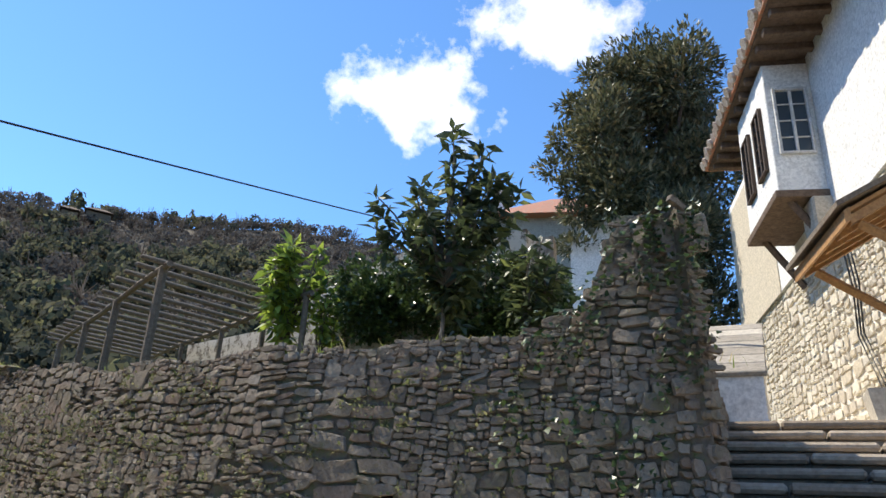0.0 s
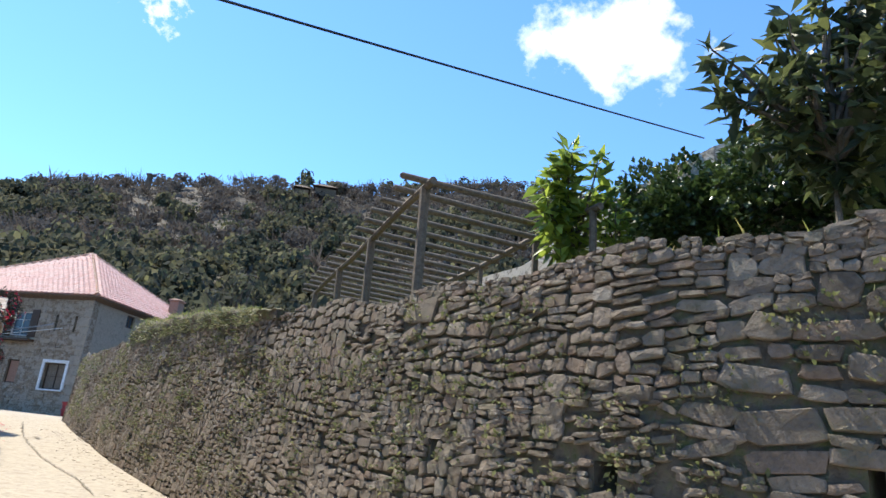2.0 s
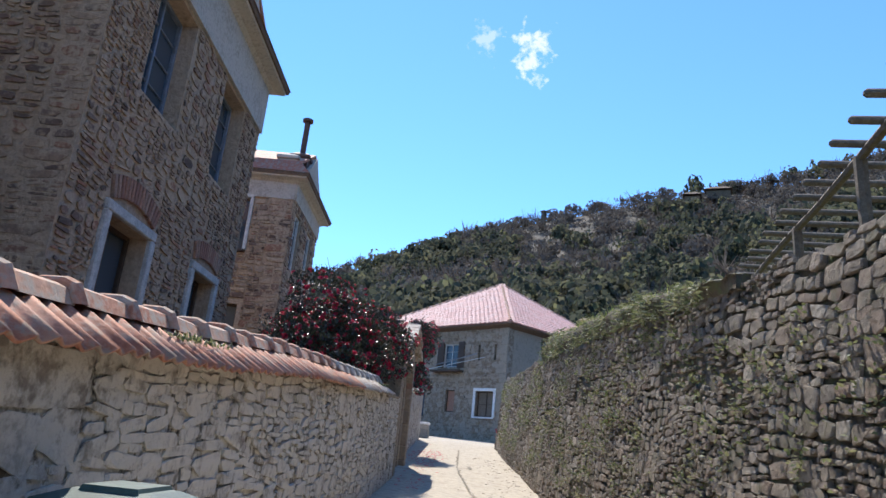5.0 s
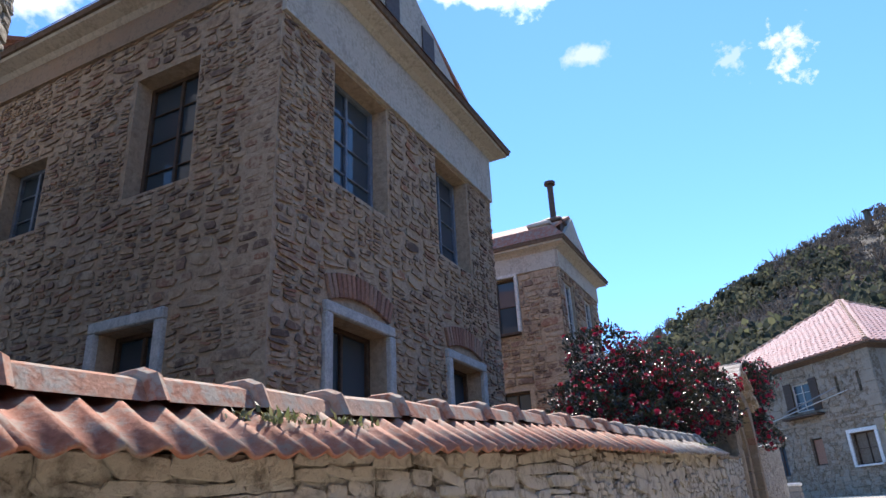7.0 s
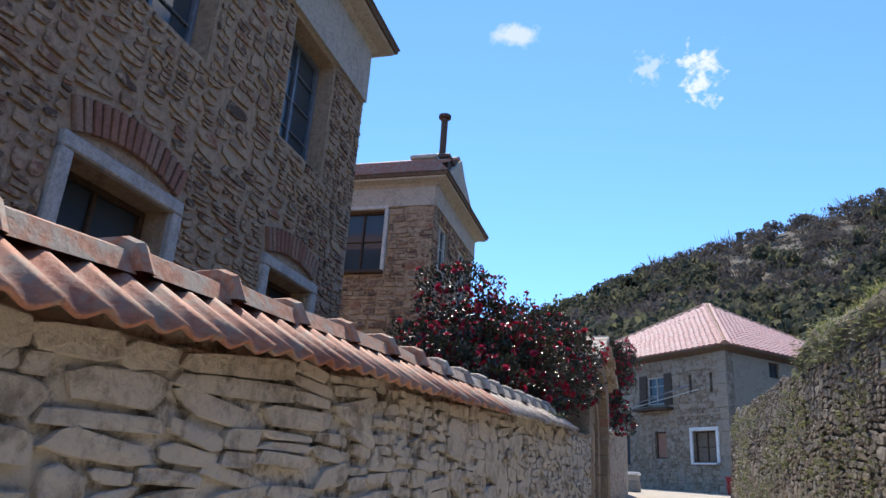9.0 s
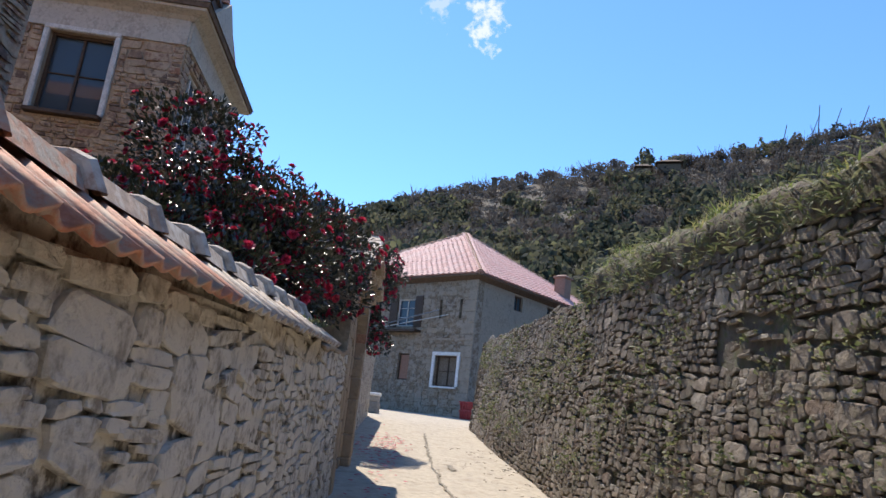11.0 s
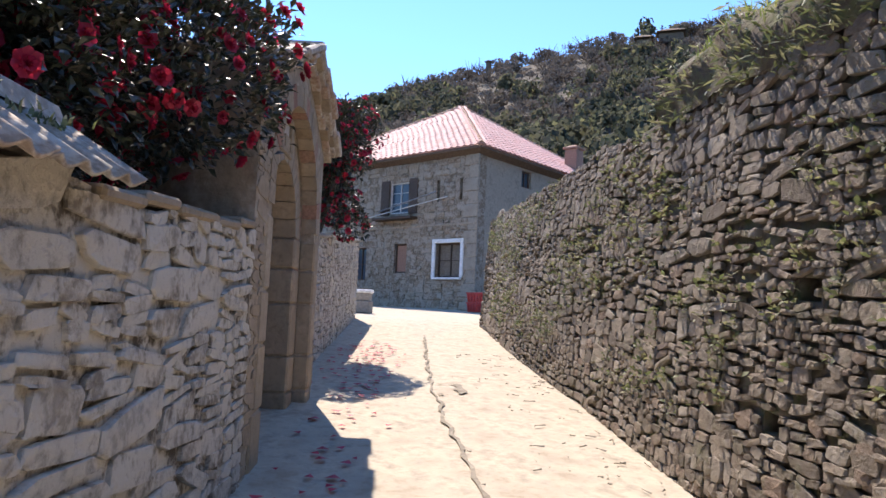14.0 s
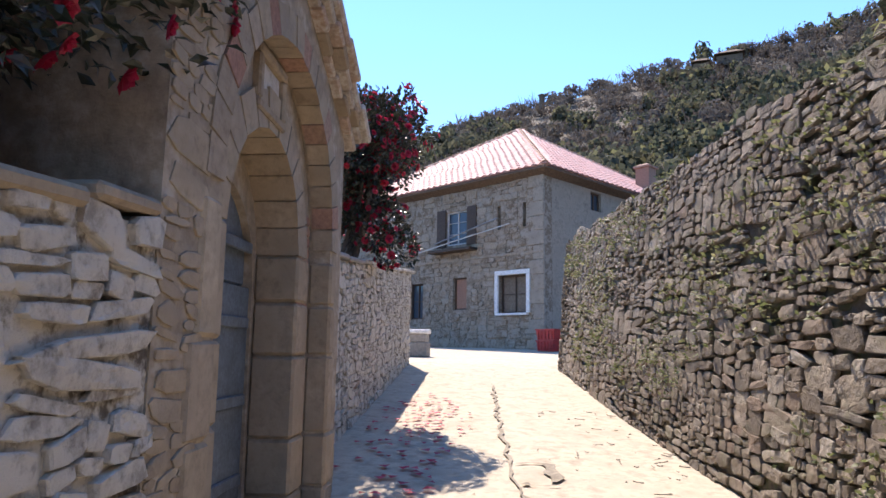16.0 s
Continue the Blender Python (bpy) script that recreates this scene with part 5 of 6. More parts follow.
def sP(a, b, z):
    q = S0 + SD * a + SU * b
    return Vector((q.x, q.y, z))
para = tagged(empty("stair_parapet", sP(0.4, 1.0, 2.7)), "sloping white plastered stair parapet with stone coping", "parapet")
under(para, mesh_ob("parapet_body", *loft([[sP(0.04, 0.35, 2.7), sP(0.04, 0.35, 3.26), sP(0.04, 2.9, 4.5), sP(0.04, 2.9, 2.7)], [sP(0.74, 0.35, 2.7), sP(0.74, 0.35, 3.26), sP(0.74, 2.9, 4.5), sP(0.74, 2.9, 2.7)]]), M_WHITE))
for k in range(7):
    b = 0.4 + 0.38 * k
    z = 3.29 + 0.486 * (b - 0.35)
    m = Matrix.Translation(sP(0.39, b + 0.1, z + 0.05)) @ Matrix(((SD.x, SU.x, 0), (SD.y, SU.y, 0), (0, 0, 1))).to_4x4() @ pose(0, 0, 0, 25.6, 0, 0)
    under(para, box_ob("coping_slab", (0.78, 0.41, 0.06), m, M_STEP, None, 0.012))
planter = tagged(mesh_ob("stone_trough", *loft([[sP(1.75, 0.65, 2.72), sP(2.3, 0.65, 2.72), sP(2.3, 1.1, 2.72), sP(1.75, 1.1, 2.72)], [sP(1.68, 0.6, 3.15), sP(2.37, 0.6, 3.15), sP(2.37, 1.15, 3.15), sP(1.68, 1.15, 3.15)], [sP(1.76, 0.68, 3.15), sP(2.29, 0.68, 3.15), sP(2.29, 1.07, 3.15), sP(1.76, 1.07, 3.15)], [sP(1.78, 0.7, 2.95), sP(2.27, 0.7, 2.95), sP(2.27, 1.05, 2.95), sP(1.78, 1.05, 2.95)]]), M_STEP), "weathered grey stone trough on the landing", "trough")
rail = tagged(mesh_ob("pipe_rail", *joined([tube([sP(-0.1, 1.6, 2.7), sP(-0.1, 1.6, 4.75), sP(-0.02, 1.5, 4.85), sP(0.15, 1.4, 4.85)], 0.045, 8)]), M_FRAME), "bent white metal pipe beside the wall", "pipe")

# ---- terrace: pergola, back wall, chapel ----
pergola = tagged(empty("pergola", (-5, 12, 3.3)), "weathered grey timber pergola of poles and slats", "pergola")
PT, PD, PN = Vector((-4.7, 10.75, 5.34)), Vector((-0.594, 0.805, 0.047)).normalized(), Vector((0.805, 0.594, 0))
def pg(k, w, z=0.0):
    return PT + PD * k + PN * w + Vector((0, 0, z))
for w, k0, k1 in ((0.0, -0.35, 10.2), (2.33, -0.8, 9.0)):
    pts = [pg(k0 + (k1 - k0) * i / 6, w, 0.03 * math.sin(i * 1.7)) for i in range(7)]
    under(pergola, mesh_ob("rail", *tube(pts, 0.055, 7), M_WOOD))
    for k in ((0.0, 3.2, 6.2, 9.6) if w == 0 else (-0.6, 1.2, 3.6, 6.5)):
        p = pg(k, w)
        q = Vector((p.x + 0.04, p.y, 3.3 + 0.03 * k))
        under(pergola, mesh_ob("post", *tube([q, p], 0.075 if w == 0 else 0.055, 7), M_WOOD))
for i in range(17):
    k = -0.12 + 0.62 * i
    j = rng.uniform(-0.04, 0.04)
    under(pergola, mesh_ob("slat", *chamfered((2.85, 0.09, 0.085), 0.028, Matrix.Translation(pg(k, 1.05 + j, 0.03)) @ Matrix((PN, Vector((0, 0, 1)).cross(PN), Vector((0, 0, 1)))).transposed().to_4x4() @ pose(0, 0, 0, 0, 1.8 + rng.uniform(-0.6, 0.6), rng.uniform(-1, 1))), M_WOOD))

t_wall = Wall([(1.6, 11.4), (-0.6, 12.6), (-3.2, 14.9), (-6.2, 18.0)], lambda u: 3.2, 1, 0.03)
def t_top(u):
    return np.interp(u, [0, 2.5, 5.0, 6.5, 10.5], [3.3, 3.2, 2.8, 2.3, 2.5]) + 0.06 * noise.noise((u * 2, 1, 1))
t_body = tagged(slab(t_wall, "wall_terrace", lambda u: t_top(u), -0.04, -0.5, M_LMORTAR), "grey rubble wall at the back of the terrace", "wall", kind="structure")
pier = tagged(mesh_ob("stone_pier", *loft([[(1.45, 11.9, 3.2), (1.95, 11.75, 3.2), (2.1, 12.25, 3.2), (1.6, 12.4, 3.2)], [(1.48, 11.9, 6.75), (1.93, 11.78, 6.8), (2.06, 12.22, 6.8), (1.62, 12.36, 6.7)]]), M_ESTONE), "rough grey stone gate pier", "pier")
CH, CR = Vector((3.54, 18.59)), Vector((0.96, -0.27))
chapel_out = [(0.12, 0.0), (0.0, 1.7), (0.05, 2.0), (0.28, 2.35), (0.5, 2.05)] + [(1.32 - 0.82 * math.cos(math.pi * k / 12), 2.02 + 0.62 * math.sin(math.pi * k / 12)) for k in range(1, 13)] + [(2.6, 2.0), (2.6, 0.0)]
def chp(a, z, o):
    q = CH + CR * (1.3 * a) + Vector((0.27, 0.96)) * o
    return Vector((q.x, q.y, 7.09 + 1.3 * z))
chapel = tagged(empty("chapel", (CH.x, CH.y, 3.0)), "small whitewashed chapel end with a rounded top", "chapel")
under(chapel, mesh_ob("end_wall", *loft([[chp(a, z if z > 0 else -3.2, 0) for a, z in chapel_out], [chp(a, z if z > 0 else -3.2, 0.4) for a, z in chapel_out]]), M_WHITE))
w_ch = Wall([chp(0, 0, 0).xy, chp(2.6, 0, 0).xy], lambda u: 7.09, 1)
window(w_ch, 1.33, 1.43, 1.79, 1.95, label="small dark square chapel window", depth=-0.03, rows=1, cols=1, mat=M_DARKWOOD, border=0.04)
far_house = tagged(empty("far_house", (3.4, 25.5, 8)), "distant house with red tiled roof and white chimney", "house")
under(far_house, mesh_ob("wall", *loft([[(1.6, 25, 6), (6.5, 24, 6), (7.5, 28, 6), (2.6, 29, 6)], [(1.6, 25, 13.3), (6.5, 24, 13.3), (7.5, 28, 13.3), (2.6, 29, 13.3)]]), M_PLASTER))
under(far_house, mesh_ob("roof", *loft([[(1.2, 24.6, 13.3), (7.0, 23.4, 13.3), (8.0, 28.4, 13.3), (2.2, 29.5, 13.3)], [(4.2, 26.3, 15.0), (5.0, 26.1, 15.0), (5.1, 26.6, 15.0), (4.3, 26.8, 15.0)]]), M_TILE))
chimney(far_house, P_plain, 2.25, 26.6, 13.3, 15.2, 0.3, M_WHITE)

# ---- loose things on the lane ----
bin_thing = tagged(empty("wheelie_bin", (-6.72, 6.08, lane_z(-6.72, 6.08))), "dark green wheelie bin with domed lid by the wall", "bin")
def bin_ring(hx, hy, z, cx=0.0):
    return [Vector((cx + sx * hx, sy * hy, z)) for sx, sy in ((-1, -1), (1, -1), (1, 1), (-1, 1))]
bin_rot = pose(0, 0, 0, 0, 0, -42) @ Matrix.Diagonal((0.76, 0.8, 1.05, 1))
parts = {"body": (loft([bin_ring(0.22, 0.2, 0.06), bin_ring(0.29, 0.29, 0.92), bin_ring(0.32, 0.32, 0.93), bin_ring(0.32, 0.32, 1.0)]), M_BIN),
         "lid": (loft([bin_ring(0.34, 0.34, 1.0), bin_ring(0.35, 0.35, 1.04), bin_ring(0.3, 0.3, 1.1), bin_ring(0.18, 0.18, 1.135)]), M_LID),
         "lid_panel": (loft([bin_ring(0.2, 0.14, 1.13), bin_ring(0.19, 0.13, 1.15)]), M_LID),
         "lid_grip": (tube([(-0.3, -0.37, 1.05), (0.3, -0.37, 1.05)], 0.022, 6), M_LID),
         "rear_handle": (tube([(-0.26, 0.4, 0.98), (0.26, 0.4, 0.98)], 0.022, 6), M_BIN),
         "axle": (tube([(-0.3, 0.26, 0.1), (0.3, 0.26, 0.1)], 0.015, 6), M_RUST)}
for k, ((v, f), m) in parts.items():
    ob = mesh_ob(k, v, f, m, bin_thing)
    ob.matrix_local = bin_rot
for s in (-1, 1):
    ob = mesh_ob("wheel", *tube([(s * 0.26, 0.26, 0.1), (s * 0.31, 0.26, 0.1)], 0.1, 14), M_CABLE, bin_thing)
    ob.matrix_local = bin_rot
block = tagged(empty("stone_block", (-27.34, 23.52, lane_z(-27.34, 23.52))), "pale stone block with a slab on top at the lane's edge", "stone block")
for k, (a, b, h, z) in enumerate(((0.62, 0.5, 0.34, 0.17), (0.58, 0.46, 0.2, 0.44), (0.7, 0.56, 0.1, 0.59))):
    ob = box_ob("slab" if k == 2 else "course", (a, b, h), Matrix.Translation((0, 0, z)) @ pose(0, 0, 0, 0, 0, 40 + 4 * k), M_STEP if k < 2 else M_WHITE, block, 0.025)
def crate(at, turn):
    """An open plastic crate with a rim and slotted sides."""
    c = tagged(empty("plastic_crate", at), "red plastic crate stacked by the end house", "crate", "stacked crates")
    def ring(k, z):
        return [Vector((sx * 0.4 * k, sy * 0.27 * k, z)) for sx, sy in ((-1, -1), (1, -1), (1, 1), (-1, 1))]
    m = pose(0, 0, 0, 0, 0, turn)
    mesh_ob("shell", *loft([ring(0.9, 0.0), ring(1.0, 0.3), ring(1.06, 0.3), ring(1.06, 0.34), ring(0.97, 0.34), ring(0.86, 0.03)]), M_RED, c).matrix_local = m
    for sy in (-1, 1):
        for k in range(5):
            box_ob("rib", (0.035, 0.03, 0.26), m @ pose(-0.3 + 0.15 * k, sy * 0.27, 0.16), M_RED, c, 0.006)
    return c
for k, turn in ((0, -8), (1, -3)):
    crate((-28.8, 29.85, lane_z(-28.8, 29.85) + 0.01 + 0.345 * k), turn)
tagged(mesh_ob("overhead_cable", *tube([Vector((-9.6, -0.85, 3.25)).lerp(Vector((-0.6, 17.45, 9.3)), t) - Vector((0, 0, 0.05 * math.sin(math.pi * t))) for t in [k / 30 for k in range(31)]], 0.016, 5), M_CABLE), "thin black twisted overhead cable", "cable")
# ---- plants ----
def cloud_spots(r, lobes, count, shell=0.55):
    """Leaf places in a set of uneven ellipsoid lobes (x, y, z, rx, ry, rz), thick near the skin."""
    vol = np.array([l[3] * l[4] + l[4] * l[5] + l[3] * l[5] for l in lobes])
    which = r.choice(len(lobes), count, p=vol / vol.sum())
    d = r.normal(0, 1, (count, 3))
    d /= np.linalg.norm(d, axis=1, keepdims=True)
    L = np.array(lobes)[which]
    lump = 1 + 0.16 * np.sin(d[:, 0] * 5 + which) * np.cos(d[:, 1] * 6 + which * 2) + 0.12 * np.sin(d[:, 2] * 9 + which)
    rad = (shell + (1 - shell) * r.random(count) ** 0.6) * lump
    p = L[:, :3] + d * L[:, 3:] * rad[:, None]
    return [(a, b) for a, b in zip(p, d * 0.7 + np.array([0, 0, 0.25]))]

def lobed(r, centre, size, n, lobe=(0.35, 0.6)):
    out = []
    for _ in range(n):
        d = r.normal(0, 1, 3)
        d /= np.linalg.norm(d)
        k = r.uniform(0.3, 0.85)
        s = r.uniform(*lobe)
        out.append((centre[0] + d[0] * size[0] * k, centre[1] + d[1] * size[1] * k, centre[2] + d[2] * size[2] * k, size[0] * s, size[1] * s, size[2] * s))
    return out

def camellia(base, lobes, leaves, flowers, seed, label):
    bush = tagged(empty("camellia", base), label, "shrub")
    r = np.random.default_rng(seed)
    tips = [((l[0], l[1], l[2]), base, 0.07) for l in lobes[:12]]
    under(bush, mesh_ob("branches", *limbs(base, tips, 0.1, seed), M_BARK))
    under(bush, leaf_mass("leaves", cloud_spots(r, lobes, leaves, 0.6), M_CAMELLIA, None, seed, (0.05, 0.09), 0.52, 0.3))
    verts, faces, tone = [], [], []
    for p, d in cloud_spots(r, lobes, flowers, 0.98):
        d = Vector(d).normalized()
        a = d.orthogonal().normalized()
        b = d.cross(a)
        size, t = r.uniform(0.04, 0.068), r.random()
        for ring, (tilt, count, s) in enumerate(((0.25, 7, 1.0), (0.75, 6, 0.75), (1.15, 4, 0.5))):
            for k in range(count):
                ang = (k + 0.5 * ring) * math.tau / count
                out = (a * math.cos(ang) + b * math.sin(ang))
                side = d.cross(out) * size * s * 0.55
                mid, tip = Vector(p) + (out * math.cos(tilt) + d * math.sin(tilt)) * size * s * 0.6, Vector(p) + (out * math.cos(tilt * 1.3) + d * math.sin(tilt * 1.3)) * size * s
                o = len(verts)
                verts += [Vector(p), mid + side, tip, mid - side]
                faces.append((o, o + 1, o + 2, o + 3))
                tone += [t * 0.8 + 0.2 * r.random()] * 4
    tagged(under(bush, mesh_ob("flowers", verts, faces, M_FLOWER, tone=tone)), kind="stuff")
    return bush
rc = np.random.default_rng(5)
cam1 = lobed(rc, (-16.9, 12.75, 4.05), (1.5, 1.5, 1.35), 12) + lobed(rc, (-15.0, 11.4, 3.4), (0.95, 0.95, 0.9), 6) + lobed(rc, (-18.95, 14.3, 3.9), (0.85, 0.85, 0.95), 6) + [(-16.3, 13.5, 3.75, 0.85, 0.85, 0.75), (-16.9, 14.0, 4.0, 0.75, 0.7, 0.6), (-15.5, 12.5, 3.5, 0.7, 0.7, 0.65), (-17.5, 14.1, 4.35, 0.75, 0.75, 0.55), (-16.2, 12.4, 4.15, 0.7, 0.7, 0.5)]
camellia((-16.9, 12.6, 1.2), cam1, 54000, 2200, 21, "large dark glossy camellia covered in red flowers behind the wall")
cam2 = lobed(rc, (-21.3, 18.0, 4.75), (0.95, 0.95, 1.1), 10) + lobed(rc, (-21.5, 18.35, 3.9), (0.8, 0.7, 0.6), 5)
camellia((-21.6, 17.7, 1.6), cam2, 16000, 600, 22, "tall camellia with red flowers leaning over the far wall")

def loquat(base, tips, seed, mat, label, size=(0.14, 0.25), per=22, trunk=0.05):
    """A small tree whose long leaves stand in whorls at the ends of its shoots."""
    tree = tagged(empty("loquat_tree", base), label, "tree")
    r = np.random.default_rng(seed)
    base = Vector(base)
    fork = base + Vector((0, 0, (max(t[2] for t in tips) - base.z) * 0.35))
    arms = [(fork, base, trunk)] + [(t, fork, trunk * 0.7) for t in tips]
    under(tree, mesh_ob("trunk", *limbs(base, arms, trunk, seed, 0.05), M_BARK))
    spots = []
    for t in tips:
        shoot = (Vector(t) - fork).normalized() * 0.6 + Vector((0, 0, 0.5))
        for k in range(5):
            c = Vector(t) - shoot * 0.17 * k
            for _ in range(per // 4 + 2):
                ang, lift = r.uniform(0, math.tau), r.uniform(-0.45, 0.9) - 0.16 * k
                spots.append((np.array(c) + r.normal(0, 0.02, 3), np.array((math.cos(ang), math.sin(ang), lift))))
    under(tree, leaf_mass("leaves", spots, mat, None, seed, size, 0.36, 0.2, 0.12))
    return tree
def shoots(r, centre, size, n):
    out = []
    while len(out) < n:
        d = r.uniform(-1, 1, 3)
        if 0.25 < np.linalg.norm(d) < 1:
            out.append(tuple(np.array(centre) + d * np.array(size)))
    return out
rl = np.random.default_rng(9)
loquat((0.0, 8.8, 3.35), shoots(rl, (0.0, 8.8, 5.6), (0.9, 0.8, 1.0), 34) + [(-0.05, 8.7, 7.0), (0.42, 8.7, 6.75), (-1.05, 8.8, 5.9), (0.95, 8.6, 6.0), (-1.0, 8.8, 5.4)], 31, M_LOQUAT, "loquat tree with dark whorled leaves on the terrace", (0.19, 0.32), 26)
loquat((1.25, 9.5, 3.35), shoots(rl, (1.15, 9.5, 5.15), (0.5, 0.5, 0.5), 15), 32, M_LOQUAT, "smaller loquat with pale shoots on the terrace", (0.18, 0.3), 26)
loquat((-2.85, 12.1, 3.5), shoots(rl, (-2.8, 11.95, 5.8), (0.6, 0.55, 0.7), 15), 33, M_YOUNG, "young loquat with bright yellow-green leaves", (0.24, 0.38), 24, 0.05)
loquat((-2.2, 12.1, 3.5), shoots(rl, (-2.2, 12.1, 5.2), (0.3, 0.3, 0.5), 9), 34, M_YOUNG, "low yellow-green sapling beside the loquat", (0.14, 0.24), 20, 0.035)

def evergreen(base, lobes, leaves, seed, label, mat=M_YEW, size=(0.1, 0.24), trunk=0.22):
    tree = tagged(empty("evergreen_tree", base), label, "tree")
    r = np.random.default_rng(seed)
    top = max(l[2] for l in lobes)
    spine = (base[0], base[1], base[2] + 0.55 * (top - base[2]))
    under(tree, mesh_ob("trunk", *limbs(base, [(spine, base, trunk)] + [((l[0], l[1], l[2]), spine, trunk * 0.45) for l in lobes], trunk, seed, 0.2), M_BARK))
    under(tree, leaf_mass("leaves", cloud_spots(r, lobes, leaves, 0.35), mat, None, seed, size, 0.34, 0.2))
    return tree
rt = np.random.default_rng(12)
def farther(k, lobes):
    """The same crown, k times as large and as far from the lane's foot."""
    return [(k * x, k * y, 1.5 + k * (z - 1.5), k * a, k * b, k * c) for x, y, z, a, b, c in lobes]
evergreen((6.7, 19.6, 3.6), farther(1.25, lobed(rt, (5.1, 15.2, 11.0), (2.3, 2.2, 2.9), 26, (0.25, 0.45)) + lobed(rt, (5.2, 15.0, 8.6), (1.5, 1.5, 1.9), 12, (0.3, 0.5)) + [(4.0, 14.9, 8.8, 0.9, 0.9, 0.6), (3.1, 15.0, 9.6, 0.6, 0.6, 0.4), (2.9, 15.3, 11.0, 0.55, 0.6, 0.4), (3.2, 15.1, 8.9, 0.7, 0.5, 0.25), (2.6, 15.1, 10.1, 0.6, 0.5, 0.2), (3.3, 15.2, 12.1, 0.7, 0.5, 0.25), (3.0, 15.0, 8.0, 0.6, 0.5, 0.22), (3.7, 15.0, 13.0, 0.6, 0.5, 0.25), (5.4, 14.9, 6.3, 0.95, 0.95, 1.2), (5.3, 14.9, 4.6, 0.85, 0.85, 1.3), (6.0, 14.9, 8.2, 0.75, 0.8, 0.9), (6.0, 14.9, 6.6, 0.75, 0.75, 1.0), (5.95, 14.9, 5.0, 0.75, 0.75, 1.1)]), 76000, 41, "tall dark evergreen tree with feathery edges", size=(0.13, 0.3), trunk=0.27)

ivy = tagged(empty("ivy", (0.6, 11.6, 3.3)), "mass of dark glossy ivy hanging over the terrace wall", "ivy")
ri = np.random.default_rng(14)
ivy_lobes = lobed(ri, (0.4, 11.3, 5.0), (1.6, 0.8, 1.3), 16, (0.3, 0.5)) + lobed(ri, (-1.0, 12.0, 5.3), (1.0, 0.6, 1.1), 10, (0.35, 0.5)) + lobed(ri, (-1.9, 12.9, 5.4), (0.7, 0.5, 0.9), 6, (0.35, 0.5)) + lobed(ri, (-1.4, 12.5, 5.2), (0.7, 0.5, 0.95), 7, (0.35, 0.5)) + lobed(ri, (1.4, 10.6, 4.6), (0.7, 0.6, 0.9), 5)
under(ivy, mesh_ob("stems", *limbs((0.5, 11.5, 3.2), [((l[0], l[1], l[2]), (0.5, 11.6, 3.2), 0.04) for l in ivy_lobes[:10]], 0.05, 3), M_BARK))
under(ivy, leaf_mass("leaves", cloud_spots(ri, ivy_lobes, 26000, 0.7), M_IVY, None, 15, (0.06, 0.13), 0.8, 0.15, 0.15))
pier_ivy = tagged(empty("ivy", tuple(r_wall.at(RU + 0.4, 3.0, 0))), "ivy creeping over the wall's high end", "ivy")
spots = []
for _ in range(1700):
    u, v = RU + ri.uniform(-0.1, 1.9), 1.0 + 3.3 * ri.random() ** 0.6
    if v < r_top(u) + 0.1 and noise.noise((u * 1.6, v * 1.6, 4)) + 0.25 * (v - 2.6) > 0.0:
        p = r_wall.at(u, v, 0.04 + 0.1 * ri.random())
        spots.append((np.array(p), np.array((-0.5, -0.8, -0.3))))
under(pier_ivy, leaf_mass("leaves", spots, M_IVY, None, 16, (0.05, 0.1), 0.75, 0.15, 0.2))

# weeds in the joints of the retaining wall, and grass along its top
spots, r_w = [], np.random.default_rng(17)
for _ in range(2300):
    u = r_w.uniform(RU + 1, RU + 31)
    v = r_w.uniform(0.15, 1.0) * (r_top(u) - 0.1)
    if noise.noise((u * 0.5, v * 0.8, 8)) < -0.12:
        continue
    c = np.array(r_wall.at(u, v, 0.02))
    n = np.array((*r_wall.normal(u), 0.5))
    for _ in range(int(r_w.integers(5, 16))):
        spots.append((c + r_w.normal(0, 0.035, 3), n + r_w.normal(0, 0.5, 3)))
tagged(leaf_mass("wall_weeds", spots, M_WEED, None, 18, (0.02, 0.062), 0.55, 0.15, 0.1), "small pale green weeds rooted in the wall joints", "weeds", kind="stuff")

# the overgrown bank of earth on top of the wall
def bank_h(u):
    return np.interp(u - RU, [11.0, 13.0, 16.0, 20.0, 21.35, 21.6], [0.03, 0.15, 0.28, 0.4, 0.44, 0.06]) * (1 + 0.35 * noise.noise((u * 1.4, 7, 2)))
verts, faces, n = [], [], 90
for i in range(n + 1):
    u = RU + 11.0 + 10.6 * i / n
    h, t = bank_h(u), r_top(u)
    for out, v in ((0.03, -0.12), (0.07, 0.2 * h), (0.09, 0.55 * h), (0.0, 0.9 * h), (-0.2, h), (-0.7, 0.9 * h), (-1.4, -0.25)):
        q = r_wall.at(u, t + v, out + 0.07 * noise.noise((u * 3.1, v * 6, 5)))
        verts.append((q.x, q.y, q.z + 0.04 * noise.noise((u * 4, out * 5, 8))))
    if i:
        faces += [((i - 1) * 7 + j, (i - 1) * 7 + j + 1, i * 7 + j + 1, i * 7 + j) for j in range(6)]
faces += [tuple(range(7)), tuple(range(n * 7, n * 7 + 7))[::-1]]
tagged(mesh_ob("earth_bank", verts, faces, M_BANK, smooth=True), "overgrown bank of brown earth on top of the retaining wall", "bank", kind="structure")

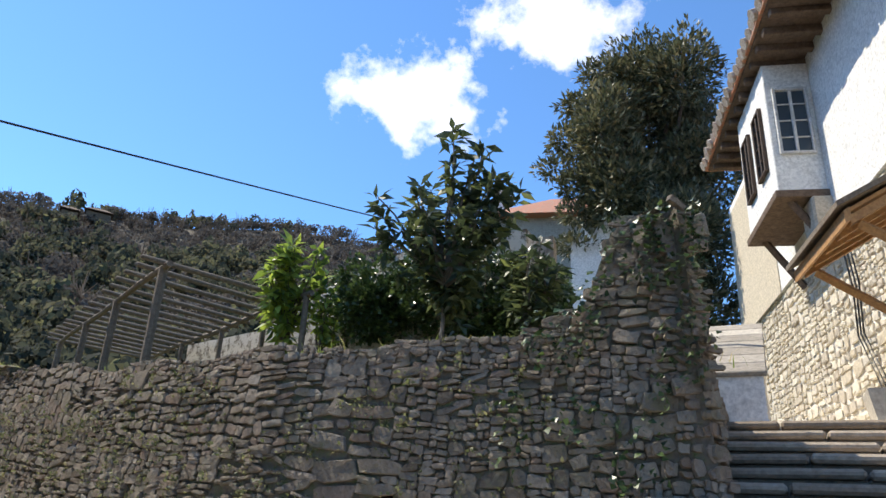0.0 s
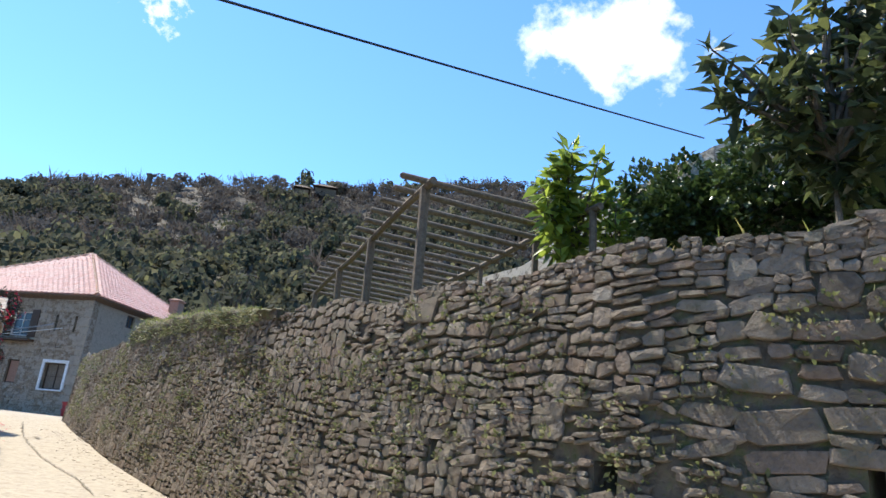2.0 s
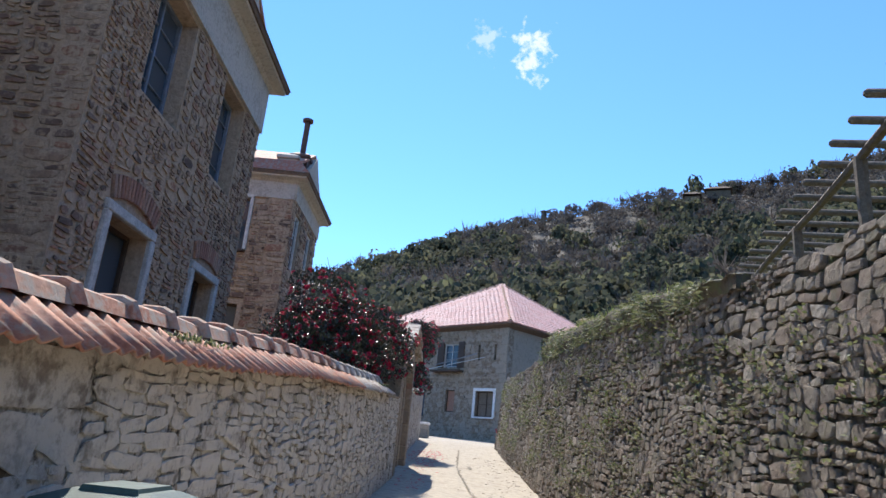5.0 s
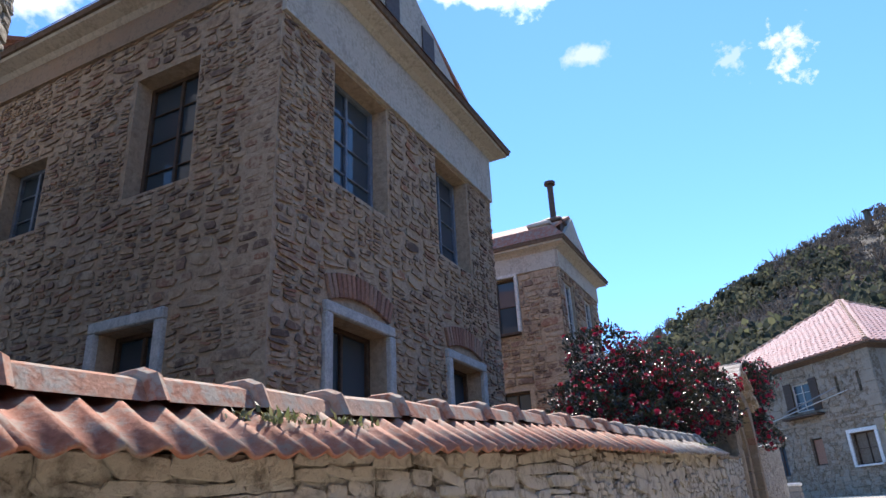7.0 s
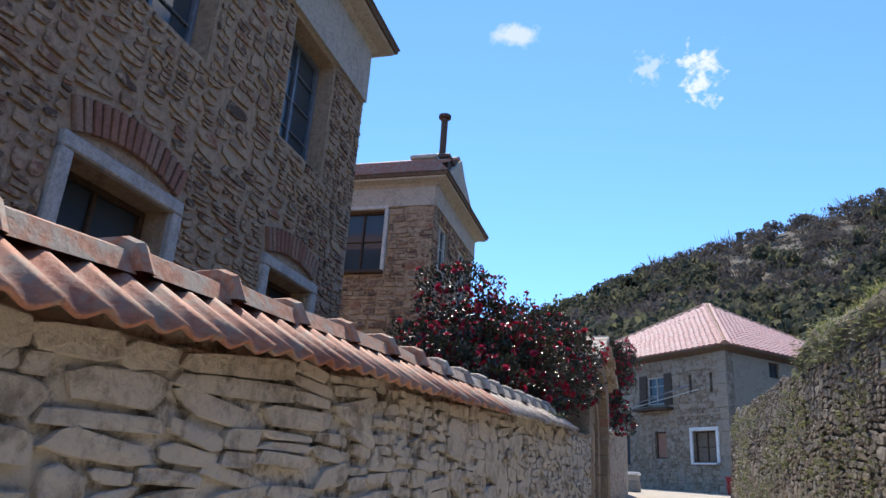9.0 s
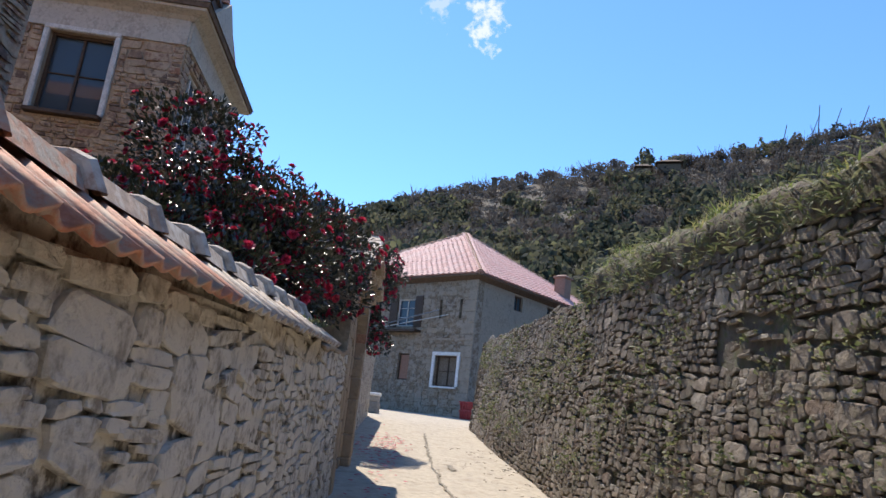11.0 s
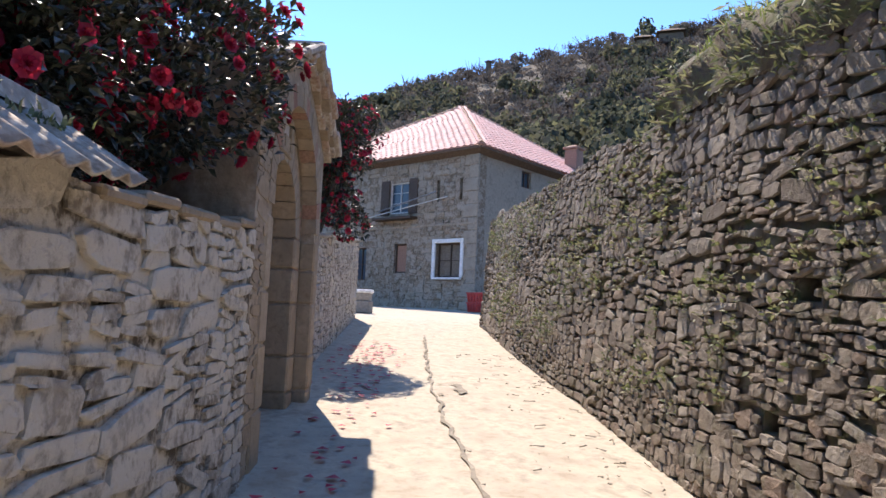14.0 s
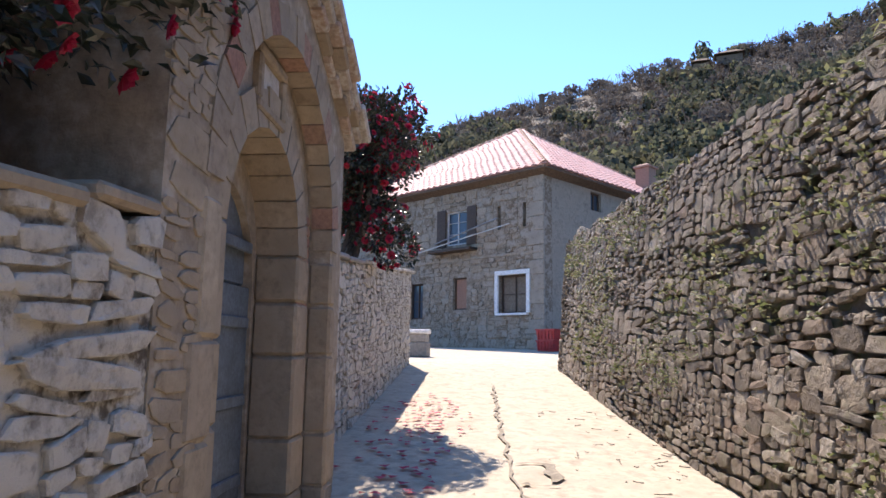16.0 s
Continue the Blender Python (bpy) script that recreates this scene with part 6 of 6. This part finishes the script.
def blades(name, places, mat, seed, label, tall):
    r = np.random.default_rng(seed)
    verts, faces, tone = [], [], []
    for x, y, z, k in places:
        h = tall[0] + (tall[1] - tall[0]) * r.random() ** 1.6 * k
        a = r.uniform(0, math.tau)
        lean, w = r.uniform(0.3, 1.1) * h, r.uniform(0.004, 0.009) * (1 + h)
        cx, cy = math.cos(a), math.sin(a)
        o = len(verts)
        for t in (0, 0.5, 1):
            px, py, pz = x + cx * lean * t * t, y + cy * lean * t * t, z + h * (t - 0.25 * t * t * lean / h)
            if t < 1:
                verts += [(px - cy * w * (1 - 0.4 * t), py + cx * w * (1 - 0.4 * t), pz), (px + cy * w * (1 - 0.4 * t), py - cx * w * (1 - 0.4 * t), pz)]
            else:
                verts.append((px, py, pz))
        faces += [(o, o + 1, o + 3, o + 2), (o + 2, o + 3, o + 4)]
        tone += [r.random()] * 5
    return tagged(mesh_ob(name, verts, faces, mat, tone=tone), label, "grass", kind="stuff")
places = []
for _ in range(9000):
    u = RU + r_w.uniform(11.5, 21.5)
    k = max(0.0, 0.55 + 0.9 * noise.noise((u * 0.8, 0, 3))) * np.interp(u - RU, [11.5, 14, 19, 21.5], [0.3, 1, 1, 0.9])
    if r_w.random() < k:
        o = r_w.uniform(-0.05, 0.75)
        q = r_wall.at(u, r_top(u) + bank_h(u) * (0.95 if o > 0.15 else 0.8) - 0.05, -o)
        places.append((q.x, q.y, q.z, k))
for _ in range(5000):
    u = RU + r_w.uniform(0.9, 31)
    if noise.noise((u * 1.1, 4, 3)) > 0.05:
        q = r_wall.at(u, r_top(u) - 0.08, -r_w.uniform(0.05, 0.9))
        places.append((q.x, q.y, q.z, 0.3))
blades("tall_grass", places, M_GRASS, 19, "yellow-green tall grass along the wall top", (0.06, 0.28))
places = []
for x0, y0, s in ((0.9, 6.6, 0.5), (1.6, 6.4, 0.45), (0.2, 7.0, 0.5), (-0.9, 7.4, 0.4)):
    for _ in range(500):
        x, y = x0 + r_w.normal(0, s), y0 + abs(r_w.normal(0, s * 0.6))
        places.append((x, y, 3.2, 0.5))
blades("terrace_grass", places, M_GRASS, 20, "grass and low weeds on the terrace edge", (0.08, 0.35))

# bare shrubs above the wall
def bare_shrub(base, n, tall, seed):
    r, parts = random.Random(seed), []
    b = Vector(base)
    for _ in range(n):
        a, l = r.uniform(0, math.tau), tall * r.uniform(0.6, 1.0)
        t = b + Vector((math.cos(a) * l * 0.45, math.sin(a) * l * 0.45, l))
        pts = [b.lerp(t, k / 4) + Vector((r.uniform(-1, 1), r.uniform(-1, 1), 0)) * 0.05 for k in range(5)]
        parts.append(tube(pts, [0.013, 0.012, 0.01, 0.008, 0.004], 4))
        for k in (2, 3):
            parts.append(tube([pts[k], pts[k] + Vector((r.uniform(-1, 1), r.uniform(-1, 1), 1.0)) * 0.22], [0.006, 0.002], 4))
    return tagged(mesh_ob("bare_shrub", *joined(parts), M_BARK), "leafless thin-stemmed shrub above the retaining wall", "shrub")
bare_shrub((-12.7, 17.8, 4.1), 15, 2.15, 2)
bare_shrub((-12.2, 17.5, 4.1), 12, 2.0, 4)

spots = []
for _ in range(4200):
    u = RU + 11.5 + 10.1 * r_w.random()
    k = 0.5 + noise.noise((u * 1.3, 2, 9))
    if r_w.random() < k:
        q = r_wall.at(u, r_top(u) - 0.2 + (bank_h(u) + 0.2) * r_w.random(), 0.12 * r_w.random() + 0.04)
        spots.append((np.array(q), np.array((*r_wall.normal(u), 0.2)) + r_w.normal(0, 0.5, 3)))
tagged(leaf_mass("bank_weeds", spots, M_WEED, None, 27, (0.04, 0.12), 0.22, 0.15, 0.25), "matted green and dry weeds hanging over the wall", "weeds", kind="stuff")

# dry twigs and leaf litter on the lane
verts, faces, tone = [], [], []
for _ in range(320):
    u, o = r_w.uniform(RU + 4, RU + 27), abs(r_w.normal(0, 0.7)) + 0.08
    q = r_wall.at(u, 0.0, o)
    a, l, w = r_w.uniform(0, math.tau), 0.012 + 0.06 * r_w.random() ** 2.5, r_w.uniform(0.003, 0.008)
    i = len(verts)
    for t, b in ((-1, -1), (1, -1), (1, 1), (-1, 1)):
        x, y = q.x + t * l * math.cos(a) - b * w * math.sin(a), q.y + t * l * math.sin(a) + b * w * math.cos(a)
        verts.append((x, y, lane_z(x, y) + 0.022 + 0.006 * t * b))
    faces.append((i, i + 1, i + 2, i + 3))
    tone += [r_w.random()] * 4
tagged(mesh_ob("leaf_litter", verts, faces, M_CRACK, tone=tone), "brown twigs and leaf litter on the lane", "litter", kind="stuff")

# fallen petals on the lane
verts, faces, tone = [], [], []
for _ in range(190):
    k = r_w.random()
    u, o = (r_w.normal(11.0, 1.1), r_w.normal(0.35, 0.28)) if k < 0.7 else (r_w.uniform(4.0, 9.5), r_w.uniform(0.15, 0.75))
    x, y = l_point(u, max(o, -0.1))
    z, a, s = lane_z(x, y) + 0.02, r_w.uniform(0, math.tau), r_w.uniform(0.025, 0.055)
    i = len(verts)
    verts += [(x + s * math.cos(a + t), y + s * math.sin(a + t), z + h) for t, h in ((0, 0.012), (1.5, 0.0), (3.1, 0.014), (4.6, 0.002))]
    faces.append((i, i + 1, i + 2, i + 3))
    tone += [r_w.random()] * 4
tagged(mesh_ob("fallen_petals", verts, faces, M_FLOWER, tone=tone), "red camellia petals scattered on the lane", "petals", kind="stuff")

# weed tufts on the tiled coping
places = []
for u0 in (-6.05, -5.85, 2.6, 3.0, -5.5):
    for _ in range(60):
        q = across(u0 + r_w.normal(0, 0.09), r_w.normal(-0.05, 0.06), 0)
        places.append((q.x, q.y, roof_z(u0) + 0.17, 0.4))
blades("tile_moss", places, M_WEED, 23, "small tufts of moss and weeds on the tiles", (0.03, 0.1))

# ---- woods on the far slope ----
def leafy_crowns(r, count, lumps, per, size):
    """Crowns of radius 1 made of leaf clumps: quads that stand off a handful of lobes."""
    out = []
    for _ in range(count):
        c = r.normal(0, 1, (lumps, 3))
        c = c / np.linalg.norm(c, axis=1, keepdims=True) * r.uniform(0.3, 0.62, (lumps, 1)) * np.array((1, 1, 0.85))
        c[:, 2] += 0.15
        rad = r.uniform(0.3, 0.5, lumps)
        k = np.repeat(np.arange(lumps), per)
        d = r.normal(0, 1, (len(k), 3))
        d[:, 2] = np.abs(d[:, 2]) * 0.9 - 0.25
        d /= np.linalg.norm(d, axis=1, keepdims=True)
        p = c[k] + d * rad[k, None] * r.uniform(0.8, 1.08, (len(k), 1))
        nrm = d + r.normal(0, 0.35, d.shape)
        a = np.cross(nrm, r.normal(0, 1, d.shape))
        a /= np.linalg.norm(a, axis=1, keepdims=True)
        b = np.cross(nrm, a)
        b /= np.linalg.norm(b, axis=1, keepdims=True)
        h = r.uniform(*size, (len(k), 1))
        out.append(np.stack([p - a * h, p - b * h * 0.8, p + a * h, p + b * h * 0.8], 1).reshape(-1, 3))
    return out
def bare_crowns(r, count, twigs):
    """Leafless crowns of radius 1: thin twigs fanned up from a trunk."""
    out = []
    for _ in range(count):
        d = r.normal(0, 1, (twigs, 3)) * np.array((0.75, 0.75, 0.4)) + np.array((0, 0, 0.65))
        d /= np.linalg.norm(d, axis=1, keepdims=True)
        p = d * r.uniform(0.1, 0.6, (twigs, 1)) + np.array((0, 0, -0.45))
        q = p + (d + r.normal(0, 0.3, d.shape)) * r.uniform(0.35, 0.8, (twigs, 1))
        w = np.cross(d, r.normal(0, 1, d.shape))
        w /= np.linalg.norm(w, axis=1, keepdims=True)
        out.append(np.stack([p - w * 0.035, p + w * 0.035, q + w * 0.012, q - w * 0.012], 1).reshape(-1, 3))
    return out
rw = np.random.default_rng(44)
WOODS = {"leafy": (leafy_crowns(rw, 9, 11, 12, (0.1, 0.19)), [], []), "brown": (leafy_crowns(rw, 9, 11, 10, (0.08, 0.16)), [], []), "bare": (bare_crowns(rw, 8, 80), [], [])}
made = 0
while made < 2700:
    az, r = math.radians(rw.uniform(-14, 80)), 46 + 222 * rw.random() ** 0.62
    x, y = -9 - r * math.sin(az), 10 + r * math.cos(az)
    if math.hypot(x + 35, y - 37) < 15:
        continue
    made += 1
    z = hill_z(x, y) + lane_z(x, y)
    up = (r - 46) / 222
    dense = noise.noise((x * 0.018, y * 0.018, 6)) + 0.55 * noise.noise((x * 0.06, y * 0.06, 2))
    kind = "leafy" if dense + 1.1 * (up - 0.55) + rw.normal(0, 0.16) < 0.0 else "brown" if rw.random() < 0.72 else "bare"
    crowns, vs, ts = WOODS[kind]
    s = rw.uniform(2.6, 5.4) * (0.65 + 0.35 * min(1, r / 130)) * (0.8 if kind == "brown" else 1.0)
    v = crowns[rw.integers(len(crowns))]
    a = rw.uniform(0, math.tau)
    rot = np.array(((math.cos(a), -math.sin(a), 0), (math.sin(a), math.cos(a), 0), (0, 0, rw.uniform(0.85, 1.3))))
    vs.append((v * s) @ rot.T + np.array((x, y, z + s * 0.5)))
    ts.append(np.repeat(np.clip(0.4 + 0.22 * rw.normal() + 0.1 * rw.normal(0, 1, len(v) // 4), 0, 0.99), 4))
for kind, mat, label in (("leafy", M_WOODS, "dark evergreen woods on the hillside"), ("brown", M_BARETWIG, "brown winter scrub on the upper slope"), ("bare", M_BARETWIG, "bare winter trees on the upper slope")):
    vs, ts = np.concatenate(WOODS[kind][1]), np.concatenate(WOODS[kind][2])
    tagged(mesh_ob("far_woods", vs.tolist(), np.arange(len(vs)).reshape(-1, 4).tolist(), mat, tone=ts), label, "woods", kind="stuff")
for az, r, w in ((28.5, 240, 8), (30.6, 236, 5)):
    x, y = -9 - r * math.sin(radians(az)), 10 + r * math.cos(radians(az))
    z = hill_z(x, y) + lane_z(x, y)
    hut = tagged(empty("hill_house", (x, y, z)), "distant low stone house on the ridge", "house")
    a = radians(az)
    m = Matrix.Translation((x, y, z + 3)) @ Matrix.Rotation(a, 4, "Z")
    under(hut, mesh_ob("wall", *chamfered((w, 4, 3), 0, m @ pose(0, 0, 0.5)), M_EAVE))
    under(hut, mesh_ob("roof", *loft([[m @ Vector((sx * (w / 2 + 0.6), sy * 3.1, 2.5)) for sx, sy in ((-1, -1), (1, -1), (1, 1), (-1, 1))], [m @ Vector((sx * (w / 4), sy * 0.2, 4.2)) for sx, sy in ((-1, -1), (1, -1), (1, 1), (-1, 1))]]), M_EAVE))

mast_x, mast_y = -9 - 255 * math.sin(radians(43.2)), 10 + 255 * math.cos(radians(43.2))
mast_z = hill_z(mast_x, mast_y) + lane_z(mast_x, mast_y)
tagged(mesh_ob("hill_tower", *joined([chamfered((1.6, 1.6, 5.0), 0.1, Matrix.Translation((mast_x, mast_y, mast_z + 2.2))), chamfered((2.2, 2.2, 0.6), 0.1, Matrix.Translation((mast_x, mast_y, mast_z + 4.9)))]), M_EAVE), "small dark tower on the far ridge", "tower")

# ---- clouds, far off ----
def cloud_bank(az, el, w, h, seed, lo=0.5, hi=0.72, bright=1.0, most=1.0, curl=1.0):
    dist = 2200.0
    d = Vector((-math.sin(radians(az)) * math.cos(radians(el)), math.cos(radians(az)) * math.cos(radians(el)), math.sin(radians(el))))
    m, nt, p = shader("cloud")
    nt.nodes.remove(p)
    tc = nt.nodes.new("ShaderNodeTexCoord")
    mp = nt.nodes.new("ShaderNodeMapping")
    mp.inputs["Location"].default_value = (seed * 3.1, seed * 1.7, 0)
    mp.inputs["Scale"].default_value = (curl * w / 9.0, curl * h / 9.0, 1)
    nt.links.new(tc.outputs["Generated"], mp.inputs[0])
    n = noise_of(nt, mp.outputs[0], 2.2, 7.0, 0.6)
    g = nt.nodes.new("ShaderNodeTexGradient")
    g.gradient_type = "SPHERICAL"
    mp2 = nt.nodes.new("ShaderNodeMapping")
    mp2.inputs["Location"].default_value, mp2.inputs["Scale"].default_value = (-1, -1, 0), (2, 2, 0)
    nt.links.new(tc.outputs["Generated"], mp2.inputs[0])
    nt.links.new(mp2.outputs[0], g.inputs[0])
    mul = nt.nodes.new("ShaderNodeMath")
    mul.operation = "MULTIPLY_ADD"
    mul.inputs[1].default_value = 0.55
    nt.links.new(g.outputs["Fac"], mul.inputs[0])
    nt.links.new(n, mul.inputs[2])
    alpha = ramp(nt, mul.outputs[0], [(lo, gray(0.0)), (hi, gray(most))])
    em = node(nt, "ShaderNodeEmission", Strength=bright)
    em.inputs[0].default_value = (1.0, 0.99, 0.97, 1)
    tr, mx = nt.nodes.new("ShaderNodeBsdfTransparent"), nt.nodes.new("ShaderNodeMixShader")
    nt.links.new(alpha, mx.inputs[0])
    nt.links.new(tr.outputs[0], mx.inputs[1])
    nt.links.new(em.outputs[0], mx.inputs[2])
    nt.links.new(mx.outputs[0], nt.nodes["Material Output"].inputs[0])
    a, b = dist * math.tan(radians(w / 2)), dist * math.tan(radians(h / 2))
    ob = mesh_ob("cloud_backdrop", [(-a, -b, 0), (a, -b, 0), (a, b, 0), (-a, b, 0)], [(0, 1, 2, 3)], m)
    ob.matrix_world = look(d * dist, (0, 0, 0))
    ob.visible_shadow = False
    return tagged(ob, "bright white cumulus cloud in the blue sky", "cloud", kind="structure")
cloud_bank(4.0, 34.5, 19, 12, 1, 0.68, 1.0, 1.25)
cloud_bank(-9.0, 41.0, 20, 12, 2, 0.68, 1.0, 1.25)
cloud_bank(45.3, 32.3, 9, 10, 3, 0.86, 1.25, 0.75, 0.6, 3.4)
cloud_bank(49.6, 33.2, 7, 6, 8, 0.86, 1.25, 0.7, 0.35, 3.4)
cloud_bank(70.5, 44.5, 16, 10, 4, 0.6, 0.85, 1.4)
cloud_bank(62.0, 36.3, 7, 6, 6, 0.8, 1.3, 0.7, 0.5, 1.8)
cloud_bank(118.0, 40.0, 24, 16, 5, 0.68, 0.95, 1.0)

# ---- the stones of the walls ----
masonry(r_wall, r_body, M_RWALL, (0.21, 0.088), r_top, (RU + 16, RU + 22.5, 1.7), seed=1, proud=0.02, rounded=0.8, wave=0.16, gap=0.98, flat=0.6, holes=R_GAPS, mix_up=(0.42, 1.25), turn=8.0, thin=0.85)
masonry(l_wall, l_body, M_LWALL, (0.5, 0.13), l_top, None, seed=22, proud=0.007, rounded=0.7, wave=0.07, gap=1.02, flat=0.8, mix_up=(0.4, 1.2), turn=6.0, thin=0.6, u_range=(0.0, 4.4))
masonry(l_wall, l_body, M_LWALL, (0.42, 0.105), l_top, (6.5, 12.5, 9), seed=2, proud=0.017, rounded=0.65, wave=0.07, gap=0.96, flat=0.65, mix_up=(0.4, 1.1), turn=6.5, thin=0.6, u_range=(4.4, l_wall.length))
masonry(l2_wall, l2_body, M_LWALL, (0.3, 0.11), l2_top, (0, 4.5, 9), seed=3, proud=0.02, rounded=0.75, limit=120, gap=0.94, flat=0.6, mix_up=(0.5, 1.1), turn=6.0)
b_top = lambda u: STONE_TOP + 0.05
pad = lambda hs, d=0.03: [(a - d, b - d, c + d, e + d) for a, b, c, e in hs]
F_SOLID = pad(F_HOLES[:2]) + pad(F_HOLES[2:], 0.15) + [(0.92, 3.66, 2.45, 4.15), (3.98, 3.7, 5.45, 4.2)]
S_SOLID = pad(S_HOLES[:2]) + pad(S_HOLES[2:], 0.15)
bpy.context.view_layer.update()
masonry(b_front, b_fw, M_BSTONE, (0.31, 0.095), b_top, (0.0, 3.4, 7.2), holes=F_SOLID, seed=4, proud=0.01, rounded=1.1, gap=0.74, flat=0.6, mix_up=(0.5, 1.3), turn=6.0, thin=0.7)
masonry(b_side, b_sw, M_BSTONE, (0.31, 0.095), lambda u: 7.78, None, holes=S_SOLID, seed=5, proud=0.009, rounded=1.1, gap=0.72, flat=0.6, mix_up=(0.5, 1.3), turn=6.0, thin=0.7)
masonry(c_front, c_fw, M_BSTONE, (0.36, 0.15), lambda u: 6.9, None, holes=pad(CF_HOLES), seed=6, proud=0.02, gap=0.88)
masonry(c_side, c_sw, M_BSTONE, (0.36, 0.15), lambda u: 6.9, None, holes=pad(CS_HOLES, 0.12), seed=7, proud=0.02, gap=0.88)
masonry(d_front, d_fw, M_DSTONE, (0.36, 0.16), lambda u: 10.5, None, holes=pad(D_HOLES), seed=8, proud=0.03)
masonry(w_main, w_fw, M_WSTONE, (0.24, 0.15), lambda u: 3.74, None, holes=pad(W_SOLID), seed=9, proud=0.02, gap=0.78)
masonry(t_wall, t_body, M_ESTONE, (0.3, 0.15), t_top, None, seed=10, proud=0.03)
masonry(Wall([across(G_U0, 0.0, 0).xy, across(6.0, 0.0, 0).xy], lambda u: g_base, 1), gate_wall, M_GATE, (0.24, 0.1), lambda u: gable_z(G_U0 + u) - g_base - 0.05, (0, 9, 9), seed=11, proud=0.006, limit=120, gap=0.88, rounded=0.9, flat=0.6, turn=6.0, thin=0.5)
masonry(e_front, e_fw, M_ESTONE, (0.45, 0.2), lambda u: 6.4, None, holes=pad(EF_HOLES, 0.17), seed=12, proud=0.015, gap=0.9)
